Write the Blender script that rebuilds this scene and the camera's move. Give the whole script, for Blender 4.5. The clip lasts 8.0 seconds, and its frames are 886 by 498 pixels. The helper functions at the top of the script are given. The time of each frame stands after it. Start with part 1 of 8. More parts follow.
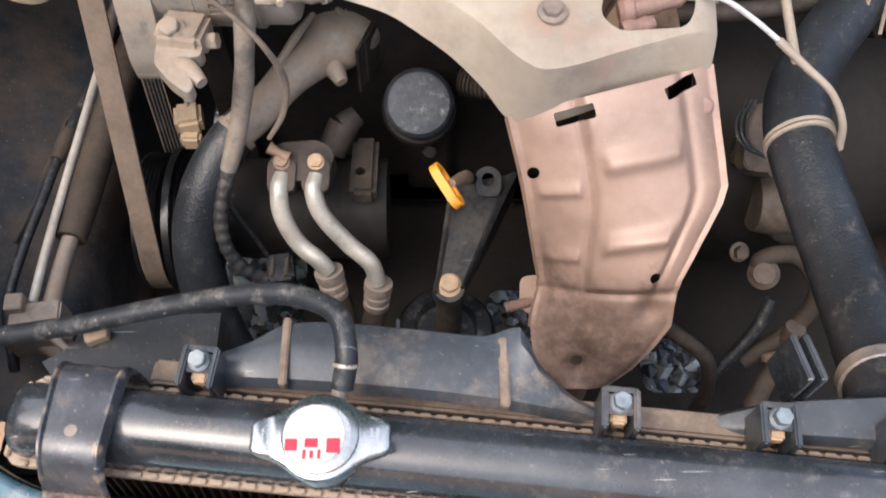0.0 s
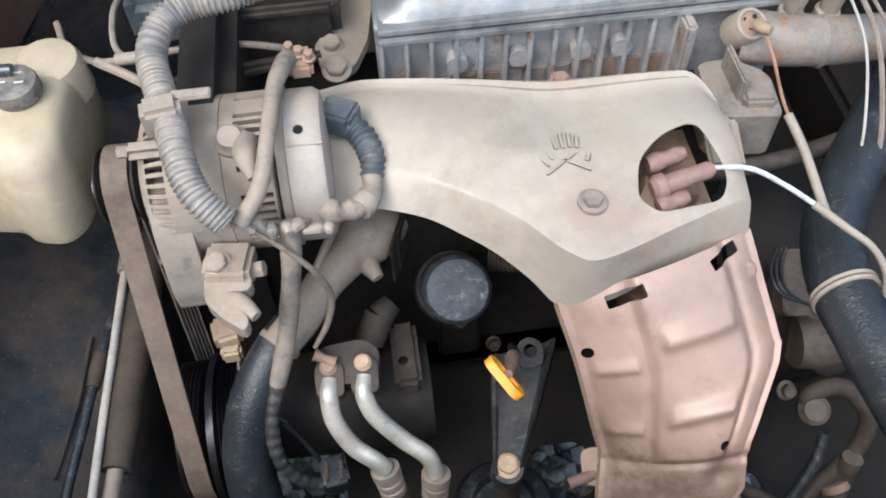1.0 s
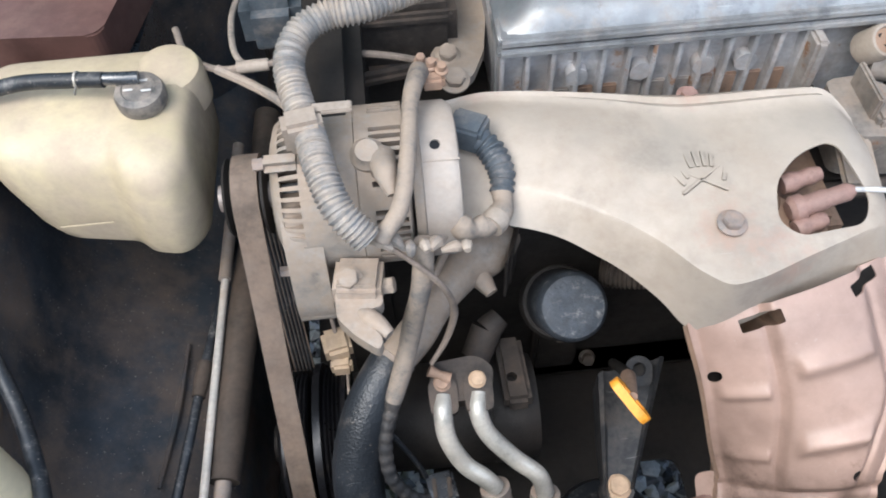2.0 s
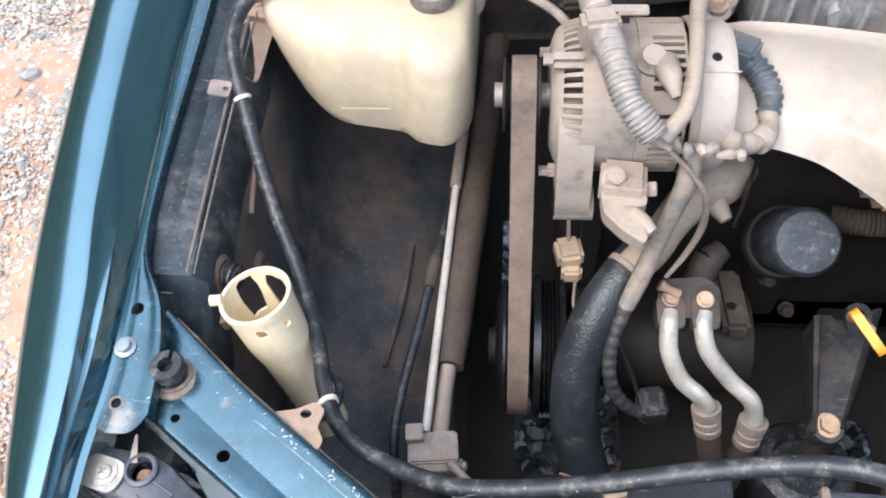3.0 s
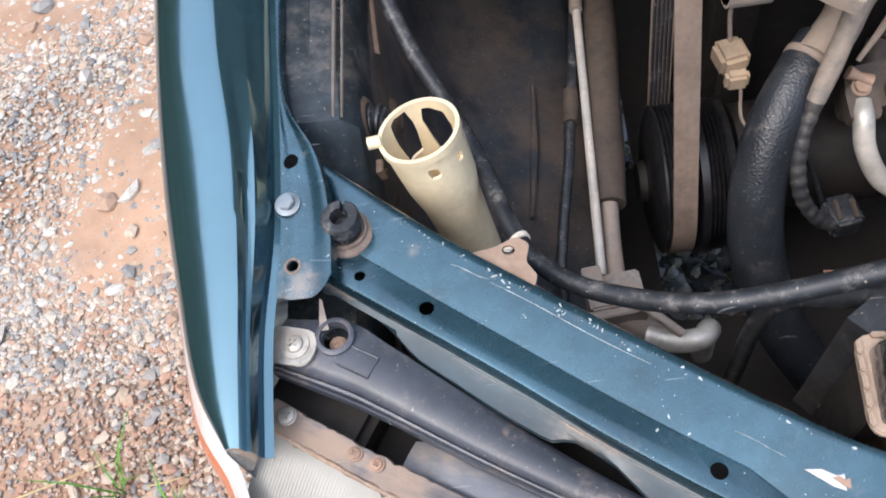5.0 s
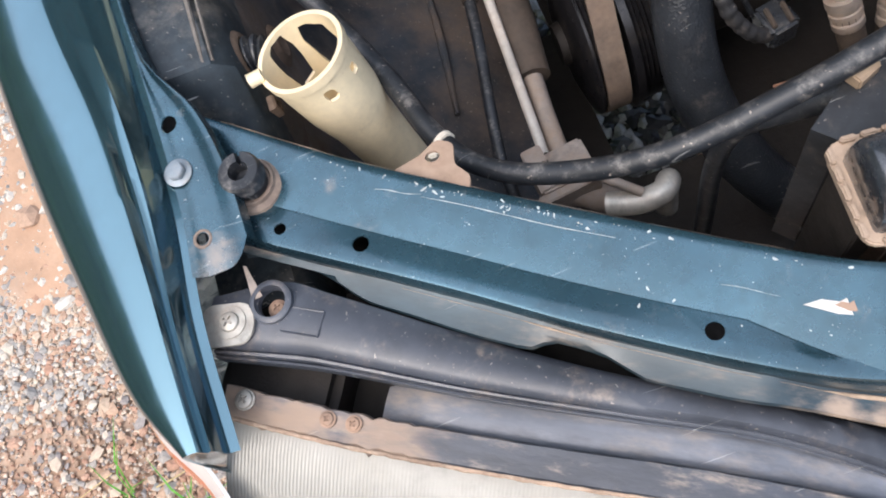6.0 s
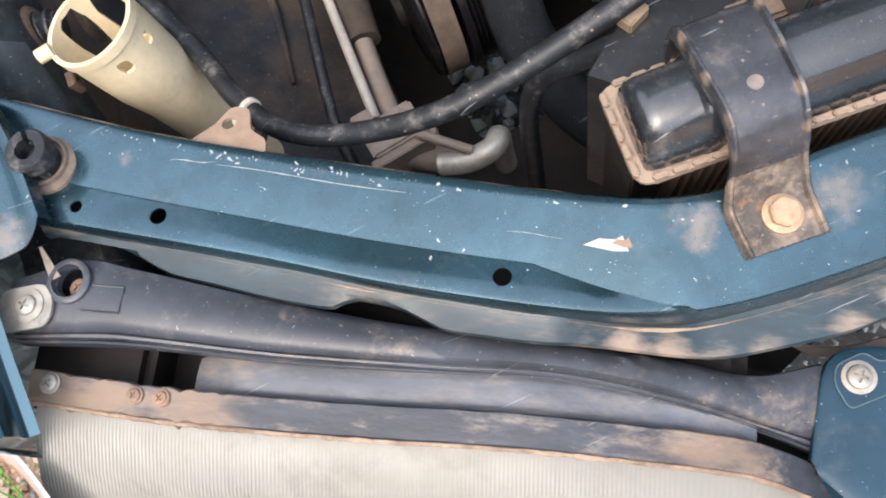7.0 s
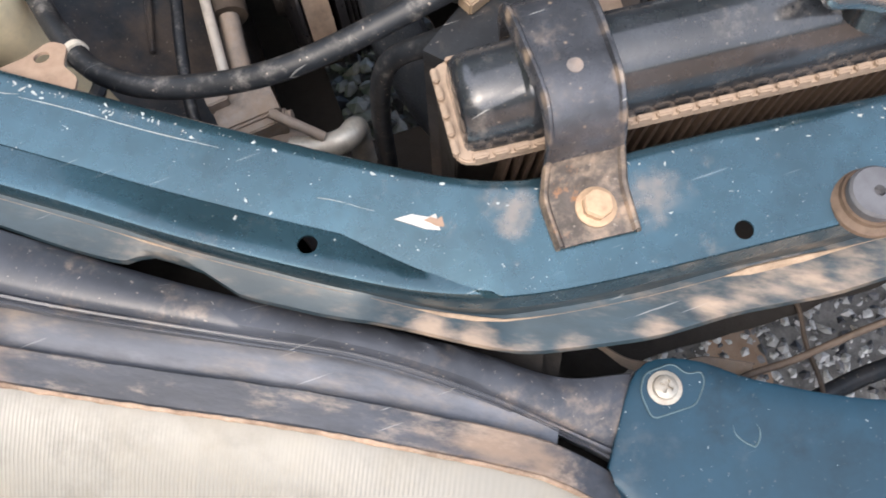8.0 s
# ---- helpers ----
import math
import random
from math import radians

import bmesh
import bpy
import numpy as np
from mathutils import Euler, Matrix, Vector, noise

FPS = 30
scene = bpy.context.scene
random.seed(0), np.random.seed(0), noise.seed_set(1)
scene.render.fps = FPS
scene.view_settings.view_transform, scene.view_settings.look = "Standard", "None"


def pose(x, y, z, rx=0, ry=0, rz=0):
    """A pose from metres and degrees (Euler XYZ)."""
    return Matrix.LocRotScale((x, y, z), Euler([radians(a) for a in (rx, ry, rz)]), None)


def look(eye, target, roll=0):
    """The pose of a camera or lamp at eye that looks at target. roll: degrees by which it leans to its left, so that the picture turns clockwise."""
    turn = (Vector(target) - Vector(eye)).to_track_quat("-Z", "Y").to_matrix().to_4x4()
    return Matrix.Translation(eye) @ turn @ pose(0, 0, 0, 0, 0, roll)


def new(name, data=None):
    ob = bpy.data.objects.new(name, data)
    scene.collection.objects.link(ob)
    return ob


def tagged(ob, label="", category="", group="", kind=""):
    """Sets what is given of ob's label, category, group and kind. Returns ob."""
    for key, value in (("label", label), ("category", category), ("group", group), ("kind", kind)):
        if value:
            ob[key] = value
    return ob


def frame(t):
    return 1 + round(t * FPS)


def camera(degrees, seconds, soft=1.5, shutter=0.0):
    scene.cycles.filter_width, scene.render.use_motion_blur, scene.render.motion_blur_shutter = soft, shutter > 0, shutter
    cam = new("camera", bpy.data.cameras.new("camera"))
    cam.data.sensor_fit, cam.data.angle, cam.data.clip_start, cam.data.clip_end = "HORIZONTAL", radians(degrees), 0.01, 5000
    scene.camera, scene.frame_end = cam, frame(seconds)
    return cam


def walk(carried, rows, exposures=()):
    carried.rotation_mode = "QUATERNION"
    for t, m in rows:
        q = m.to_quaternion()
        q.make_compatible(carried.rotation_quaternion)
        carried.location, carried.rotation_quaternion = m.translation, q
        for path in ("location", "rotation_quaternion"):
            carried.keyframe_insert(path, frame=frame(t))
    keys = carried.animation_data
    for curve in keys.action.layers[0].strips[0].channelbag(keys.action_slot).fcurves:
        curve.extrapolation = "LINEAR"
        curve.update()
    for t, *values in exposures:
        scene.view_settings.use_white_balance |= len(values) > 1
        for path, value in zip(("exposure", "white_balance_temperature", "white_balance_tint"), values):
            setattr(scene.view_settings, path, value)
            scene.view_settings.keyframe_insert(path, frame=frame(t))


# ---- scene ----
cam = camera(54.6, 8.0, 1.8, 0.15)
PATH = [
    (0, (-0.008, -0.011, 1.371), (0.016, 0.969, -0.372), 1.2),
    (0.5, (-0.043, 0.033, 1.4), (0.03, 1.125, -0.274), -0.8),
    (1, (-0.077, 0.072, 1.416), (0.039, 1.224, -0.215), -2.2),
    (1.2, (-0.088, 0.084, 1.417), (0.034, 1.241, -0.209), -2.4),
    (2.3, (-0.194, 0.107, 1.416), (-0.187, 1.251, -0.224), -4.2),
    (2.5, (-0.214, 0.084, 1.425), (-0.273, 1.225, -0.216), -5.9),
    (3, (-0.297, 0.024, 1.414), (-0.461, 1.15, -0.23), -5.8),
    (3.5, (-0.333, 0.017, 1.414), (-0.586, 1.117, -0.238), -5.0),
    (4, (-0.388, -0.009, 1.373), (-0.712, 1.028, -0.306), -6.1),
    (4.2, (-0.396, -0.004, 1.362), (-0.728, 0.993, -0.34), -7.9),
    (5.3, (-0.44, 0.023, 1.299), (-0.61, 0.96, -0.46), -20.9),
    (5.5, (-0.442, 0.03, 1.292), (-0.614, 0.932, -0.485), -23.9),
    (6, (-0.417, 0.039, 1.262), (-0.593, 0.807, -0.577), -33.4),
    (6.5, (-0.391, 0.025, 1.26), (-0.511, 0.721, -0.612), -33.8),
    (7, (-0.359, 0.007, 1.248), (-0.397, 0.667, -0.639), -28.3),
    (7.5, (-0.344, -0.012, 1.228), (-0.292, 0.636, -0.663), -18.0),
    (8, (-0.327, -0.032, 1.214), (-0.131, 0.627, -0.664), -3.6),
]
walk(cam, [(t, look(eye, target, roll)) for t, eye, target, roll in PATH], [(0, 0.86, 6200, 10), (0.5, 0.92, 5700, 8), (1, 0.90, 5550, 4), (2.5, 0.99, 5550, 6), (3, 1.25, 5600, 8), (3.5, 1.08, 5620, 9), (4, 0.84, 5650, 10), (6, 0.88, 5950, 10), (8, 0.98, 6250, 10)])

# ---- light ----
world = bpy.data.worlds.new("sky")
scene.world = world
world.use_nodes = True
wn = world.node_tree.nodes
sky = wn.new("ShaderNodeTexSky")
sky.sky_type = "NISHITA"
sky.sun_disc = False
sky.sun_elevation = radians(57)
sky.sun_rotation = radians(230)
sky.dust_density = 7.0
sky.air_density = 1.0
sky.ozone_density = 1.0
wn["Background"].inputs["Strength"].default_value = 0.15
world.node_tree.links.new(sky.outputs[0], wn["Background"].inputs["Color"])
sun = new("sun", bpy.data.lights.new("sun", "SUN"))
sun.data.energy = 1.45
sun.data.angle = radians(140)
sun.data.color = (1.0, 0.98, 0.95)
sun.matrix_basis = look((0, 0, 0), (0.26, 0.26, -0.93))


# ---- tools ----
WORLD = {}


def thing(name, loc, label, category, group="", kind=""):
    """An Empty at the base of a thing."""
    ob = new(name)
    ob.empty_display_size = 0.02
    ob.location = loc
    WORLD[ob] = Matrix.Translation(loc)
    return tagged(ob, label, category, group, kind)


def part(name, bm, material, parent=None, label="", flat=False):
    """Links a bmesh, given in world places, as one mesh object under a thing or part."""
    me = bpy.data.meshes.new(name)
    bmesh.ops.recalc_face_normals(bm, faces=bm.faces)
    bm.to_mesh(me)
    bm.free()
    if not flat:
        me.shade_smooth()
        me.set_sharp_from_angle(angle=radians(38))
    me.materials.append(material)
    ob = new(name, me)
    WORLD[ob] = Matrix.Identity(4)
    if parent:
        ob.parent = parent
        ob.matrix_parent_inverse = WORLD[parent].inverted()
    if label:
        tagged(ob, label)
    return ob


def pieces(name, bm, material, places, parent):
    """Alike small pieces, each an object of its own on one mesh, at the given poses."""
    first = part(name, bm, material, parent)
    for i, m in enumerate(places):
        ob = first if i == 0 else new(name, first.data)
        ob.parent = parent
        ob.matrix_parent_inverse = WORLD[parent].inverted()
        ob.matrix_basis = m


def spline(pts, sub=8):
    """Catmull-Rom through the points."""
    p = [Vector(q) for q in pts]
    p = [p[0] * 2 - p[1]] + p + [p[-1] * 2 - p[-2]]
    out = []
    for i in range(1, len(p) - 2):
        a, b, c, d = p[i - 1:i + 3]
        for k in range(sub):
            t = k / sub
            out.append(0.5 * ((2 * b) + (c - a) * t + (2 * a - 5 * b + 4 * c - d) * t * t + (3 * b - a - 3 * c + d) * t ** 3))
    return out + [p[-2]]


def frames(pts):
    """Tangent, side and up along a line, carried without twist."""
    tang = [(pts[min(i + 1, len(pts) - 1)] - pts[max(i - 1, 0)]).normalized() for i in range(len(pts))]
    side = tang[0].cross(Vector((0, 0, 1)))
    if side.length < 0.01:
        side = tang[0].cross(Vector((0, 1, 0)))
    out = []
    for t in tang:
        side = (side - t * side.dot(t)).normalized()
        out.append((t, side, side.cross(t)))
    return out


def rings(bm, loops, closed=True, caps=True):
    """Skins a row of equally long loops."""
    vs = [[bm.verts.new(p) for p in loop] for loop in loops]
    n = len(vs[0])
    for a, b in zip(vs, vs[1:]):
        for i in range(n if closed else n - 1):
            j = (i + 1) % n
            bm.faces.new((a[i], a[j], b[j], b[i]))
    if caps and closed:
        bm.faces.new(vs[0])
        bm.faces.new(vs[-1])
    return bm


def tube(pts, r, n=14, sub=8, wave=0.0, pitch=0.006, hollow=0.0, bm=None):
    """A round hose or pipe; r is a radius or radii spread along it. wave: corrugations."""
    bm = bm or bmesh.new()
    line = spline(pts, sub) if len(pts) > 2 else [Vector(pts[0]).lerp(Vector(pts[1]), k / sub) for k in range(sub + 1)]
    if wave:
        fine, run = [line[0]], 0.0
        for a, b in zip(line, line[1:]):
            k = max(1, round((b - a).length / (pitch / 4)))
            fine += [a.lerp(b, (i + 1) / k) for i in range(k)]
        line = fine
    rr = [r] if isinstance(r, (int, float)) else list(r)
    loops, run = [], 0.0
    m = len(line)
    for i, (p, (t, s, u)) in enumerate(zip(line, frames(line))):
        if i:
            run += (p - line[i - 1]).length
        q = float(np.interp(i / (m - 1), np.linspace(0, 1, len(rr)), rr))
        if wave:
            q += wave * (1 if math.sin(2 * math.pi * run / pitch) > 0 else -1) * min(1, abs(math.sin(2 * math.pi * run / pitch)) * 1.6)
        loops.append([p + (s * math.cos(2 * math.pi * k / n) + u * math.sin(2 * math.pi * k / n)) * q for k in range(n)])
    if hollow:
        for end, step in ((0, 1), (-1, -1)):
            c, deep = line[end], line[end] + (line[end + step] - line[end]).normalized() * r * 2
            inner = [[c + (p - c) * hollow for p in loops[end]], [deep + (p - c) * hollow for p in loops[end]]]
            loops = inner[::-1] + loops if end == 0 else loops + inner
    return rings(bm, loops)


def lathe(profile, centre, axis, n=28, bm=None):
    """Turns rows of (radius, height) round an axis; closes the ends."""
    bm = bm or bmesh.new()
    axis = Vector(axis).normalized()
    s = axis.orthogonal().normalized()
    u = axis.cross(s)
    loops = [[Vector(centre) + axis * h + (s * math.cos(2 * math.pi * k / n) + u * math.sin(2 * math.pi * k / n)) * max(r, 1e-5)
              for k in range(n)] for r, h in profile]
    return rings(bm, loops)


def torus(centre, axis, big, small, n=24, k=8, bm=None):
    """A ring of round section."""
    bm = bm or bmesh.new()
    axis = Vector(axis).normalized()
    s = axis.orthogonal().normalized()
    u = axis.cross(s)
    vs = []
    for i in range(n):
        d = s * math.cos(2 * math.pi * i / n) + u * math.sin(2 * math.pi * i / n)
        vs.append([bm.verts.new(Vector(centre) + d * (big + small * math.cos(2 * math.pi * j / k)) + axis * small * math.sin(2 * math.pi * j / k)) for j in range(k)])
    for i in range(n):
        for j in range(k):
            bm.faces.new((vs[i - 1][j - 1], vs[i][j - 1], vs[i][j], vs[i - 1][j]))
    return bm


def axes(origin, z, x=(1, 0, 0)):
    """A matrix at origin with the given z direction and about the given x."""
    z = Vector(z).normalized()
    x = Vector(x)
    x = (x - z * x.dot(z)).normalized()
    y = z.cross(x)
    m = Matrix((x, y, z)).transposed().to_4x4()
    m.translation = origin
    return m


def prism(outline, h, m=Matrix.Identity(4), bevel=0.0, bm=None):
    """An outline in the plane of m, raised by h along its z, with softened edges."""
    own = bmesh.new()
    rings(own, [[Vector((x, y, 0)) for x, y in outline], [Vector((x, y, h)) for x, y in outline]])
    if bevel:
        bmesh.ops.bevel(own, geom=own.edges[:], offset=bevel, segments=2, affect="EDGES", clamp_overlap=True)
    own.transform(m)
    return merge(bm, own)


def merge(bm, own):
    if bm is None:
        return own
    me = bpy.data.meshes.new("tmp")
    own.to_mesh(me)
    own.free()
    bm.from_mesh(me)
    bpy.data.meshes.remove(me)
    return bm


def box(size, m=Matrix.Identity(4), bevel=0.002, bm=None):
    x, y, z = (v / 2 for v in size)
    own = prism([(-x, -y), (x, -y), (x, y), (-x, y)], 2 * z, Matrix.Translation((0, 0, -z)), bevel)
    own.transform(m)
    return merge(bm, own)


def round_poly(pts, r, n=5):
    """Rounds the corners of an outline."""
    out = []
    k = len(pts)
    for i in range(k):
        p, a, b = Vector(pts[i]), Vector(pts[i - 1]), Vector(pts[(i + 1) % k])
        ra = min(r, (a - p).length * 0.45, (b - p).length * 0.45)
        s, e = p + (a - p).normalized() * ra, p + (b - p).normalized() * ra
        for j in range(n + 1):
            t = j / n
            out.append(tuple(s * (1 - t) ** 2 + p * 2 * t * (1 - t) + e * t * t))
    return out


def sheet(grid, th, bm=None):
    """A sheet of metal or plastic over a grid of points, th thick below it."""
    bm = bm or bmesh.new()
    g = np.array([[tuple(p) for p in row] for row in grid], dtype=float)
    du = np.gradient(g, axis=0)
    dv = np.gradient(g, axis=1)
    nn = np.cross(du, dv)
    nn /= np.maximum(np.linalg.norm(nn, axis=2, keepdims=True), 1e-9)
    if nn[..., 2].mean() < 0:
        nn = -nn
    low = g - nn * th
    a, b = g.shape[:2]
    top = [[bm.verts.new(g[i, j]) for j in range(b)] for i in range(a)]
    bot = [[bm.verts.new(low[i, j]) for j in range(b)] for i in range(a)]
    for i in range(a - 1):
        for j in range(b - 1):
            bm.faces.new((top[i][j], top[i + 1][j], top[i + 1][j + 1], top[i][j + 1]))
            bm.faces.new((bot[i][j], bot[i][j + 1], bot[i + 1][j + 1], bot[i + 1][j]))
    rim = [(i, 0) for i in range(a)] + [(a - 1, j) for j in range(1, b)] + [(i, b - 1) for i in range(a - 2, -1, -1)] + [(0, j) for j in range(b - 2, 0, -1)]
    for (i, j), (k, l) in zip(rim, rim[1:] + rim[:1]):
        bm.faces.new((top[i][j], bot[i][j], bot[k][l], top[k][l]))
    return bm


def along(table, x):
    """Smooth value at x of a short table of (x, value)."""
    xs = [a for a, _ in table]
    ys = [b for _, b in table]
    if x <= xs[0]:
        return ys[0] + (ys[1] - ys[0]) / (xs[1] - xs[0]) * (x - xs[0])
    if x >= xs[-1]:
        return ys[-1] + (ys[-1] - ys[-2]) / (xs[-1] - xs[-2]) * (x - xs[-1])
    i = max(k for k in range(len(xs) - 1) if xs[k] <= x)
    slope = [(ys[min(k + 1, len(xs) - 1)] - ys[max(k - 1, 0)]) / (xs[min(k + 1, len(xs) - 1)] - xs[max(k - 1, 0)]) for k in (i, i + 1)]
    h = xs[i + 1] - xs[i]
    t = (x - xs[i]) / h
    return ((2 * t ** 3 - 3 * t * t + 1) * ys[i] + (t ** 3 - 2 * t * t + t) * h * slope[0]
            + (3 * t * t - 2 * t ** 3) * ys[i + 1] + (t ** 3 - t * t) * h * slope[1])


def cut(bm, *cutters):
    """Takes closed shapes out of a closed shape."""
    bmesh.ops.recalc_face_normals(bm, faces=bm.faces)
    me = bpy.data.meshes.new("tmp")
    bm.to_mesh(me)
    bm.free()
    body = new("tmp", me)
    tools = []
    for c in cutters:
        bmesh.ops.recalc_face_normals(c, faces=c.faces)
        cm = bpy.data.meshes.new("tmp")
        c.to_mesh(cm)
        c.free()
        ob = new("tmp", cm)
        tools.append(ob)
        mod = body.modifiers.new("cut", "BOOLEAN")
        mod.operation, mod.solver, mod.object = "DIFFERENCE", "EXACT", ob
    bpy.context.view_layer.update()
    done = body.evaluated_get(bpy.context.evaluated_depsgraph_get()).to_mesh()
    out = bmesh.new()
    out.from_mesh(done)
    for ob in (body, *tools):
        data = ob.data
        bpy.data.objects.remove(ob)
        bpy.data.meshes.remove(data)
    return out


def drill(p, axis, r, deep=0.02, n=20):
    return lathe([(r, -deep), (r, deep)], p, axis, n)


def bolt(parent, p, axis, r, h, material, washer=1.35, name="bolt", label=""):
    """A hex head with a flange under it."""
    bm = lathe([(r * washer, 0), (r * washer, h * 0.18), (r * 1.02, h * 0.3)], p, axis, 20)
    hexa = [(r * math.cos(a * math.pi / 3), r * math.sin(a * math.pi / 3)) for a in range(6)]
    spin = Matrix.Rotation(random.random(), 4, "Z")
    prism(hexa, h * 0.8, axes(Vector(p) + Vector(axis).normalized() * h * 0.2, axis) @ spin, r * 0.1, bm)
    return part(name, bm, material, parent, label)


def screw(parent, p, axis, r, material, slot, washer=1.0, label=""):
    """A round screw head with a cross slot."""
    bm = lathe([(r * washer, 0), (r * washer, r * 0.15), (r, r * 0.2), (r * 0.92, r * 0.5), (r * 0.6, r * 0.68), (r * 0.01, r * 0.72)], p, axis, 24)
    m = axes(Vector(p) + Vector(axis).normalized() * r * 0.66, axis) @ Matrix.Rotation(random.random(), 4, "Z")
    arms = [box((r * 1.1, r * 0.24, r * 0.5), m, 0), box((r * 0.24, r * 1.1, r * 0.5), m, 0)]
    return part("screw", cut(bm, *arms), material, parent, label)

# ---- materials ----
def material(name, base, rough=0.6, metal=0.0, vary=0.25, scale=18.0, dust=None, dust_amount=0.0, dust_up=0.0, dust_scale=22.0,
             dust_soft=0.18, bump=0.25, grain=420.0, coat=0.0, chips=None, chip_scale=70.0, chip_level=0.2, rust=None, rust_level=0.0,
             rust_scale=30.0, scratch=0.0, scuff=(0.55, 0.55, 0.53), grime=0.35, speck=0.0, film=0.0, cells=0.0, stains=(), stain=(0.42, 0.24, 0.17), stain_amount=0.75, island=0.0, stretch=(1, 1, 1), turn=None, coat_rough=0.08):
    """A worn surface: two scales of tone, fine relief, and layers of dust, rust and chipped paint."""
    m = bpy.data.materials.new(name)
    m.use_nodes = True
    nt = m.node_tree
    n, link = nt.nodes, nt.links.new
    b = n["Principled BSDF"]
    co = n.new("ShaderNodeTexCoord")
    mp = n.new("ShaderNodeMapping")
    mp.inputs["Scale"].default_value = stretch
    if turn is not None:
        mp.vector_type = "TEXTURE"
        mp.inputs["Rotation"].default_value = (0, 0, radians(turn))
    link(co.outputs["Object"], mp.inputs["Vector"])

    def tex(s, detail=6.0, rough_=0.6, shift=0.0):
        t = n.new("ShaderNodeTexNoise")
        t.inputs["Scale"].default_value = s
        t.inputs["Detail"].default_value = detail
        t.inputs["Roughness"].default_value = rough_
        if shift:
            mv = n.new("ShaderNodeMapping")
            mv.inputs["Location"].default_value = (shift, shift * 0.7, -shift)
            link(mp.outputs[0], mv.inputs["Vector"])
            link(mv.outputs[0], t.inputs["Vector"])
        else:
            link(mp.outputs[0], t.inputs["Vector"])
        return t.outputs["Fac"]

    def ramp(fac, lo, hi):
        r = n.new("ShaderNodeMapRange")
        r.clamp = True
        r.interpolation_type = "SMOOTHSTEP"
        link(fac, r.inputs["Value"])
        r.inputs["From Min"].default_value = lo
        r.inputs["From Max"].default_value = hi
        return r.outputs[0]

    def calc(op, a, bb):
        c = n.new("ShaderNodeMath")
        c.operation = op
        c.use_clamp = True
        for i, v in enumerate((a, bb)):
            if isinstance(v, (int, float)):
                c.inputs[i].default_value = v
            else:
                link(v, c.inputs[i])
        return c.outputs[0]

    def mix(fac, a, bb):
        c = n.new("ShaderNodeMix")
        c.data_type = "RGBA"
        if isinstance(fac, (int, float)):
            c.inputs[0].default_value = fac
        else:
            link(fac, c.inputs[0])
        for i, v in ((6, a), (7, bb)):
            if isinstance(v, tuple):
                c.inputs[i].default_value = (*v, 1)
            else:
                link(v, c.inputs[i])
        return c.outputs[2]

    big, fine = tex(scale), tex(scale * 7, 8.0, 0.65, 3.1)
    dark = tuple(v * (1 - vary) for v in base)
    light = tuple(min(1, v * (1 + vary)) for v in base)
    col = mix(ramp(big, 0.3, 0.7), dark, light)
    col = mix(calc("MULTIPLY", ramp(fine, 0.35, 0.75), 0.45), col, tuple(v * (1 - vary * 1.2) for v in base))
    if grime:
        col = mix(calc("MULTIPLY", ramp(tex(scale * 1.9, 7.0, 0.7, 21.0), 0.48, 0.68), grime), col, tuple(v * 0.28 for v in base))
    roughness = calc("ADD", calc("MULTIPLY", fine, 0.25), rough - 0.12)
    metallic = metal
    if island:
        g = n.new("ShaderNodeNewGeometry")
        col = mix(calc("MULTIPLY", g.outputs["Random Per Island"], island), col, tuple(v * 0.25 for v in base))
    if rust:
        f = ramp(tex(rust_scale, 9.0, 0.7, 7.7), 0.62 - rust_level, 0.72 - rust_level)
        col = mix(f, col, mix(fine, rust, tuple(v * 0.45 for v in rust)))
        roughness = calc("MAXIMUM", roughness, calc("MULTIPLY", f, 0.85))
        metallic = calc("SUBTRACT", metallic, f)
    if chips:
        v = n.new("ShaderNodeTexVoronoi")
        v.inputs["Scale"].default_value = chip_scale
        warp = n.new("ShaderNodeMix")
        warp.data_type = "VECTOR"
        warp.inputs[0].default_value = 0.012
        tw = n.new("ShaderNodeTexNoise")
        tw.inputs["Scale"].default_value = 130
        link(mp.outputs[0], tw.inputs["Vector"])
        link(mp.outputs[0], warp.inputs[4])
        link(tw.outputs["Color"], warp.inputs[5])
        link(warp.outputs[1], v.inputs["Vector"])
        keep = n.new("ShaderNodeSeparateColor")
        link(v.outputs["Color"], keep.inputs[0])
        reach = calc("MULTIPLY", calc("POWER", keep.outputs[1], 2.5), chip_level)
        f = calc("MULTIPLY", calc("LESS_THAN", v.outputs["Distance"], reach), calc("GREATER_THAN", keep.outputs[0], 0.4))
        f = calc("MULTIPLY", f, ramp(tex(11.0, 3.0, 0.5, 5.5), 0.38, 0.52))
        v2 = n.new("ShaderNodeTexVoronoi")
        v2.inputs["Scale"].default_value = chip_scale * 2.7
        link(warp.outputs[1], v2.inputs["Vector"])
        keep2 = n.new("ShaderNodeSeparateColor")
        link(v2.outputs["Color"], keep2.inputs[0])
        f2 = calc("MULTIPLY", calc("LESS_THAN", v2.outputs["Distance"], calc("MULTIPLY", keep2.outputs[1], 0.18)), calc("GREATER_THAN", keep2.outputs[0], 0.7))
        f = calc("MAXIMUM", f, calc("MULTIPLY", f2, ramp(tex(17.0, 4.0, 0.6, 9.5), 0.50, 0.58)))
        col = mix(f, col, chips)
        roughness = calc("MAXIMUM", roughness, calc("MULTIPLY", f, 0.7))
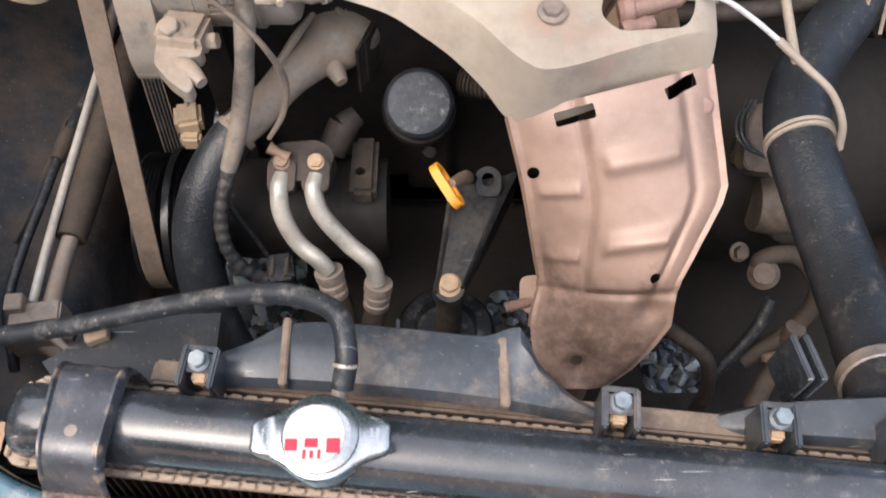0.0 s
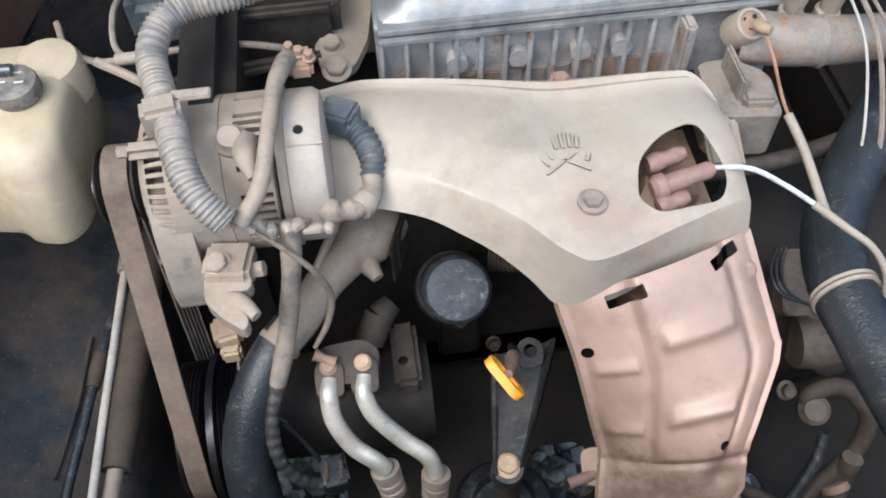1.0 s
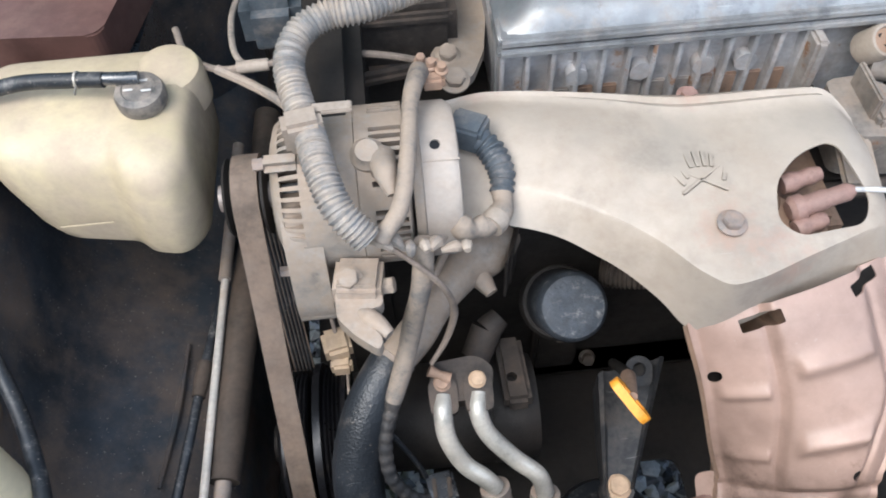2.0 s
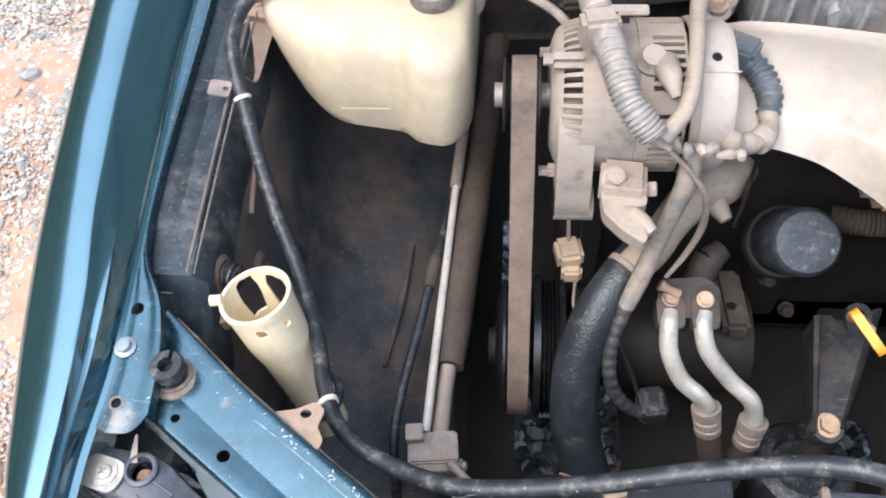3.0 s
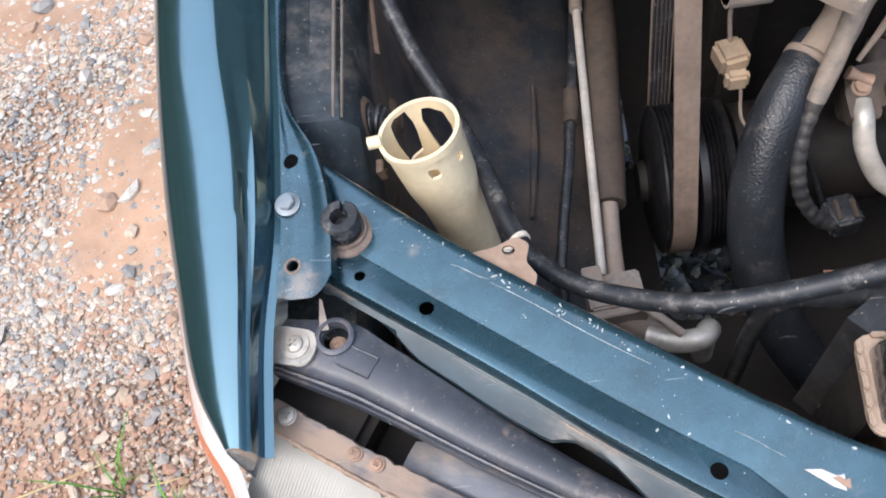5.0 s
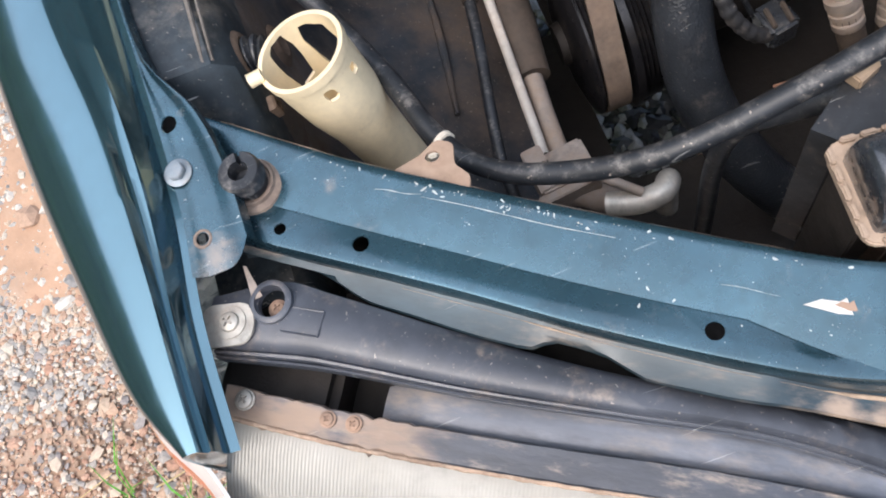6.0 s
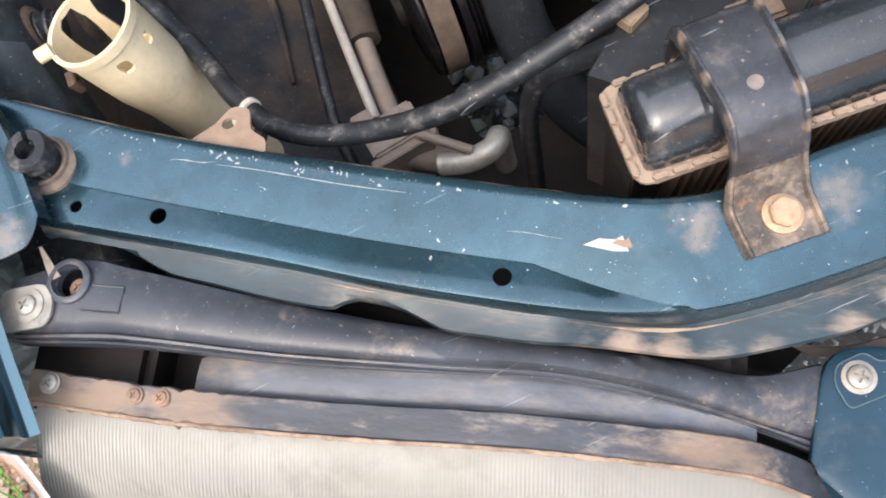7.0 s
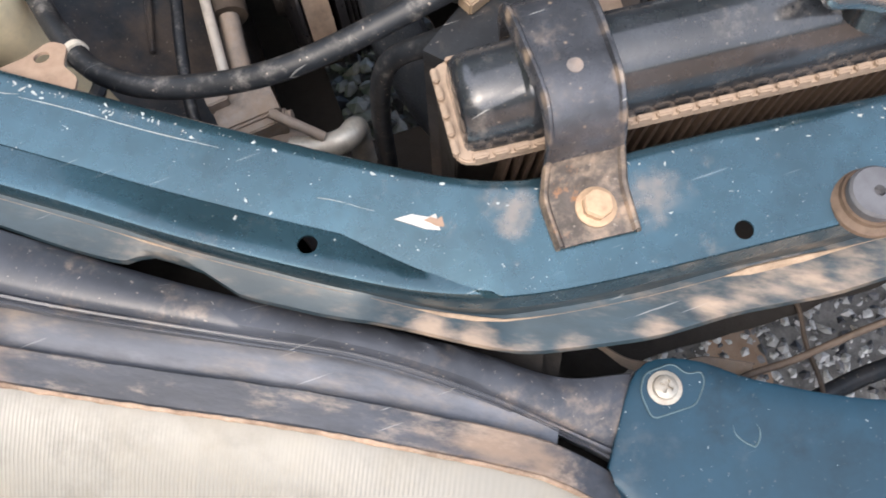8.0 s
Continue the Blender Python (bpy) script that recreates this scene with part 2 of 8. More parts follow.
    if scratch:
        lines = None
        for turn, shift in ((30, 0.0), (-48, 3.0), (78, 7.0)):
            ms = n.new("ShaderNodeMapping")
            ms.inputs["Location"].default_value = (shift, shift, 0)
            ms.inputs["Rotation"].default_value = (0, 0, radians(turn))
            ms.inputs["Scale"].default_value = (17, 520, 17)
            link(co.outputs["Object"], ms.inputs["Vector"])
            ts = n.new("ShaderNodeTexNoise")
            ts.inputs["Scale"].default_value = 1.0
            ts.inputs["Detail"].default_value = 2.0
            link(ms.outputs[0], ts.inputs["Vector"])
            one = ramp(ts.outputs["Fac"], 0.745, 0.775)
            lines = one if lines is None else calc("MAXIMUM", lines, one)
        f = calc("MULTIPLY", lines, scratch)
        col = mix(f, col, scuff)
        roughness = calc("MAXIMUM", roughness, calc("MULTIPLY", f, 0.6))
    coat_w = coat
    if dust:
        f = calc("ADD", calc("MULTIPLY", tex(dust_scale, 8.0, 0.68, 11.3), 0.72), calc("MULTIPLY", tex(dust_scale * 5, 6.0, 0.7, 2.2), 0.28))
        if dust_up:
            g = n.new("ShaderNodeNewGeometry")
            s = n.new("ShaderNodeSeparateXYZ")
            link(g.outputs["Normal"], s.inputs[0])
            f = calc("ADD", f, calc("MULTIPLY", s.outputs["Z"], dust_up))
        f = ramp(f, 0.62 - dust_amount - dust_soft, 0.62 - dust_amount + dust_soft)
        f = calc("MAXIMUM", calc("MULTIPLY", f, 0.94), film) if film else calc("MULTIPLY", f, 0.94)
        col = mix(f, col, mix(fine, dust, tuple(v * 0.7 for v in dust)))
        roughness = calc("MAXIMUM", roughness, calc("MULTIPLY", f, 0.88))
        metallic = calc("SUBTRACT", metallic, f)
        if coat:
            coat_w = calc("SUBTRACT", coat, f)
    ragged = tex(85.0, 6.0, 0.6, 13.0) if stains else None
    for sx, sy, sz, sr in stains:
        vd = n.new("ShaderNodeVectorMath")
        vd.operation = "DISTANCE"
        link(co.outputs["Object"], vd.inputs[0])
        vd.inputs[1].default_value = (sx, sy, sz)
        f = calc("MULTIPLY", ramp(calc("ADD", vd.outputs["Value"], calc("MULTIPLY", ragged, sr * 3)), sr * 2.9, sr * 1.4), stain_amount)
        col = mix(f, col, stain)
        roughness = calc("MAXIMUM", roughness, calc("MULTIPLY", f, 0.8))
    if speck:
        f = calc("MULTIPLY", ramp(tex(330.0, 3.0, 0.6, 31.0), 0.66, 0.72), speck)
        col = mix(f, col, (0.5, 0.43, 0.36))
        roughness = calc("MAXIMUM", roughness, f)
    link(col, b.inputs["Base Color"])
    link(roughness, b.inputs["Roughness"])
    for value, socket in ((metallic, "Metallic"), (coat_w, "Coat Weight")):
        if isinstance(value, (int, float)):
            b.inputs[socket].default_value = value
        else:
            link(value, b.inputs[socket])
    b.inputs["Coat Roughness"].default_value = coat_rough
    if bump:
        bp = n.new("ShaderNodeBump")
        bp.inputs["Strength"].default_value = bump
        bp.inputs["Distance"].default_value = 0.0022
        height = calc("ADD", calc("MULTIPLY", tex(grain, 4.0, 0.6, 1.7), 0.32), calc("MULTIPLY", tex(max(60.0, scale * 3.5), 5.0, 0.6, 17.0), 0.55))
        if cells:
            vc = n.new("ShaderNodeTexVoronoi")
            vc.inputs["Scale"].default_value = cells
            link(mp.outputs[0], vc.inputs["Vector"])
            height = calc("ADD", height, calc("MULTIPLY", vc.outputs["Distance"], 0.5))
        link(height, bp.inputs["Height"])
        link(bp.outputs[0], b.inputs["Normal"])
    return m


DUST = (0.38, 0.30, 0.235)
EARTH = (0.30, 0.19, 0.125)
teal = material("teal_paint", (0.085, 0.215, 0.275), 0.27, 0.9, 0.08, 10, DUST, -0.2, 0.0, 14, 0.1, 0.0, coat=1.0, grime=0.0)
teal_gloss = material("glossy_teal_paint", (0.115, 0.215, 0.260), 0.17, 0.88, 0.05, 10, bump=0.0, coat=1.0, coat_rough=0.02, grime=0.0)
teal_worn = material("worn_teal_paint", (0.044, 0.103, 0.137), 0.27, 0.78, 0.22, 14, (0.40, 0.34, 0.29), -0.12, 0.0, 45, 0.2, 0.04, coat=0.7, coat_rough=0.10, film=0.02, stain=(0.44, 0.34, 0.26), stain_amount=0.5,
                     stains=((-0.252, 0.104, 0.84, 0.014), (-0.19, 0.088, 0.84, 0.014), (-0.504, 0.277, 0.84, 0.005), (-0.575, 0.25, 0.86, 0.014)),
                     chips=(0.62, 0.66, 0.66), chip_scale=190, chip_level=0.09, scratch=0.4, scuff=(0.5, 0.56, 0.56), grime=0.3)
black_plastic = material("black_plastic", (0.031, 0.035, 0.042), 0.28, 0, 0.45, 22, (0.36, 0.325, 0.29), -0.07, 0.0, 50, 0.16, 0.05, coat=1.0, coat_rough=0.07, scratch=0.8, speck=0.3)
grey_plastic = material("grey_plastic", (0.062, 0.068, 0.083), 0.36, 0, 0.25, 12, DUST, -0.04, 0.03, 24, 0.13, 0.1, chips=(0.3, 0.28, 0.26), chip_scale=170, chip_level=0.1, scratch=0.7, speck=0.4)
rubber = material("rubber", (0.018, 0.021, 0.026), 0.45, 0, 0.3, 20, (0.30, 0.28, 0.26), -0.03, 0.03, 70, 0.14, 0.2, speck=0.55, scratch=0.3)
rubber_dusty = material("dusty_rubber", (0.035, 0.028, 0.022), 0.75, 0, 0.4, 20, (0.105, 0.074, 0.053), 0.06, 0.05, 20, 0.22, 0.4)
alloy_dusty = material("dusty_alloy", (0.30, 0.28, 0.255), 0.5, 0.45, 0.25, 20, (0.385, 0.305, 0.235), 0.14, 0.08, 30, 0.14, 0.4, speck=0.25, grime=0.7)
alloy = material("alloy_pipe", (0.56, 0.535, 0.48), 0.45, 0.5, 0.2, 40, (0.5, 0.42, 0.34), -0.02, 0.0, 30, 0.2, 0.1)
alloy_brown = material("dirty_alloy", (0.30, 0.26, 0.23), 0.55, 0.4, 0.25, 18, (0.34, 0.26, 0.20), 0.10, 0.05, 45, 0.15, 0.45, grime=0.5, speck=0.25)
shield_tan = material("tan_heat_shield", (0.46, 0.40, 0.335), 0.45, 0.25, 0.14, 7, (0.41, 0.325, 0.245), 0.05, 0.0, 11, 0.25, 0.04, rust=(0.36, 0.25, 0.19), rust_level=-0.09, rust_scale=60, speck=0.2, scratch=0.25, scuff=(0.6, 0.56, 0.5), stain=(0.42, 0.27, 0.205), stain_amount=0.55, stains=((0.086, 0.482, 0.876, 0.026), (0.092, 0.628, 0.868, 0.020), (-0.097, 0.652, 0.86, 0.022), (0.125, 0.462, 0.85, 0.024)))
shield_rust = material("rusty_heat_shield", (0.40, 0.275, 0.222), 0.42, 0.4, 0.16, 10, (0.44, 0.305, 0.245), 0.06, 0.0, 14, 0.3, 0.12, rust=(0.27, 0.165, 0.125), rust_level=0.0, rust_scale=16, stain=(0.17, 0.115, 0.09), stains=((0.131, 0.288, 0.62, 0.040), (0.165, 0.284, 0.625, 0.042), (0.142, 0.306, 0.664, 0.042), (0.11, 0.315, 0.645, 0.032), (0.182, 0.315, 0.71, 0.016), (0.078, 0.392, 0.770, 0.012), (0.10, 0.36, 0.67, 0.02)), speck=0.3, scratch=0.25, scuff=(0.55, 0.44, 0.39), grime=0.3)
rusty = material("rusty_steel", (0.24, 0.17, 0.13), 0.7, 0.3, 0.35, 22, (0.42, 0.27, 0.18), 0.1, 0.05, 30, 0.25, 0.5)
zinc = material("zinc_screw", (0.44, 0.42, 0.37), 0.45, 0.6, 0.25, 60, DUST, 0.05, 0.0, 60, 0.2, 0.2)
steel_dull = material("dull_steel", (0.26, 0.25, 0.25), 0.5, 0.7, 0.2, 40, (0.4, 0.28, 0.2), 0.1, 0.0, 50, 0.25, 0.2)
# base and dust near black: shade of the deep bay put into the colour
shaded_iron = material("shade_dark_iron", (0.011, 0.009, 0.0075), 0.7, 0.2, 0.4, 14, (0.026, 0.018, 0.013), 0.02, 0.05, 16, 0.25, 0.5)
dirt_iron = material("dirty_cast", (0.042, 0.035, 0.030), 0.7, 0.2, 0.35, 16, (0.125, 0.088, 0.063), -0.01, 0.06, 22, 0.2, 0.4)
case_brown = material("brown_dusty_case", (0.10, 0.078, 0.062), 0.65, 0.2, 0.4, 18, (0.21, 0.155, 0.118), 0.02, 0.04, 30, 0.2, 0.5, grime=0.5)
apron_paint = material("dirty_dark_paint", (0.040, 0.047, 0.057), 0.42, 0.1, 0.4, 7, (0.18, 0.132, 0.10), 0.09, 0.0, 7, 0.13, 0.3, rust=(0.11, 0.06, 0.035), rust_level=0.01, rust_scale=9, speck=0.5, scratch=0.35, scuff=(0.2, 0.18, 0.16))
belt_mat = material("dusty_belt", (0.15, 0.115, 0.09), 0.85, 0, 0.3, 25, (0.25, 0.178, 0.13), 0.08, 0, 45, 0.2, 0.3)
cream = material("cream_plastic", (0.80, 0.67, 0.44), 0.42, 0, 0.12, 24, (0.42, 0.28, 0.16), -0.05, 0, 30, 0.12, 0.08, grime=0.12, speck=0.2)
yellow_plastic = material("yellowed_plastic", (0.56, 0.475, 0.30), 0.42, 0, 0.14, 9, (0.50, 0.40, 0.30), 0.15, 0.0, 18, 0.2, 0.08, speck=0.3, grime=0.15)
orange = material("orange_plastic", (0.85, 0.36, 0.03), 0.45, 0, 0.12, 30, (0.45, 0.3, 0.15), -0.1, 0, 60, 0.1, 0.06)
chrome = material("chrome", (0.50, 0.51, 0.52), 0.26, 1.0, 0.06, 20, (0.6, 0.52, 0.42), -0.1, 0, 30, 0.1, 0.05)
label_white = material("white_label", (0.64, 0.62, 0.59), 0.45, 0, 0.06, 30, (0.50, 0.37, 0.24), 0.0, 0, 60, 0.15, 0.03)
label_red = material("red_label", (0.55, 0.03, 0.06), 0.4, 0, 0.1, 30, bump=0.02)
filter_mat = material("oil_filter_paint", (0.04, 0.047, 0.058), 0.5, 0.1, 0.3, 60, (0.40, 0.38, 0.35), -0.01, 0, 90, 0.12, 0.8)
tan_plastic = material("tan_plastic", (0.42, 0.31, 0.2), 0.6, 0, 0.2, 30, DUST, 0.05, 0, 30, 0.2, 0.2)
box_brown = material("brown_box", (0.11, 0.055, 0.045), 0.5, 0, 0.2, 12, (0.22, 0.13, 0.1), 0.0, 0.05, 14, 0.2, 0.15)
wire_mat = material("dusty_wire", (0.18, 0.145, 0.12), 0.7, 0, 0.3, 50, DUST, 0.1, 0, 60, 0.25, 0.2)
copper_wire = material("copper_wire", (0.34, 0.17, 0.10), 0.6, 0, 0.3, 50, DUST, 0.0, 0, 60, 0.25, 0.2)
wire_white = material("white_braid", (0.7, 0.7, 0.72), 0.4, 0.3, 0.15, 80, bump=0.2)
lens_mat = material("lamp_lens", (0.265, 0.255, 0.225), 0.42, 0.0, 0.08, 10, (0.35, 0.315, 0.25), 0.0, 0, 12, 0.25, 0.02, coat=0.25)
corner_white = material("corner_lens", (0.78, 0.76, 0.74), 0.2, 0, 0.06, 14, bump=0.02, coat=0.8)
corner_orange = material("orange_lens", (0.75, 0.16, 0.02), 0.2, 0, 0.1, 14, bump=0.02, coat=0.8)
grass_mat = material("grass", (0.10, 0.28, 0.03), 0.6, 0, 0.3, 40, bump=0.1)
soil = material("sandy_soil", (0.44, 0.285, 0.19), 0.95, 0, 0.25, 2.2, (0.58, 0.52, 0.44), 0.05, 0, 1.7, 0.12, 0.9, grain=160, speck=0.6, grime=0.2)

# ---- ground ----
def ground():
    bm = bmesh.new()
    xs = [-600, -60, -12, -5] + [-4 + 0.08 * i for i in range(64)] + [2, 6, 12, 60, 600]
    ys = [-600, -60, -12, -4] + [-1.2 + 0.08 * i for i in range(64)] + [5, 12, 60, 600]
    vs = [[bm.verts.new((x, y, 0.012 * noise.noise(Vector((x * 3, y * 3, 0))) + 0.02 * noise.noise(Vector((x * 0.8, y * 0.8, 4))))) for y in ys] for x in xs]
    for i in range(len(xs) - 1):
        for j in range(len(ys) - 1):
            bm.faces.new((vs[i][j], vs[i + 1][j], vs[i + 1][j + 1], vs[i][j + 1]))
    return tagged(part("ground", bm, soil), "sandy earth yard strewn with gravel under the car", "ground", kind="structure")


def pebbles(name, area, count, sizes, material_, label, seed, patchy=1.0):
    """Many small stones in one mesh, lying on the ground."""
    rng = np.random.default_rng(seed)
    ico = bmesh.new()
    bmesh.ops.create_icosphere(ico, subdivisions=1, radius=1)
    base = np.array([v.co[:] for v in ico.verts])
    faces = np.array([[v.index for v in f.verts] for f in ico.faces])
    ico.free()
    k = len(base)
    x = rng.uniform(area[0], area[1], count * 2)
    y = rng.uniform(area[2], area[3], count * 2)
    # patchy: more stones where the drift is high
    drift = np.array([noise.noise(Vector((a * 2.6, b * 2.6, seed))) for a, b in zip(x, y)])
    keep = np.argsort(-(drift * patchy + rng.uniform(-0.9, 0.9, count * 2)))[:count]
    x, y = x[keep], y[keep]
    size = np.clip(rng.lognormal(np.log(sizes[0]), 0.45, count), sizes[1], sizes[2])
    shape = base[None] * rng.uniform(0.65, 1.35, (count, k, 1)) * rng.uniform(0.6, 1.25, (count, 1, 3))
    ang = rng.uniform(0, 6.28, count)
    c, s = np.cos(ang)[:, None], np.sin(ang)[:, None]
    px, py = shape[..., 0] * c - shape[..., 1] * s, shape[..., 0] * s + shape[..., 1] * c
    v = np.stack([px * size[:, None] + x[:, None], py * size[:, None] + y[:, None], shape[..., 2] * size[:, None] * 0.75 + size[:, None] * 0.3], -1).reshape(-1, 3)
    f = (faces[None] + (np.arange(count) * k)[:, None, None]).reshape(-1, 3)
    me = bpy.data.meshes.new(name)
    me.from_pydata(v.tolist(), [], f.tolist())
    me.materials.append(material_)
    return tagged(new(name, me), label, "gravel", kind="stuff")


def stone_material(name, tints, rough=0.8):
    """Stones whose tint changes from one to the next."""
    m = bpy.data.materials.new(name)
    m.use_nodes = True
    n, link = m.node_tree.nodes, m.node_tree.links.new
    g = n.new("ShaderNodeNewGeometry")
    r = n.new("ShaderNodeValToRGB")
    r.color_ramp.interpolation = "CONSTANT"
    for i, t in enumerate(tints):
        e = r.color_ramp.elements[i] if i < 2 else r.color_ramp.elements.new(i / len(tints))
        e.position = i / len(tints)
        e.color = (*t, 1)
    link(g.outputs["Random Per Island"], r.inputs[0])
    co, t = n.new("ShaderNodeTexCoord"), n.new("ShaderNodeTexNoise")
    t.inputs["Scale"].default_value = 150
    link(co.outputs["Object"], t.inputs["Vector"])
    mx = n.new("ShaderNodeMix")
    mx.data_type, mx.blend_type = "RGBA", "MULTIPLY"
    mx.inputs[0].default_value = 0.5
    link(r.outputs[0], mx.inputs[6])
    link(t.outputs["Fac"], mx.inputs[7])
    b = n["Principled BSDF"]
    link(mx.outputs[2], b.inputs["Base Color"])
    b.inputs["Roughness"].default_value = rough
    return m


ground()
stones_mixed = stone_material("mixed_stones", [(0.58, 0.54, 0.48), (0.68, 0.55, 0.42), (0.43, 0.41, 0.38), (0.80, 0.75, 0.67), (0.56, 0.38, 0.27), (0.72, 0.64, 0.53), (0.52, 0.50, 0.47), (0.64, 0.49, 0.36), (0.33, 0.32, 0.31), (0.76, 0.70, 0.62)])
stones_grey = stone_material("grey_stones", [(0.60, 0.59, 0.57), (0.14, 0.14, 0.15), (0.88, 0.87, 0.85), (0.07, 0.07, 0.08), (0.74, 0.72, 0.70), (0.30, 0.29, 0.29)], 0.35)
pebbles("fine_crushed_stone", (-0.35, 0.75, -0.3, 0.28), 17000, (0.0052, 0.003, 0.009), stones_grey, "fine grey crushed stone on the ground below the grille", 14, 0.0)
stone_dust = material("grey_stone_dust", (0.19, 0.183, 0.175), 0.95, 0, 0.45, 30, (0.26, 0.235, 0.205), 0.0, 0, 40, 0.15, 0.9, grain=220, speck=0.6)


def stone_bed():
    """Grey dust and chippings that the crushed stone lies in."""
    root = thing("stone_bed", (0.1, 0.5, 0), "bed of grey stone dust under the parked vehicle", "ground", kind="structure")
    grid = []
    for i in range(41):
        a = i / 40
        grid.append([(-0.58 + 1.36 * a + 0.02 * noise.noise(Vector((b * 9, 1, 0))), -0.34 + 1.76 * b + 0.02 * noise.noise(Vector((a * 9, 2, 0))), 0.004 + 0.003 * math.sin(math.pi * a) * math.sin(math.pi * b)) for b in [j / 40 for j in range(41)]])
    part("dust_layer", sheet(grid, 0.004), stone_dust, root)


stone_bed()
stones_tan = stone_material("tan_stones", [(0.64, 0.44, 0.31), (0.54, 0.32, 0.22), (0.72, 0.58, 0.45), (0.60, 0.38, 0.27), (0.46, 0.42, 0.38), (0.74, 0.62, 0.50), (0.58, 0.40, 0.28), (0.40, 0.36, 0.34)])
pebbles("gravel", (-2.0, -0.80, 0.55, 2.0), 62000, (0.0033, 0.0014, 0.020), stones_mixed, "loose fine gravel of grey and pale stones", 3)
pebbles("earthy_gravel", (-1.6, -0.80, 0.1, 0.85), 21000, (0.0032, 0.0014, 0.018), stones_tan, "tan and reddish pebbles in bare earth", 6)
pebbles("crushed_stone", (-0.62, 0.75, 0.28, 1.4), 17000, (0.0100, 0.005, 0.017), stones_grey, "crushed grey stone on the ground below the engine", 4, 0.0)


pebbles("scattered_gravel", (-5.0, 5.0, -4.5, 5.5), 12000, (0.010, 0.004, 0.03), stones_mixed, "sparse mixed gravel scattered over the yard", 9, 0.8)


def grass_tuft(x, y, seed):
    rng = random.Random(seed)
    root = thing("grass_tuft", (x, y, 0), "small tuft of green grass growing in the gravel", "grass")
    bm = bmesh.new()
    for _ in range(11):
        a, h, w = rng.uniform(0, 6.28), rng.uniform(0.05, 0.13), rng.uniform(0.0012, 0.0024)
        lean = rng.uniform(0.3, 1.1)
        d = Vector((math.cos(a), math.sin(a), 0))
        s = Vector((-d.y, d.x, 0)) * w
        p0 = Vector((x, y, 0)) + d * rng.uniform(0, 0.012)
        line = [p0, p0 + d * h * lean * 0.4 + Vector((0, 0, h * 0.6)), p0 + d * h * lean + Vector((0, 0, h * 0.85))]
        vs = [bm.verts.new(q + o * k) for q, k in zip(line, (1, 0.8, 0.1)) for o in (s, -s)]
        for i in (0, 2):
            bm.faces.new((vs[i], vs[i + 1], vs[i + 3], vs[i + 2]))
    part("blades", bm, grass_mat, root)


def dry_straw(points):
    root = thing("dry_straw", points[0], "thin yellowed straw lying on the gravel", "straw")
    part("stalk", tube(points, [0.0016, 0.0013, 0.0007], 5, 6), straw_mat, root)


straw_mat = material("dry_straw", (0.62, 0.48, 0.24), 0.7, 0, 0.2, 40, bump=0.1)
dry_straw([(-1.371, 0.344, 0.012), (-1.252, 0.375, 0.020), (-1.148, 0.411, 0.014)])
dry_straw([(-1.081, 0.365, 0.012), (-1.043, 0.367, 0.020), (-1.011, 0.377, 0.014)])
grass_tuft(-1.02, 0.30, 1)
grass_tuft(-1.13, 0.36, 2)
grass_tuft(-0.98, 0.24, 3)


# ---- body: fender, apron, cross panel ----
def flange_z(y):
    return along([(0.1, 0.842), (0.305, 0.862), (0.55, 0.884), (0.9, 0.905), (1.4, 0.92)], y)


CREASE = [(0.150, -0.602), (0.20, -0.6045), (0.25, -0.606), (0.333, -0.612), (0.42, -0.627), (0.64, -0.652), (1.0, -0.672), (1.4, -0.68)]
GUTTER = [(0.150, -0.5935), (0.22, -0.595), (0.295, -0.590), (0.465, -0.596), (0.64, -0.602), (1.0, -0.605), (1.4, -0.605)]
OUTER = [(0.150, -0.610), (0.19, -0.633), (0.26, -0.652), (0.33, -0.667), (0.425, -0.678), (0.536, -0.687), (0.664, -0.697), (1.0, -0.716), (1.4, -0.724)]
INNER = [(0.243, -0.555), (0.30, -0.556), (0.345, -0.565), (0.385, -0.585), (0.44, -0.590), (0.63, -0.587), (1.0, -0.585), (1.4, -0.585)]


seat_mat = material("dusty_rubber_seat", (0.20, 0.15, 0.12), 0.75, 0, 0.3, 40, (0.38, 0.29, 0.215), 0.05, 0, 60, 0.2, 0.3)
bolt_grey = material("greyed_bolt", (0.26, 0.30, 0.33), 0.45, 0.6, 0.2, 60, (0.36, 0.3, 0.25), -0.03, 0, 60, 0.2, 0.2)


FALL = [(0.0, 0), (0.15, 4), (0.35, 10), (0.55, 17), (0.70, 25), (0.82, 34), (0.92, 50), (1.0, 76)]


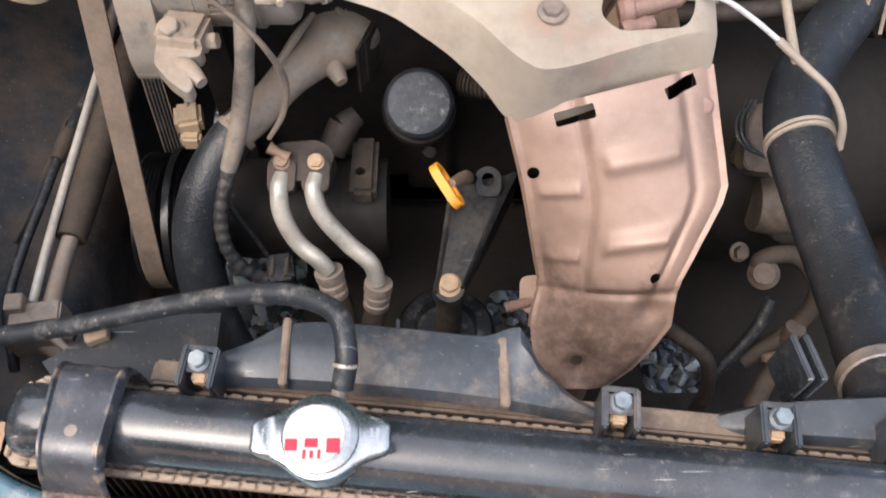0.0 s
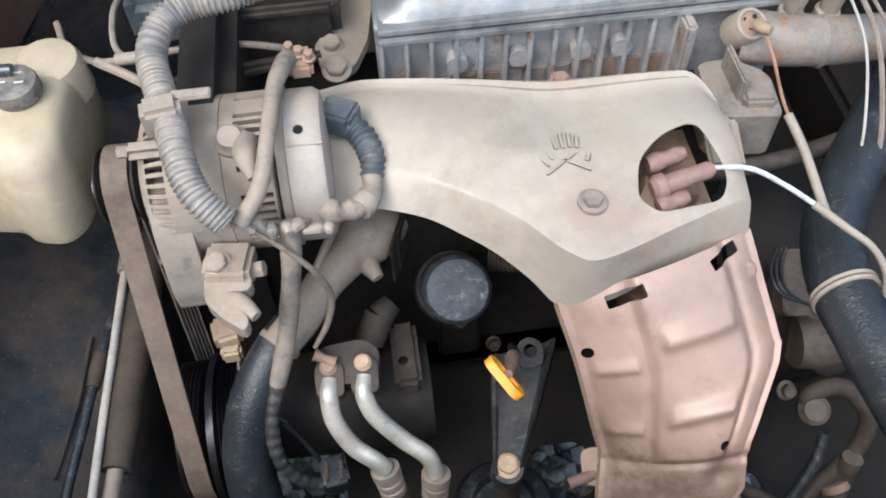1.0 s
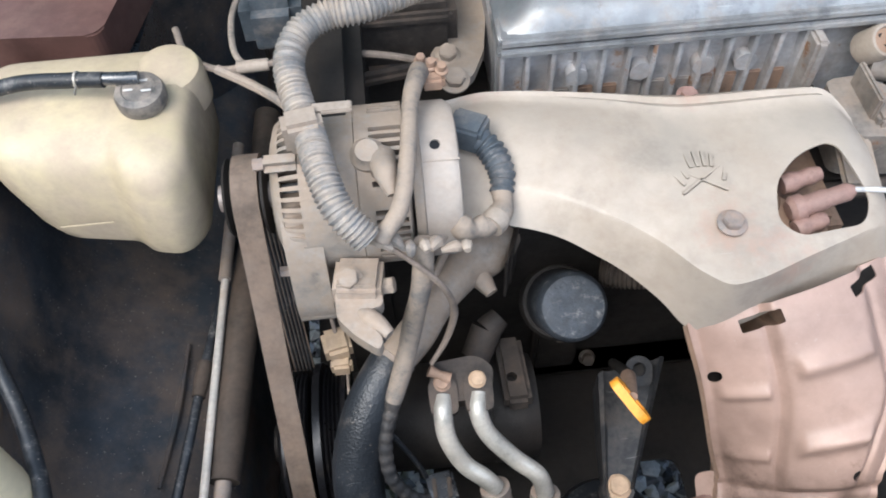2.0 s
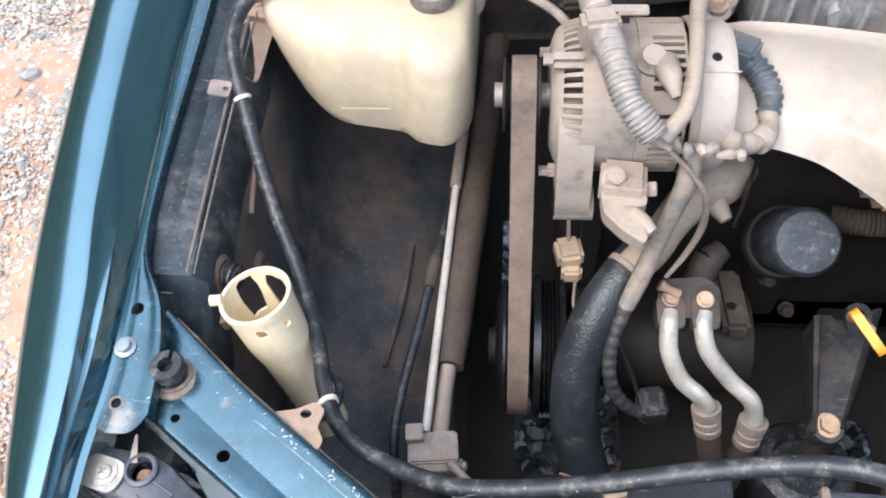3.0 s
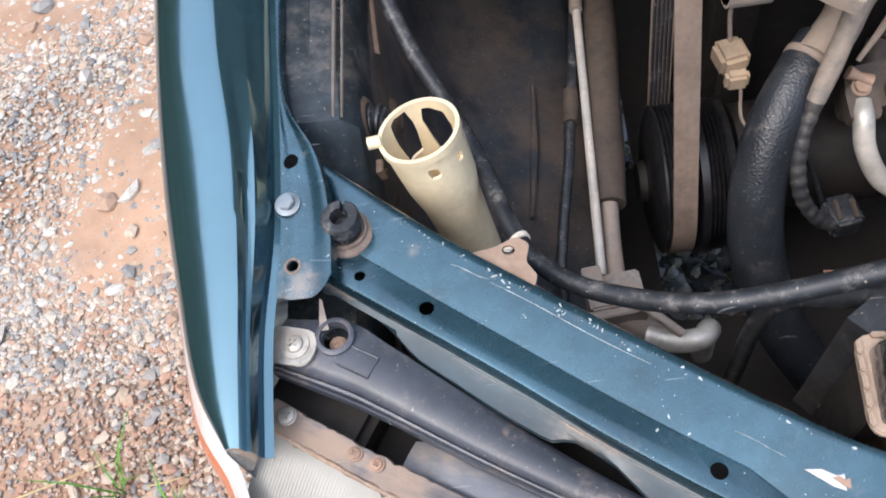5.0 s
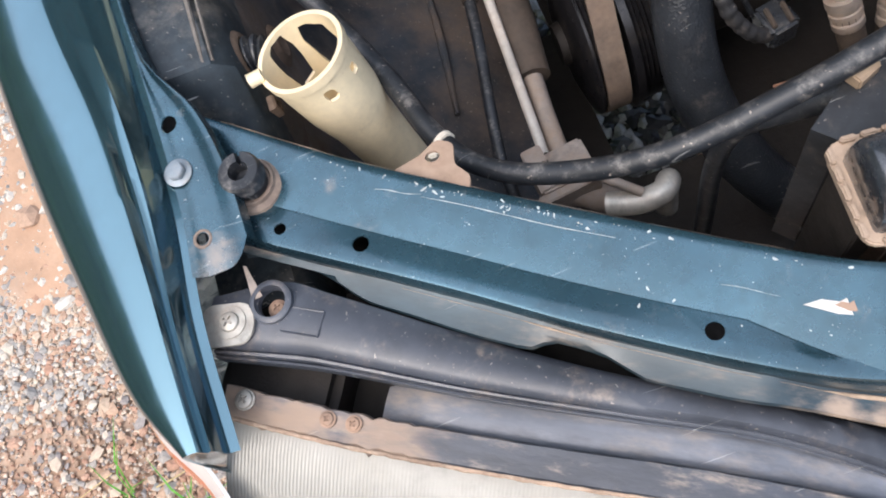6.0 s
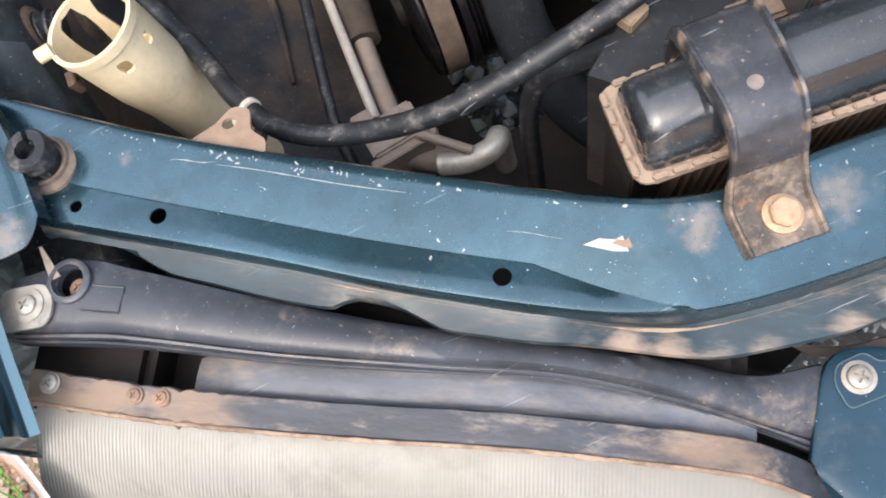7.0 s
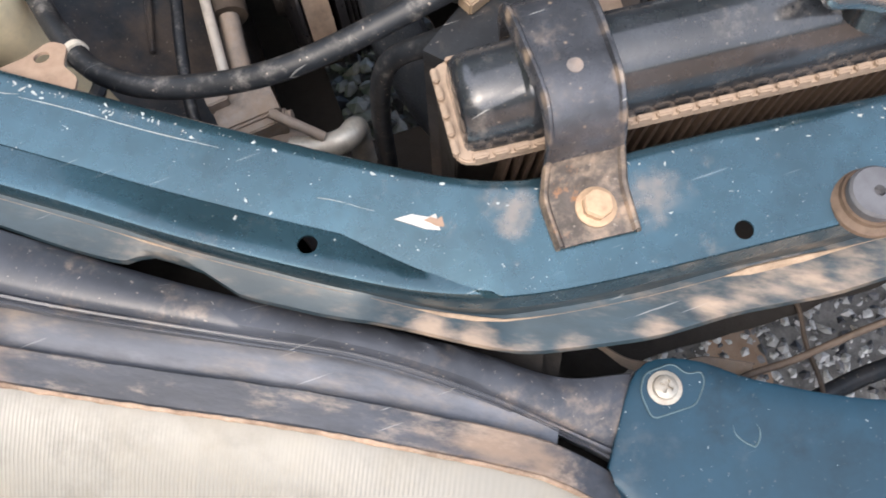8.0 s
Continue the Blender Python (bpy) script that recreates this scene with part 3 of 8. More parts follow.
def fender():
    root = thing("front_fender", (-0.65, 0.5, 0.45), "dark teal metallic front fender with a rolled top edge", "fender")
    grid = []
    for i in range(91):
        y = 0.150 + 1.2 * (i / 90) ** 1.5
        zf, c, g, o = flange_z(y), along(CREASE, y), along(GUTTER, y), along(OUTER, y)
        w = c - o
        nose = max(0.0, min(1.0, (0.44 - y) / 0.12))     # the folded strip beside the crest dies out to the rear
        q = [c + (g - c) * k for k in (0.10, 0.22, 0.30, 0.56, 0.60, 0.80)]
        row = [(g + 0.004, zf - 0.001), (g - 0.001, zf + 0.0005), (g - 0.0025, zf + 0.004), (q[5], zf + 0.0085),
               (q[4], zf + 0.0135), (q[3], zf + 0.0150 + 0.0016 * nose), (q[2], zf + 0.0200 - 0.0040 * nose), (q[1], zf + 0.0222 - 0.0052 * nose), (q[0], zf + 0.0240),
               (c + 0.001, zf + 0.0247), (c - 0.002, zf + 0.0248)]
        z, last = zf + 0.0248, 0.0
        for k in range(1, 25):
            f = k / 24
            z -= (f - last) * (w - 0.002) * math.tan(radians(along(FALL, (f + last) / 2)))
            last = f
            row.append((c - 0.002 - (w - 0.002) * f, z))
        row += [(o - 0.001, z - 0.006), (o - 0.003, z - 0.03), (o - 0.005, z - 0.09), (o - 0.004, z - 0.2), (o + 0.005, z - 0.33), (o + 0.02, z - 0.5)]
        grid.append([(x, y, h) for x, h in row])
    part("outer_panel", sheet(grid, 0.001), teal_gloss, root)
    grid = []
    for i in range(61):
        y = 0.243 + 0.9 * (i / 60) ** 1.6
        zf, g, a = flange_z(y), along(GUTTER, y) + 0.003, along(INNER, y)
        row = []
        for k in range(13):
            f = k / 12
            nib = max(0.0, 1 - i / 9) * (0.016 * max(0.0, (f - 0.62) / 0.38) ** 2 + 0.004 * max(0.0, (0.3 - f) / 0.3))
            press = 0.0016 * min(1.0, max(0.0, math.sin(f * math.pi) * 2 - 0.7)) * (1 if y < 0.39 else 0.3)
            row.append((g + (a - g) * f, y + nib, zf + press))
        grid.append(row + [(a + 0.001, row[-1][1], zf - 0.004), (a + 0.0015, row[-1][1], zf - 0.010)])
    holes = [drill((-0.5805, 0.339, 0.866), (0, 0, 1), 0.0052), drill((-0.5785, 0.265, 0.858), (0, 0, 1), 0.0036)]
    part("flange", cut(sheet(grid, 0.0012), *holes), teal_worn, root)
    part("hole_rim", torus((-0.5785, 0.265, flange_z(0.265) + 0.0012), (0, -0.08, 1), 0.0048, 0.0010), seat_mat, root, "rusty rim of a small hole")
    bolt(root, (-0.582, 0.3075, 0.8640), (0, -0.08, 1), 0.0056, 0.005, bolt_grey, 1.5)
    return root


rail_mat = material("worn_blue_grey_rail", (0.030, 0.040, 0.048), 0.42, 0.3, 0.4, 16, (0.17, 0.145, 0.12), 0.0, 0, 22, 0.14, 0.35, chips=(0.35, 0.33, 0.3), chip_scale=110, chip_level=0.1, scratch=0.8, speck=0.4, grime=0.6)
boss_mat = material("dusty_brown_boss", (0.10, 0.07, 0.05), 0.75, 0, 0.3, 40, (0.24, 0.165, 0.115), 0.08, 0, 50, 0.2, 0.3)
tie_mat_dark = material("old_sealant", (0.13, 0.115, 0.10), 0.8, 0, 0.3, 40, (0.12, 0.1, 0.08), 0.0, 0, 20, 0.2, 0.3)


def apron():
    """The inner panel beside the engine, with its top rail."""
    root = thing("inner_fender_apron", (-0.45, 0.6, 0.5), "dark dusty inner fender panel beside the engine", "body panel", kind="structure")
    grid = []
    for i in range(41):
        y = 0.24 + 1.1 * i / 40
        zf = min(flange_z(y) - 0.012, 0.80 + 0.06 * max(0.0, (y - 0.345) / 0.03))
        k = 0.014 * math.exp(-((y - 0.33) / 0.05) ** 2)
        row = [(-0.60, zf), (-0.553, zf - 0.003), (-0.548, zf - 0.008), (-0.542, zf - 0.014), (-0.536, zf - 0.05), (-0.53, 0.76), (-0.522 + k, 0.70), (-0.505, 0.665),
               (-0.47, 0.635), (-0.43, 0.615), (-0.40, 0.600), (-0.372, 0.590), (-0.36, 0.575), (-0.357, 0.53), (-0.35, 0.42)]
        grid.append([(x + 0.004 * noise.noise(Vector((y * 9, z * 9, 1))), y, z) for x, z in row])
    holes = [drill((-0.53, 0.446, 0.760), (1, 0, 0.1), 0.0052, 0.05), drill((-0.538, 0.398, 0.818), (1, 0, 0.1), 0.014, 0.05)]
    part("ledge", sheet([row[:5] for row in grid], 0.0015), rail_mat, root, "worn black painted ledge")
    part("panel", cut(sheet([row[4:] for row in grid], 0.0015), *holes), apron_paint, root)
    # top rail: a folded strip with a pale worn edge
    grid = []
    for i in range(31):
        y = 0.375 + 0.735 * i / 30
        zf = flange_z(y) - 0.010 - 0.02 * max(0.0, 1 - (y - 0.375) / 0.05)
        x = -0.583 + 0.006 * noise.noise(Vector((y * 14, 2, 0)))
        xi = along([(0.36, -0.556), (0.45, -0.553), (0.6, -0.551), (1.1, -0.548)], y)
        grid.append([(x - 0.006, y, zf), (x + 0.006, y, zf - 0.001), (xi - 0.006, y, zf - 0.012), (xi - 0.002, y, zf - 0.008), (xi + 0.002, y, zf - 0.009), (xi + 0.004, y, zf - 0.03)])
    part("top_rail", sheet(grid, 0.0015), rail_mat, root)
    for dx, r in ((0.0, 0.0016), (0.006, 0.0011)):
        part("sealant_bead", tube([(-0.556 + dx, 0.38, 0.853), (-0.5535 + dx, 0.46, 0.865), (-0.551 + dx, 0.56, 0.8765), (-0.549 + dx, 0.70, 0.884)], r, 6), tie_mat_dark, root)
    # stamped dimple with its square nut, and a drain dimple
    part("boss", lathe([(0.017, 0), (0.013, 0.003), (0.0095, 0.0035), (0.006, 0.001)], (-0.5290, 0.446, 0.760), (1, 0, 0.15)), boss_mat, root, "dusty stamped ring round a hole")
    part("nut", lathe([(0.0075, 0), (0.0075, 0.004), (0.0062, 0.005), (0.0035, 0.005), (0.003, 0.002), (0.0001, 0.002)], (-0.5330, 0.361, 0.812), (1, 0, 0.2), 4), boss_mat, root, "square rusty nut")
    part("grommet", tube([(-0.552, 0.398, 0.818), (-0.534, 0.398, 0.821), (-0.524, 0.396, 0.820)], [0.0125, 0.0125, 0.011], 18, 8, 0.0012, 0.0042), rubber, root, "black ribbed rubber grommet")
    part("boss", lathe([(0.022, 0), (0.019, 0.003), (0.0155, 0.0035), (0.0145, 0.0)], (-0.5395, 0.398, 0.818), (1, 0, 0.1)), boss_mat, root)
    # long stamped rib on the lower slope
    part("rib", tube([(-0.428, 0.42, 0.618), (-0.418, 0.5, 0.613), (-0.412, 0.58, 0.611)], [0.002, 0.004, 0.002], 8), apron_paint, root)
    # front closing panel under the cross panel, near-black for the shade there
    part("front_panel", box((0.24, 0.004, 0.26), Matrix.Translation((-0.47, 0.235, 0.70)) @ Matrix.Rotation(radians(-32), 4, "Z"), 0.001), shaded_iron, root)
    return root


S_REAR = [(-0.57, 0.353), (-0.493, 0.287), (-0.424, 0.235), (-0.349, 0.181), (-0.28, 0.133), (-0.25, 0.118), (-0.222, 0.112), (-0.181, 0.1105), (-0.059, 0.096), (0.2, 0.060), (0.5, 0.02)]
S_FRONT = [(-0.57, 0.270), (-0.462, 0.192), (-0.402, 0.146), (-0.346, 0.107), (-0.303, 0.081), (-0.266, 0.067), (-0.216, 0.058), (-0.088, 0.044), (0.2, 0.008), (0.5, -0.03)]
S_LIP = [(-0.57, 0.254), (-0.496, 0.199), (-0.435, 0.151), (-0.374, 0.108), (-0.319, 0.076), (-0.281, 0.055), (-0.253, 0.043), (-0.188, 0.032), (-0.08, 0.020), (0.2, -0.015), (0.5, -0.05)]


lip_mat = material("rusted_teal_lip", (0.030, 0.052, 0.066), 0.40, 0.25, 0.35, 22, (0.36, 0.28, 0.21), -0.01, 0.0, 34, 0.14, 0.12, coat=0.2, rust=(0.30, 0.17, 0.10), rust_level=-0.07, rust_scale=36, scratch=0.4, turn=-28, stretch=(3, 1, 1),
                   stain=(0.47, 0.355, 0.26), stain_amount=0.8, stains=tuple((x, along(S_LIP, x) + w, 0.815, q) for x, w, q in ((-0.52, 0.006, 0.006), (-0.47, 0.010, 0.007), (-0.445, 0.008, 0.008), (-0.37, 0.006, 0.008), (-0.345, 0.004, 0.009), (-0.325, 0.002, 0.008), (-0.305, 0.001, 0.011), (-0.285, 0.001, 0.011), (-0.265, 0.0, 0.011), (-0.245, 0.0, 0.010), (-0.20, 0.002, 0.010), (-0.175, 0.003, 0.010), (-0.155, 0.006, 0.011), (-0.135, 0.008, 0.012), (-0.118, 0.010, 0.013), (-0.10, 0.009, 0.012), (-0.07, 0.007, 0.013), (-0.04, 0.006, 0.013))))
primer_chip = material("bare_primer_chip", (0.44, 0.48, 0.48), 0.6, 0, 0.15, 60, (0.5, 0.42, 0.33), -0.02, 0, 80, 0.2, 0.1)


stop_grey = material("greyed_rubber", (0.115, 0.118, 0.130), 0.5, 0, 0.2, 30, (0.3, 0.26, 0.22), -0.05, 0, 50, 0.15, 0.1)
dusty_edge = material("caked_dust", (0.40, 0.30, 0.215), 0.9, 0, 0.25, 40, (0.14, 0.13, 0.12), -0.03, 0, 70, 0.12, 0.5)
edge_mat = material("pale_paint_edge", (0.14, 0.21, 0.24), 0.5, 0.2, 0.2, 30, (0.5, 0.55, 0.55), 0.0, 0, 55, 0.06, 0.1)


def bar_z(x, y):
    """Height of the bar's top: its rear strip rises towards the engine."""
    r, f = along(S_REAR, x), along(S_FRONT, x)
    k = (y - r) / (f - r)
    tip = min(1.0, max(0.0, (-0.27 - x) / 0.06))
    return 0.8408 + (0.0070 - 0.0028 * tip) * max(0.0, 1 - max(0.0, k) / (0.98 - 0.36 * tip))


def cross_panel():
    """The painted upper bar ahead of the engine."""
    root = thing("radiator_support", (-0.2, 0.1, 0.45), "chipped dark teal steel cross bar above the radiator", "body panel")
    grid = []
    for i in range(141):
        x = -0.568 + 0.95 * i / 140
        r, f, l = along(S_REAR, x), along(S_FRONT, x), along(S_LIP, x)
        tip = min(1.0, max(0.0, (-0.27 - x) / 0.06))
        crease = 0.98 - 0.36 * tip
        zt = 0.8405
        drop = -0.0016 * tip
        wob = 0.0022 * noise.noise(Vector((x * 22, 3, 0)))
        lipw = 1.0 - 0.85 * math.exp(-((x + 0.545) / 0.030) ** 4) - 0.55 * math.exp(-((x + 0.409) / 0.019) ** 4)
        up = 0.0070 - 0.0028 * tip
        row = [(r + 0.003, zt - 0.030), (r + 0.0025, zt + up - 0.004), (r + 0.0005, zt + up - 0.001), (r - 0.003, zt + up)]
        row += [(r - 0.003 + (f - r) * k, zt + up * (1 - k / crease) + 0.0004 * math.sin(k * 3 / crease)) for k in (0.05, 0.12, 0.25, 0.4, 0.52, crease - 0.03)]
        row += [(r + (f - r) * crease, zt - 0.0005), (r + (f - r) * min(0.985, crease + 0.04), zt - 0.0005 - drop * 0.15), (r + (f - r) * max(0.82, crease + 0.008), zt - drop * 0.6), (f + (0.0036 if tip else 0.0004), zt - drop), (f + (0.0015 if tip else 0.0002), zt - drop - 0.0004), (f, zt - drop - 0.003)]
        deep = 0.010 + 0.020 * (1 - tip)
        row += [(f - 0.001, zt - deep * 0.6), (f - 0.0008 + wob * 0.5, zt - deep), (f + (l - f) * 0.35, zt - deep - 0.0015), (f + (l - f) * lipw + wob, zt - deep - 0.003), (f + (l - f) * lipw + wob - 0.001, zt - deep - 0.006)]
        grid.append([(x, y, z) for y, z in row])
    holes = [drill(p, (0, 0, 1), q) for p, q in (((-0.5405, 0.2625, 0.84), 0.0036), ((-0.499, 0.2355, 0.835), 0.0048), ((-0.3465, 0.123, 0.832), 0.0048), ((-0.1545, 0.059, 0.838), 0.0046))]
    part("panel", cut(sheet([row[:17] for row in grid], 0.0016), *holes), teal_worn, root)
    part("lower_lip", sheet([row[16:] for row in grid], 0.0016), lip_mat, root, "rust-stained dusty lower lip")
    low = [Vector(row[-4]).lerp(Vector(row[-3]), 0.45) + Vector((0, 0, 0.0004)) for row in grid[12::2]]
    part("lip_edge", tube(low, [max(0.0001, -0.0002 + 0.0045 * noise.noise(Vector((k * 0.17, 8, 0))) + 0.0016 * noise.noise(Vector((k * 0.9, 3, 0)))) for k in range(len(low))], 6, 1), dusty_edge, root, "tan dust caked in the fold of the lip")
    front = [(x, along(S_FRONT, x) + 0.0012, 0.8375) for x in [-0.56 + 0.016 * k for k in range(50)]]
    part("front_edge", tube(front, 0.0009, 6, 2), edge_mat, root, "thin pale line along the front edge")
    edge = [(x, along(S_REAR, x) + 0.0022, 0.8385 + 0.001 * noise.noise(Vector((x * 30, 0, 0)))) for x in [-0.56 + 0.016 * k for k in range(50)]]
    part("rear_edge", tube(edge, [0.0013 + 0.0009 * noise.noise(Vector((k * 0.6, 5, 0))) for k in range(50)], 6, 2), dusty_edge, root, "pale dusty rear edge")
    chip = [(-0.014, 0.001), (-0.006, 0.0035), (0.002, 0.0022), (0.006, 0.0042), (0.010, 0.0030), (0.0115, -0.0015), (0.008, -0.0042), (0.001, -0.0036), (-0.006, -0.0014)]
    part("paint_chip", prism(chip, 0.0006, axes((-0.292, 0.1135, bar_z(-0.292, 0.1135) + 0.0003), (-0.02, -0.11, 1), (0.93, -0.35, 0))), label_white, root, "white chipped patch of bare primer")
    part("paint_chip", prism([(x * 0.42 + 0.0055, y * 0.62) for x, y in chip], 0.0008, axes((-0.292, 0.1135, bar_z(-0.292, 0.1135) + 0.0003), (-0.02, -0.11, 1), (0.93, -0.35, 0))), rusty, root, "rusty core of the chipped patch")
    # small bare spots, thickest along the rear fold
    rng = random.Random(11)
    spots = []
    for k in range(110):
        x = rng.uniform(-0.52, 0.12) if k % 3 else rng.gauss(-0.41, 0.04)
        spots.append((x, along(S_REAR, x) - 0.0042 - abs(rng.gauss(0, 0.003)), 0.0002 + 0.0009 * rng.random() ** 3))
    for k in range(40):
        x = rng.uniform(-0.5, 0.15)
        spots.append((x, along(S_REAR, x) + (along(S_FRONT, x) - along(S_REAR, x)) * rng.uniform(0.2, 0.6), 0.00015 + 0.0007 * rng.random() ** 4))
    for k in range(26):
        x = rng.uniform(-0.53, 0.15)
        spots.append((x, along(S_FRONT, x) + 0.006 + abs(rng.gauss(0, 0.006)), 0.0002 + 0.0008 * rng.random() ** 3))
    for cx, cy, n_, s_ in ((-0.504, 0.277, 9, 0.006), (-0.417, 0.218, 7, 0.005), (-0.38, 0.139, 7, 0.006), (-0.175, 0.078, 4, 0.008), (-0.255, 0.108, 4, 0.006)):
        spots += [(cx + rng.gauss(0, s_), cy + rng.gauss(0, s_ * 0.6), 0.0003 + 0.0011 * rng.random() ** 2) for k in range(n_)]
    flakes = bmesh.new()
    for x, y, r in spots:
        turn, long = rng.uniform(0, 3.14), rng.uniform(1, 3.0)
        ring_ = []
        for k in range(7):
            a, q = 2 * math.pi * k / 7, r * rng.uniform(0.35, 1.2)
            ux, uy = math.cos(a) * q * long, math.sin(a) * q
            ring_.append((x + ux * math.cos(turn) - uy * math.sin(turn), y + ux * math.sin(turn) + uy * math.cos(turn)))
        rings(flakes, [[Vector((a, b, h)) for a, b in ring_] for h in (0.8385, bar_z(x, y) + 0.0003)])
    for a, b, w in (((-0.459, 0.247), (-0.372, 0.184), 0.00045), ((-0.482, 0.262), (-0.458, 0.248), 0.0004), ((-0.335, 0.143), (-0.302, 0.121), 0.0002)):
        top_, low_ = [], []
        for k in range(15):
            s = k / 14
            x, y = a[0] + (b[0] - a[0]) * s, a[1] + (b[1] - a[1]) * s + 0.0006 * math.sin(s * 7)
            q = w * rng.uniform(0.25, 1) * math.sin(0.15 + 2.85 * s)
            top_.append((x, y + q))
            low_.append((x, y - q))
        rings(flakes, [[Vector((u, v, h)) for u, v in top_ + low_[::-1]] for h in (0.8385, bar_z((a[0] + b[0]) / 2, (a[1] + b[1]) / 2) + 0.0006)])
    tagged(part("chipped_paint", flakes, primer_chip, root), "many small bare primer chips and scratches", kind="stuff")
    for p, s in (((-0.549, 0.295, 0.8405), 1.0), ((-0.094, 0.052, 0.8405), 1.0)):
        seat = lathe([(0.0185, 0), (0.0180, 0.002), (0.0150, 0.004), (0.0145, 0.0065), (0.0130, 0.0065), (0.0118, 0.004)], p, (0, 0, 1), 28)
        part("stop_seat", seat, boss_mat if p[0] > -0.3 else seat_mat, root)
        bm = lathe([(0.0105, 0.004), (0.0105, 0.011), (0.0128, 0.0130), (0.0128, 0.0205), (0.0116, 0.0222), (0.0060, 0.0222), (0.0052, 0.012), (0.0001, 0.0115)], p, (0, 0, 1), 30)
        slot = box((0.003, 0.016, 0.012), Matrix.Translation(Vector(p) + Vector((0.002, 0.008, 0.022))), 0)
        if p[0] < -0.3:
            part("bump_stop", cut(bm, slot), rubber, root, "black rubber bump stop")
        else:
            bm.free()
            slot.free()
            part("bump_stop", lathe([(0.0125, 0.004), (0.0132, 0.008), (0.0132, 0.0115), (0.0120, 0.0130), (0.0028, 0.0132), (0.0024, 0.009), (0.0001, 0.009)], p, (0, 0, 1), 30), stop_grey, root, "flat grey rubber stop with a small centre hole")
    return root


fender()
apron()
cross_panel()


def open_bonnet(material_):
    """The raised bonnet over the engine, hinged at the bulkhead; it shades the bay."""
    root = thing("bonnet", (0.08, 1.16, 0.95), "dark teal bonnet propped open above the engine", "bonnet")
    grid = []
    for i in range(13):
        x = -0.60 + 1.36 * i / 12
        bow = 0.03 * math.cos((x - 0.08) / 0.68 * 1.4)
        grid.append([(x, 1.18 - 0.58 * k, 0.97 + 0.87 * k + 0.06 * math.sin(k * 3.1) + bow) for k in [j / 10 for j in range(11)]])
    part("outer_skin", sheet(grid, 0.0015), material_, root)
    for k in (0.1, 0.5, 0.95):
        h = 0.955 + 0.87 * k + 0.055 * math.sin(k * 3.1)
        part("brace", tube([(-0.55, 1.165 - 0.58 * k, h), (0.71, 1.165 - 0.58 * k, h)], 0.014, 8), material_, root)
    return root


def treeline():
    """A dark belt of bushes far off, on the fender's side."""
    bm = bmesh.new()
    grid = []
    for i in range(121):
        y = -60 + i
        h = 8.2 + 1.8 * noise.noise(Vector((y * 0.21, 1, 0))) + 0.8 * noise.noise(Vector((y * 0.9, 7, 0)))
        grid.append([(-10 + 1.5 * noise.noise(Vector((y * 0.5, k * 3, 2))) + 1.2 * k, y, h * k) for k in [j / 8 for j in range(9)]])
    sheet(grid, 0.5, bm)
    return tagged(part("backdrop", bm, leaf_mass), "distant belt of dark green bushes", "bushes", kind="structure")


leaf_mass = material("far_foliage", (0.06, 0.125, 0.04), 0.9, 0, 0.5, 0.8, bump=0.0)
open_bonnet(teal)
treeline()

# ---- front: lamp, trim, grille panel ----
foot_mat = material("dusty_tab", (0.3, 0.2, 0.14), 0.8, 0, 0.2, 30, (0.46, 0.34, 0.25), 0.12, 0, 40, 0.25, 0.2)
T_UP = [(0.0, -0.590, 0.243), (0.12, -0.548, 0.2355), (0.2, -0.525, 0.219), (0.36, -0.47, 0.177), (0.52, -0.405, 0.131), (0.68, -0.343, 0.094), (0.82, -0.285, 0.058), (0.92, -0.248, 0.034), (1.0, -0.211, 0.026)]
T_LOW = [(0.0, -0.598, 0.208), (0.12, -0.552, 0.185), (0.2, -0.53, 0.173), (0.36, -0.468, 0.137), (0.52, -0.392, 0.097), (0.68, -0.338, 0.069), (0.82, -0.290, 0.034), (0.92, -0.262, 0.010), (1.0, -0.238, -0.013)]


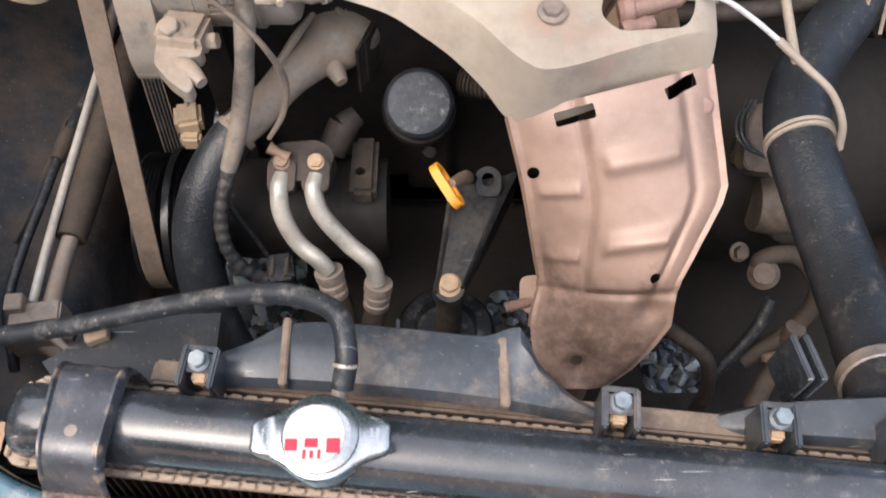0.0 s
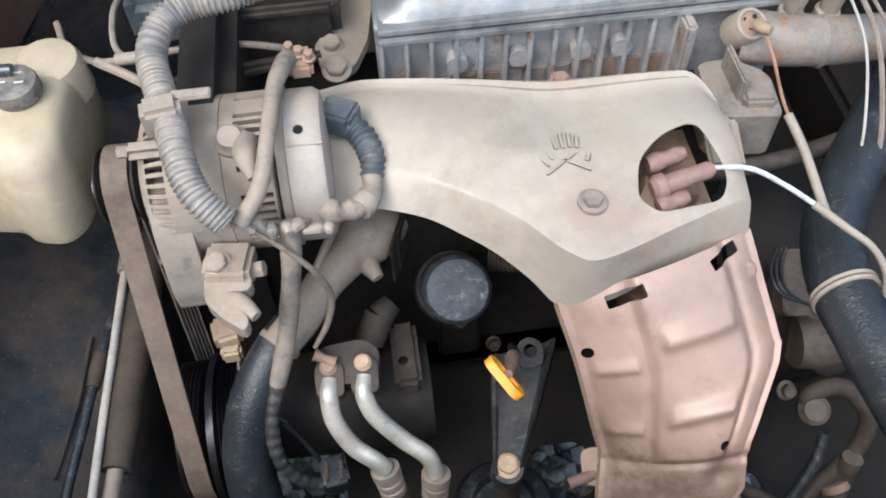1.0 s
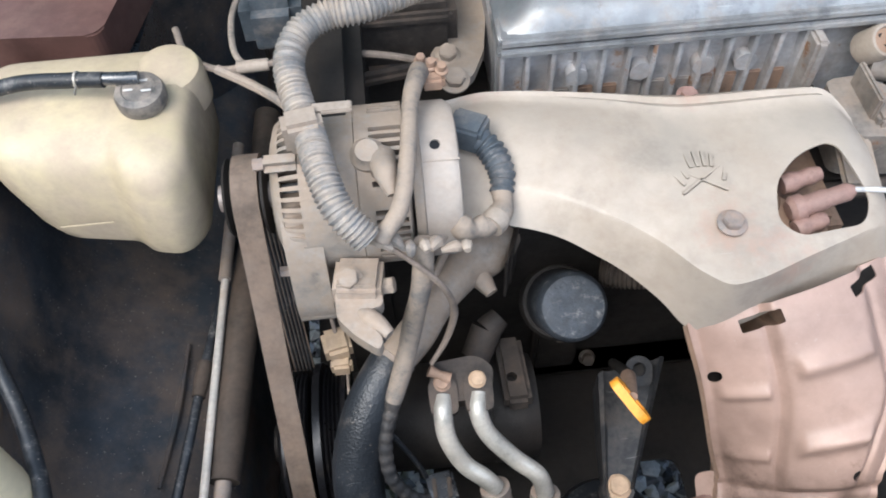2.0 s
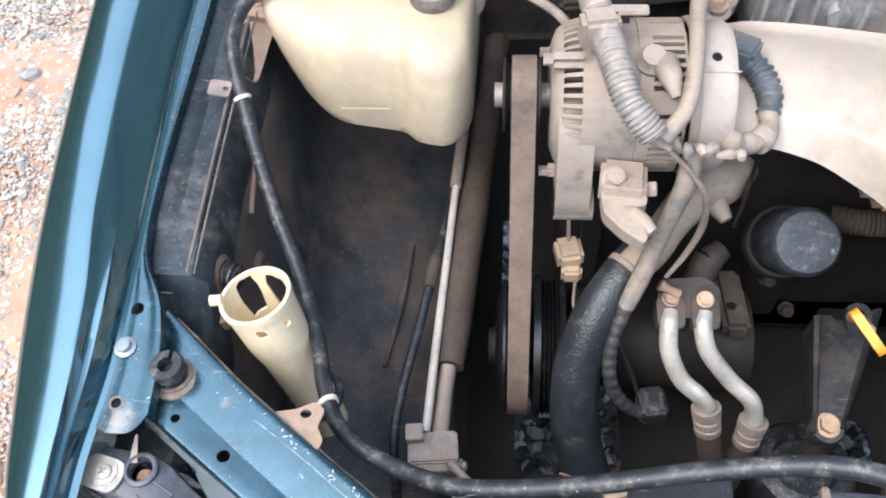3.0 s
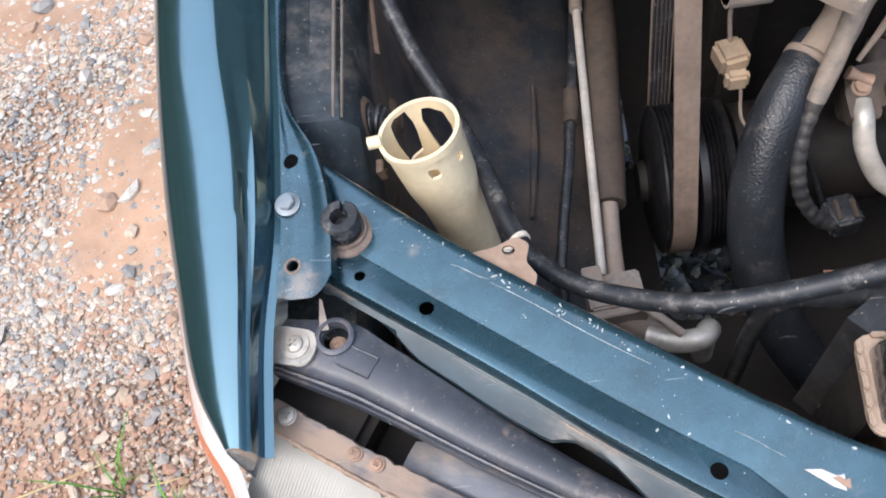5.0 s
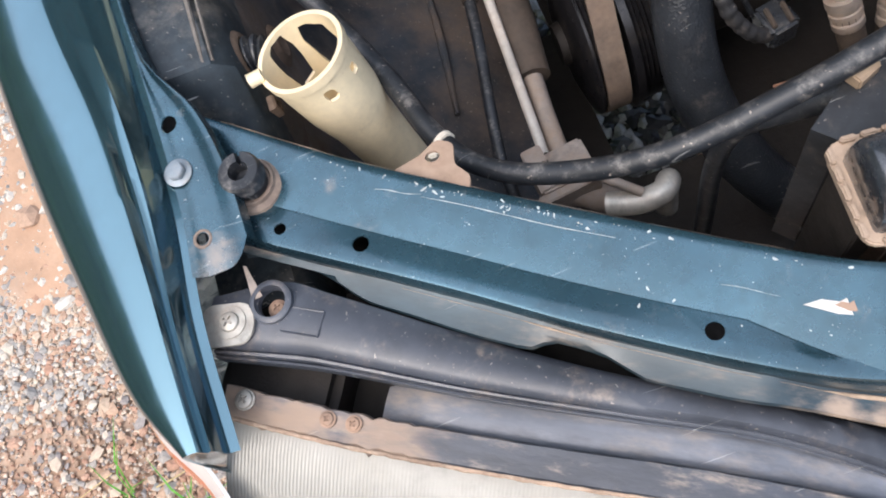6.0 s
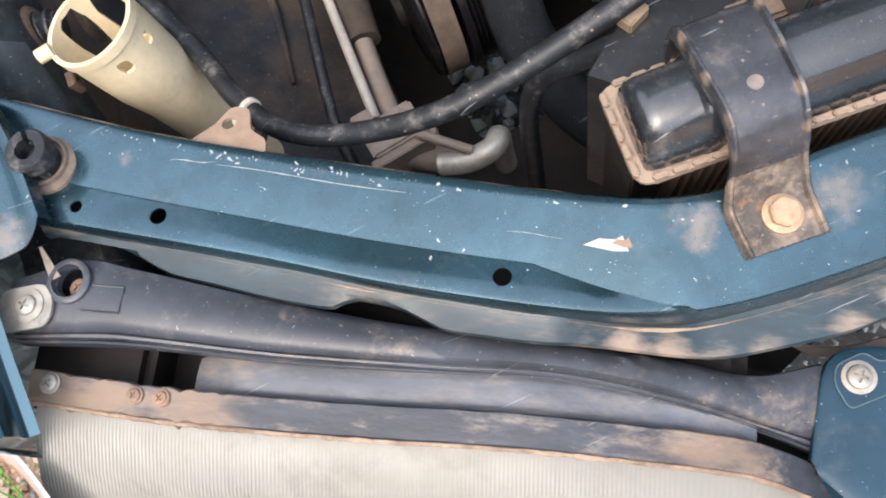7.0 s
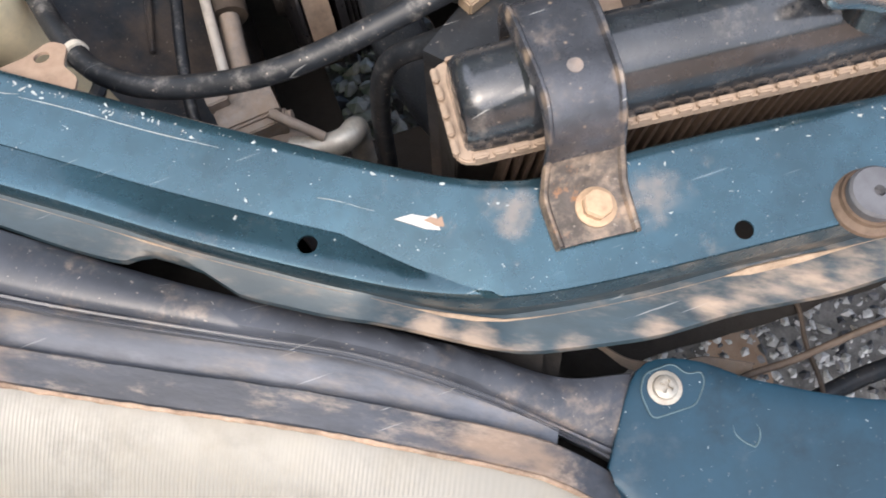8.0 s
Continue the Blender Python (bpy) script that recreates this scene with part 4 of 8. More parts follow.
def lamp_trim():
    root = thing("headlamp_trim", (-0.4, 0.12, 0.75), "grey plastic sealing strip between lamp and cross bar", "trim strip")
    grid = []
    for i in range(81):
        s = i / 80
        a = Vector((along([(p, q) for p, q, _ in T_UP], s), along([(p, q) for p, _, q in T_UP], s), 0))
        b = Vector((along([(p, q) for p, q, _ in T_LOW], s), along([(p, q) for p, _, q in T_LOW], s), 0))
        z = along([(0, 0.833), (0.2, 0.832), (0.5, 0.818), (0.75, 0.802), (0.9, 0.782), (1.0, 0.766)], s)
        crimp = 0.003 * math.sin(s * 150) * math.exp(-((s - 0.78) / 0.09) ** 2)
        row = [(-0.02, -0.012), (0.0, -0.002), (0.02, 0.0), (0.2, 0.0035 + crimp), (0.45, 0.005), (0.7, 0.004), (0.83, 0.001), (0.86, -0.0015), (0.89, 0.0005), (0.925, 0.0), (0.945, -0.003), (0.965, -0.001), (0.99, -0.002), (1.0, -0.006), (0.995, -0.012)]
        grid.append([tuple(a.lerp(b, k) + Vector((0, 0, z + h))) for k, h in row])
    eye = drill((-0.557, 0.224, 0.83), (0, 0, 1), 0.0085)
    part("strip", cut(sheet(grid, 0.002), eye), grey_plastic, root)
    part("eyelet", cut(lathe([(0.0125, 0), (0.0125, 0.008), (0.011, 0.009), (0.0092, 0.009), (0.0086, 0.001)], (-0.557, 0.224, 0.832), (0, 0, 1)), drill((-0.557, 0.224, 0.83), (0, 0, 1), 0.0085)), grey_plastic, root)
    frame_ = [Vector((-0.543 + 0.86 * a + 0.5 * b, 0.207 - 0.5 * a + 0.86 * b, 0.8374)) for a, b in ((-0.011, -0.007), (0.011, -0.007), (0.011, 0.007), (-0.009, 0.007))]
    for p, q in zip(frame_, frame_[1:]):
        part("raised_line", tube([p, q], 0.0006, 5), grey_plastic, root)
    tab = prism(round_poly([(-0.016, -0.012), (0.012, -0.012), (0.016, 0.0), (0.012, 0.012), (-0.016, 0.012)], 0.007), 0.0022, axes((-0.583, 0.220, 0.8385), (0, 0, 1), (0.9, -0.25, 0)), 0.0006)
    part("end_tab", tab, zinc, root, "dull zinc end tab")
    screw(root, (-0.5815, 0.2205, 0.8407), (0, 0, 1), 0.0058, zinc, None, 1.6)
    part("bent_tab", prism([(-0.003, -0.010), (0.003, -0.010), (0.0008, 0.010), (-0.0008, 0.011)], 0.0012, axes((-0.5645, 0.2385, 0.840), (0.1, -0.1, 1), (1, 0.1, 0))), alloy_brown, root, "thin dusty bent tab")
    screw(root, (-0.557, 0.2225, 0.829), (0.1, 0, 1), 0.0042, rusty, None, 1.3)
    return root


L_TOP = [(0.0, -0.606, 0.179), (0.22, -0.538, 0.136), (0.48, -0.456, 0.090), (0.72, -0.38, 0.050), (0.93, -0.311, 0.011), (1.0, -0.276, -0.010), (1.05, -0.255, -0.028), (1.1, -0.238, -0.048)]


def headlamp():
    root = thing("headlamp", (-0.46, 0.02, 0.62), "rectangular headlamp with a hazy ribbed glass lens", "headlamp")

    def line(s):
        return Vector((along([(p, q) for p, q, _ in L_TOP], s), along([(p, q) for p, _, q in L_TOP], s), along([(0, 0.822), (0.72, 0.815), (0.93, 0.801), (1, 0.788), (1.05, 0.772), (1.1, 0.752)], s)))
    rear = Vector((0.47, 0.88, 0)).normalized()
    # reflector housing beads behind the glass
    grid = []
    for i in range(13, 56):
        p = line(1.1 * i / 60)
        row = [(0.049, -0.026), (0.0475, -0.010), (0.046, -0.006), (0.034, -0.0035), (0.022, -0.003), (0.0185, -0.0045), (0.0175, -0.009)]
        fade = min(1, max(0, (i - 12) / 5))
        grid.append([tuple(p + rear * d * (0.75 + 0.25 * fade) + Vector((0, 0, h - 0.006 - 0.008 * (1 - fade)))) for d, h in row])
    part("housing", sheet(grid, 0.002), housing_mat, root, "dusty dark lamp housing")
    grid = []
    for i in range(121):
        p = line(1.1 * i / 120)
        j = 0.0005 * noise.noise(Vector((i * 0.21, 0, 0))) + (0.0034 * noise.noise(Vector((i * 0.9, 4, 0))) if 6 < i < 34 else 0.0)
        row = [(0.0178 + j, -0.005), (0.0172 + j, 0.0008), (0.0165 + j, 0.0014), (0.008, 0.0008), (0.0012 + j, 0.0002), (0.0 + j, -0.001), (-0.001 + j * 2, -0.004)]
        grid.append([tuple(p + rear * d + Vector((0, 0, h))) for d, h in row])
    part("top_flange", sheet(grid, 0.0025), flange_mat, root, "rust-stained dark top flange")
    crust = [line(1.08 * k / 90) - rear * (0.0006 + 0.0007 * noise.noise(Vector((k * 0.8, 4, 0)))) + Vector((0, 0, -0.0012)) for k in range(91)]
    part("flange_edge", tube(crust, [0.0011 + 0.0009 * abs(noise.noise(Vector((k * 1.3, 0, 0)))) for k in range(91)], 6, 1), crust_mat, root, "flaking tan rust along the flange edge")
    grid = []
    prof = [(0.003, -0.004), (-0.004, -0.005), (-0.014, -0.008), (-0.03, -0.015), (-0.048, -0.027), (-0.065, -0.044), (-0.08, -0.067), (-0.09, -0.095), (-0.095, -0.13), (-0.096, -0.17)]
    n = 185 * 4
    for i in range(n + 1):
        p = line(0.01 + 1.08 * i / n)
        rib = (0, 0.00014, 0.0002, 0.00014)[i % 4]
        grid.append([tuple(p + rear * (d - rib * min(1, max(0, -d * 90))) + Vector((0, 0, h + rib * min(1, max(0, -d * 90))))) for d, h in prof])
    part("lens", sheet(grid, 0.003), lens_mat, root, "hazy white ribbed lens")
    # near-black boxes added behind the lamp as the shade under the trim
    part("lamp_body", box((0.36, 0.10, 0.16), Matrix.Translation((-0.41, 0.115, 0.692)) @ Matrix.Rotation(radians(-30), 4, "Z"), 0.01), shaded_iron, root, "lamp body, blackened to fill the shaded gap under the trim")
    part("body_end", box((0.075, 0.075, 0.10), Matrix.Translation((-0.572, 0.200, 0.752)) @ Matrix.Rotation(radians(-30), 4, "Z"), 0.006), shaded_iron, root)
    part("side_bracket", box((0.11, 0.09, 0.10), Matrix.Translation((-0.235, -0.015, 0.69)) @ Matrix.Rotation(radians(-35), 4, "Z"), 0.008), shaded_iron, root)
    screw(root, (-0.590, 0.1815, 0.8235), (0, 0, 1), 0.0052, zinc, None, 1.15)
    for x, y in ((-0.548, 0.155), (-0.535, 0.1475)):
        screw(root, (x, y, 0.8225), (0, 0, 1), 0.0036, rusty, None, 1.3)
    return root


crust_mat = material("flaking_rust", (0.34, 0.24, 0.17), 0.8, 0, 0.4, 40, (0.55, 0.43, 0.32), 0.05, 0, 60, 0.12, 0.6)
housing_mat = material("dusty_lamp_housing", (0.17, 0.18, 0.205), 0.36, 0.2, 0.25, 30, (0.40, 0.325, 0.255), 0.0, 0.0, 40, 0.16, 0.12, scratch=0.4, turn=-30, stretch=(3, 1, 1))
flange_mat = material("rusted_dark_flange", (0.06, 0.065, 0.078), 0.34, 0.2, 0.35, 26, (0.40, 0.32, 0.25), 0.0, 0, 70, 0.12, 0.2, stain=(0.33, 0.235, 0.165), stain_amount=0.7, stains=((-0.60, 0.175, 0.822, 0.05), (-0.565, 0.158, 0.822, 0.035), (-0.525, 0.137, 0.822, 0.03), (-0.29, 0.005, 0.80, 0.035)), rust=(0.20, 0.13, 0.09), rust_level=0.0, rust_scale=50, scratch=0.5, turn=-30, stretch=(3, 1, 1))


def corner_lamp():
    root = thing("corner_lamp", (-0.63, 0.15, 0.68), "white corner lamp with an orange band below the fender tip", "lamp")
    for name, lo, hi, mat_, lab in (("lens", 0.0, 0.30, corner_white, "clear white lens"), ("band", 0.30, 0.58, corner_orange, "orange reflector band"), ("lower_lens", 0.58, 1.0, corner_white, "clear white lower lens")):
        grid = []
        for i in range(31):
            s = i / 30
            y = 0.30 - 0.24 * s
            top = Vector((along([(0.06, -0.600), (0.1, -0.606), (0.15, -0.620), (0.19, -0.645), (0.26, -0.667), (0.33, -0.684)], y), y, along([(0.06, 0.80), (0.15, 0.820), (0.3, 0.806)], y)))
            d = Vector((-0.34, -0.10, -1))
            grid.append([tuple(top + d * 0.075 * (lo + (hi - lo) * k / 5) + Vector((-0.006 * math.sin(3.14 * (lo + (hi - lo) * k / 5)), 0, 0))) for k in range(6)])
        part(name, sheet(grid, 0.002), mat_, root, lab)
    return root


teal_plastic = material("teal_bumper_plastic", (0.008, 0.042, 0.074), 0.46, 0.1, 0.25, 9, (0.13, 0.135, 0.14), -0.10, 0, 13, 0.14, 0.05, coat=0.0, grime=0.5, scratch=0.5, speck=0.12, chips=(0.4, 0.46, 0.48), chip_scale=120, chip_level=0.1)


def grille_panel():
    root = thing("grille_panel", (0.0, -0.06, 0.70), "dark teal upper grille panel held by a screw", "body panel")
    back = [(-0.243, -0.015), (-0.214, 0.022), (-0.199, 0.0275), (-0.177, 0.0185), (-0.156, 0.001), (-0.097, -0.032), (0.0, -0.060), (0.2, -0.1), (0.42, -0.13)]
    grid = []
    for i in range(71):
        x = -0.243 + 0.66 * (i / 70) ** 1.3
        y = along(back, x)
        f = along([(-0.243, -0.022), (-0.225, -0.07), (-0.15, -0.094), (0.0, -0.118), (0.42, -0.165)], x)
        z = 0.773
        row = [(y, z - 0.006), (y - 0.0005, z - 0.001), (y - 0.003, z)] + [(y - 0.003 + (f - y) * k, z - 0.004 * k * k) for k in (0.15, 0.3, 0.5, 0.7, 0.85)] + [(f, z - 0.008), (f - 0.006, z - 0.016), (f - 0.009, z - 0.03), (f - 0.012, z - 0.08)]
        grid.append([(x, a, b) for a, b in row])
    part("panel", sheet(grid, 0.0025), teal_plastic, root)
    pad = round_poly([(-0.014, -0.011), (0.010, -0.012), (0.019, -0.003), (0.020, 0.003), (0.012, 0.004), (0.008, 0.012), (-0.008, 0.012), (-0.014, 0.004)], 0.004)
    part("screw_pad", prism(pad, 0.0016, axes((-0.199, 0.010, 0.7725), (0, 0, 1)), 0.0004), teal_plastic, root)
    rim = [axes((-0.199, 0.010, 0.7741), (0, 0, 1)) @ Vector((x, y, 0)) for x, y in pad]
    part("pad_edge", tube(rim + rim[:1], 0.0004, 4, 1), edge_mat, root, "worn pale edge of the pad")
    mark = [(-0.170 + 0.006 * math.cos(a * 0.44) + 0.001 * math.sin(a * 2.1), -0.016 + 0.015 * math.sin(a * 0.44), 0.7722 - 0.0006 * math.sin(a * 0.44)) for a in range(15)]
    part("stain_outline", tube(mark, 0.0004, 4, 3), edge_mat, root, "pale dried outline of a stain")
    screw(root, (-0.2005, 0.0115, 0.774), (0, 0, 1), 0.0066, zinc, None, 1.35)
    return root


def unseen_front_bumper():
    # out of view; added to keep front light from reaching under the car
    root = thing("unseen_front_bumper", (0.05, -0.25, 0.25), "unseen dark teal bumper skin added to block light from the front", "bumper")
    grid = []
    for i in range(41):
        x = -0.66 + 1.46 * i / 40
        s = (x - 0.07) / 0.73
        y = -0.235 + 0.30 * abs(s) ** 3
        grid.append([(x, y + 0.10, 0.655), (x, y + 0.03, 0.65), (x, y + 0.006, 0.63), (x, y, 0.58), (x, y - 0.005, 0.48), (x, y, 0.38), (x, y + 0.03, 0.28), (x, y + 0.08, 0.24)])
    part("skin", sheet(grid, 0.003), teal_plastic, root)
    return root


def bumper_beam():
    root = thing("bumper_beam", (0.0, 0.0, 0.5), "dusty steel bumper beam and condenser pipe behind the grille", "bumper beam")
    grid = []
    for i in range(21):
        x = 0.14 + 0.26 * i / 20
        y = -0.030 - 0.10 * x
        grid.append([(x, y + 0.03, 0.56), (x, y + 0.028, 0.585), (x, y + 0.02, 0.592), (x, y - 0.02, 0.588), (x, y - 0.03, 0.575), (x, y - 0.035, 0.52)])
    part("beam", sheet(grid, 0.003), alloy_brown, root)
    # black plate and shelf added to draw the dark void below the lip
    part("void_plate", box((0.60, 0.004, 0.22), Matrix.Translation((0.03, 0.078, 0.66)) @ Matrix.Rotation(-0.11, 4, "Z"), 0.001), shaded_iron, root, "black plate added for the dark void below the lip")
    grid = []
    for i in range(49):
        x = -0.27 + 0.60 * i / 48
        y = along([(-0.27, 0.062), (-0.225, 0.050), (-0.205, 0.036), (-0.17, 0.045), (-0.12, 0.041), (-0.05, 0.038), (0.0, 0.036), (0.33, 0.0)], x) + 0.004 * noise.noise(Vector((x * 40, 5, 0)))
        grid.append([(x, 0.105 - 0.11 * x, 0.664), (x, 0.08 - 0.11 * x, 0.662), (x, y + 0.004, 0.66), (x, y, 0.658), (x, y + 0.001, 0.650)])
    part("void_shelf", sheet(grid, 0.002), shaded_iron, root, "black shelf added in the outline of the dark void")
    ledge = [(-0.225, 0.066, 0.70), (-0.213, 0.056, 0.72), (-0.196, 0.038, 0.72), (-0.175, 0.029, 0.72), (-0.155, 0.025, 0.72), (-0.131, 0.012, 0.72)]
    low = [(-0.222, 0.063, 0.699), (-0.212, 0.053, 0.718), (-0.198, 0.034, 0.716), (-0.172, 0.022, 0.714), (-0.150, 0.012, 0.712), (-0.135, 0.004, 0.710)]
    part("bracket", sheet(list(zip(spline(ledge, 5), spline(low, 5))), 0.0016), alloy_brown, root, "dusty tan bracket")
    part("pipe", tube([(-0.15, 0.004, 0.712), (-0.138, 0.007, 0.72), (-0.11, 0.006, 0.72), (-0.085, 0.007, 0.72), (-0.046, 0.008, 0.72), (0.02, 0.006, 0.72), (0.1, -0.004, 0.72)], 0.0022), case_brown, root)
    part("stay", tube([(-0.060, 0.055, 0.66), (-0.064, 0.036, 0.662), (-0.069, 0.017, 0.66), (-0.072, -0.007, 0.66), (-0.074, -0.03, 0.65)], 0.0016), case_brown, root)
    part("crossbar", tube([(-0.09, -0.020, 0.64), (-0.054, -0.015, 0.64), (-0.014, -0.014, 0.64), (0.10, -0.02, 0.64)], 0.0065, 14), apron_paint, root, "grey dusty bar")
    return root


lamp_trim()
headlamp()
corner_lamp()
grille_panel()
unseen_front_bumper()
bumper_beam()


# ---- radiator ----
RAD = axes((-0.262, 0.160, 0.85), (0, 0, 1), (0.9945, -0.1045, 0))


def radiator():
    root = thing("radiator", (0.06, 0.14, 0.42), "radiator with a black plastic top tank and dusty crimped rim", "radiator")
    prof = [(-0.0245, 0.0), (-0.0245, 0.012), (-0.023, 0.022), (-0.0185, 0.031), (-0.0165, 0.0345), (-0.012, 0.0372), (-0.006, 0.0392), (0.003, 0.0395), (0.009, 0.038), (0.0125, 0.0345), (0.0145, 0.0335), (0.019, 0.024), (0.0205, 0.012), (0.0205, 0.0)]
    bm = bmesh.new()
    rings(bm, [[RAD @ Vector((x, y * s, z * (0.5 + 0.5 * s))) for y, z in prof] for x, s in ((0.044, 0.9), (0.046, 0.97), (0.049, 1.0), (0.2, 1.0), (0.45, 1.0), (0.69, 1.0), (0.70, 0.9))])
    part("top_tank", bm, black_plastic, root)
    end = bmesh.new()
    rings(end, [[RAD @ Vector((x, y * s, z * h)) for y, z in prof] for x, s, h in ((0.002, 0.82, 0.55), (0.003, 0.9, 0.72), (0.006, 0.95, 0.80), (0.012, 0.97, 0.85), (0.031, 0.97, 0.88), (0.033, 1.0, 0.93), (0.038, 1.0, 0.93), (0.040, 0.97, 0.88), (0.043, 0.94, 0.85))])
    part("tank_end", end, black_plastic, root)
    part("rim", prism(round_poly([(-0.004, -0.0285), (0.71, -0.0285), (0.71, 0.0285), (-0.004, 0.0285)], 0.010), 0.0045, RAD @ Matrix.Translation((0, 0, -0.004)), 0.001), rim_mat, root, "dusty crimped metal rim")
    spots = [RAD @ Matrix.Translation((0.008 + k * 0.01, sy * 0.0270, 0.0012)) for k in range(70) for sy in (-1, 1)]
    spots += [RAD @ Matrix.Translation((-0.0028, -0.02 + k * 0.01, 0.0012)) @ Matrix.Rotation(radians(90), 4, "Z") for k in range(5)]
    pieces("crimp_tooth", box((0.0078, 0.0032, 0.0052), bevel=0.0008), rim_mat, spots, root)
    pieces("fin", box((0.0022, 0.036, 0.38), bevel=0), fin_mat, [RAD @ Matrix.Translation((0.006 + k * 0.0066, 0, -0.195)) @ Matrix.Rotation(0.12, 4, "Y") for k in range(105)], root)
    part("core", box((0.70, 0.020, 0.38), RAD @ Matrix.Translation((0.35, 0.0, -0.195)), 0), shaded_iron, root)
    part("side_plate", box((0.003, 0.036, 0.39), RAD @ Matrix.Translation((-0.001, 0.0, -0.2)), 0.001), shaded_iron, root)
    part("filler_neck", lathe([(0.019, 0.0), (0.019, 0.018), (0.0235, 0.020), (0.0235, 0.023)], (-0.068, 0.1275, 0.884), (0, 0, 1)), black_plastic, root)
    part("overflow_spout", tube([(-0.066, 0.140, 0.899), (-0.062, 0.155, 0.903), (-0.059, 0.168, 0.909)], 0.0046), alloy_brown, root)
    radiator_cap(root)
    return root


rim_mat = material("dusty_rim", (0.26, 0.2, 0.155), 0.7, 0.2, 0.3, 30, (0.54, 0.41, 0.305), 0.12, 0.05, 40, 0.25, 0.3)
fin_mat = material("fin_metal", (0.085, 0.062, 0.048), 0.7, 0.3, 0.3, 30, (0.16, 0.11, 0.08), 0.05, 0, 40, 0.2, 0.2)


def radiator_cap(owner):
    c = Vector((-0.0690, 0.1290, 0.9085))
    arc = [(0.0245 * math.cos(radians(d)), 0.0245 * math.sin(radians(d))) for d in range(56, 125, 6)]
    half = [(0.0385, -0.0070), (0.0385, 0.0070), (0.0350, 0.0095), (0.0240, 0.0128)] + arc + [(-0.0240, 0.0128), (-0.0350, 0.0095)]
    pts = round_poly(half + [(-x, -y) for x, y in half], 0.006, 3)
    bm = bmesh.new()
    rings(bm, [[c + Vector((x * s, y * s, z)) for x, y in pts] for s, z in ((0.96, -0.004), (1.0, 0.0), (1.0, 0.004), (0.97, 0.0065), (0.93, 0.0072))])
    root = part("cap", bm, chrome, owner, "chrome two-eared cap with a worn red and white label")
    part("dome", lathe([(0.0212, 0.0072), (0.0205, 0.0085), (0.017, 0.0098), (0.0165, 0.0098), (0.0001, 0.0102)], c, (0, 0, 1), 40), chrome, root)
    part("label", lathe([(0.0166, 0.0100), (0.0164, 0.0106), (0.0001, 0.0109)], c + Vector((-0.003, 0, 0)), (0, 0, 1), 40), label_white, root, "worn white round label")
    for x, y, w, h in ((-0.0118, -0.0060, 0.0065, 0.0066), (-0.0010, -0.0050, 0.0070, 0.0050), (0.0108, -0.0064, 0.0072, 0.0080), (-0.0006, -0.0112, 0.0018, 0.0042), (-0.0045, -0.0112, 0.0016, 0.0050), (0.0034, -0.0112, 0.0016, 0.0050)):
        part("label_mark", box((w, h, 0.0006), Matrix.Translation(c + Vector((x - 0.003, y, 0.0110))), 0.0002), label_red, root, "plain red mark")
    for s in (-1, 1):
        for k in (-1, 1):
            part("ear_groove", box((0.0012, 0.009, 0.0008), Matrix.Translation(c + Vector((s * 0.0295 + k * 0.0016, 0, 0.0072))), 0.0003), chrome, root)
    return root


def radiator_bracket():
    root = thing("radiator_bracket", (-0.218, 0.085, 0.842), "black steel strap with a rusty foot bolted to cross bar", "bracket")
    line = spline([(0, 0.184, 0.855), (0, 0.183, 0.882), (0, 0.174, 0.8945), (0, 0.150, 0.8965), (0, 0.128, 0.8945), (0, 0.116, 0.882), (0, 0.110, 0.866), (0, 0.104, 0.857), (0, 0.097, 0.8510), (0, 0.0765, 0.8475)], 6)
    grid = []
    for i, p in enumerate(line):
        s = i / (len(line) - 1)
        cx = -0.2065 - 0.0135 * s
        w = 0.019 + 0.0012 * math.sin(s * 9)
        grid.append([(cx + k * w, p.y + 0.105 * -k * w, p.z + h) for k, h in ((-1.05, -0.007), (-1.03, -0.001), (-0.97, 0.0018), (-0.90, 0.0016), (-0.84, -0.0008), (-0.3, 0), (0.3, 0), (0.80, -0.0008), (0.86, 0.0016), (0.95, 0.0018), (1.02, -0.001), (1.06, -0.007))])
    part("strap", sheet(grid[:37], 0.002), strap_mat, root)
    part("foot", sheet(grid[36:], 0.002), foot_rust, root, "rust-stained dusty foot")
    bolt(root, (-0.2165, 0.0905, 0.8500), (0, -0.13, 1), 0.0074, 0.007, rust_bolt, 1.3)
    part("spot_weld", lathe([(0.004, 0), (0.0036, 0.0008), (0.0001, 0.001)], (-0.2125, 0.1385, 0.8957), (0, 0, 1)), steel_dull, root)
    return root


foot_rust = material("rusty_strap_foot", (0.10, 0.085, 0.075), 0.6, 0.2, 0.3, 40, (0.46, 0.345, 0.25), 0.05, 0, 60, 0.14, 0.35, rust=(0.36, 0.18, 0.09), rust_level=0.06, rust_scale=70, scratch=0.4, speck=0.4)
strap_mat = material("worn_black_strap", (0.062, 0.066, 0.078), 0.28, 0.15, 0.4, 26, (0.42, 0.33, 0.255), -0.045, 0.0, 48, 0.16, 0.15, coat=0.3, scratch=0.8, speck=0.3, stain=(0.42, 0.32, 0.235), stain_amount=0.75,
                     stains=tuple((-0.2075 - 0.0135 * s + k * 0.019, y, z, q) for s, y, z in ((0.2, 0.172, 0.895), (0.35, 0.150, 0.8965), (0.5, 0.128, 0.8945), (0.6, 0.116, 0.882), (0.75, 0.108, 0.862)) for k, q in ((-1, 0.0042), (1, 0.0036), (0, 0.0052 if z < 0.87 else 0.0008))))
rust_bolt = material("pale_rusty_bolt", (0.48, 0.34, 0.22), 0.55, 0.3, 0.2, 60, (0.55, 0.38, 0.24), 0.05, 0, 60, 0.3, 0.3)
radiator()
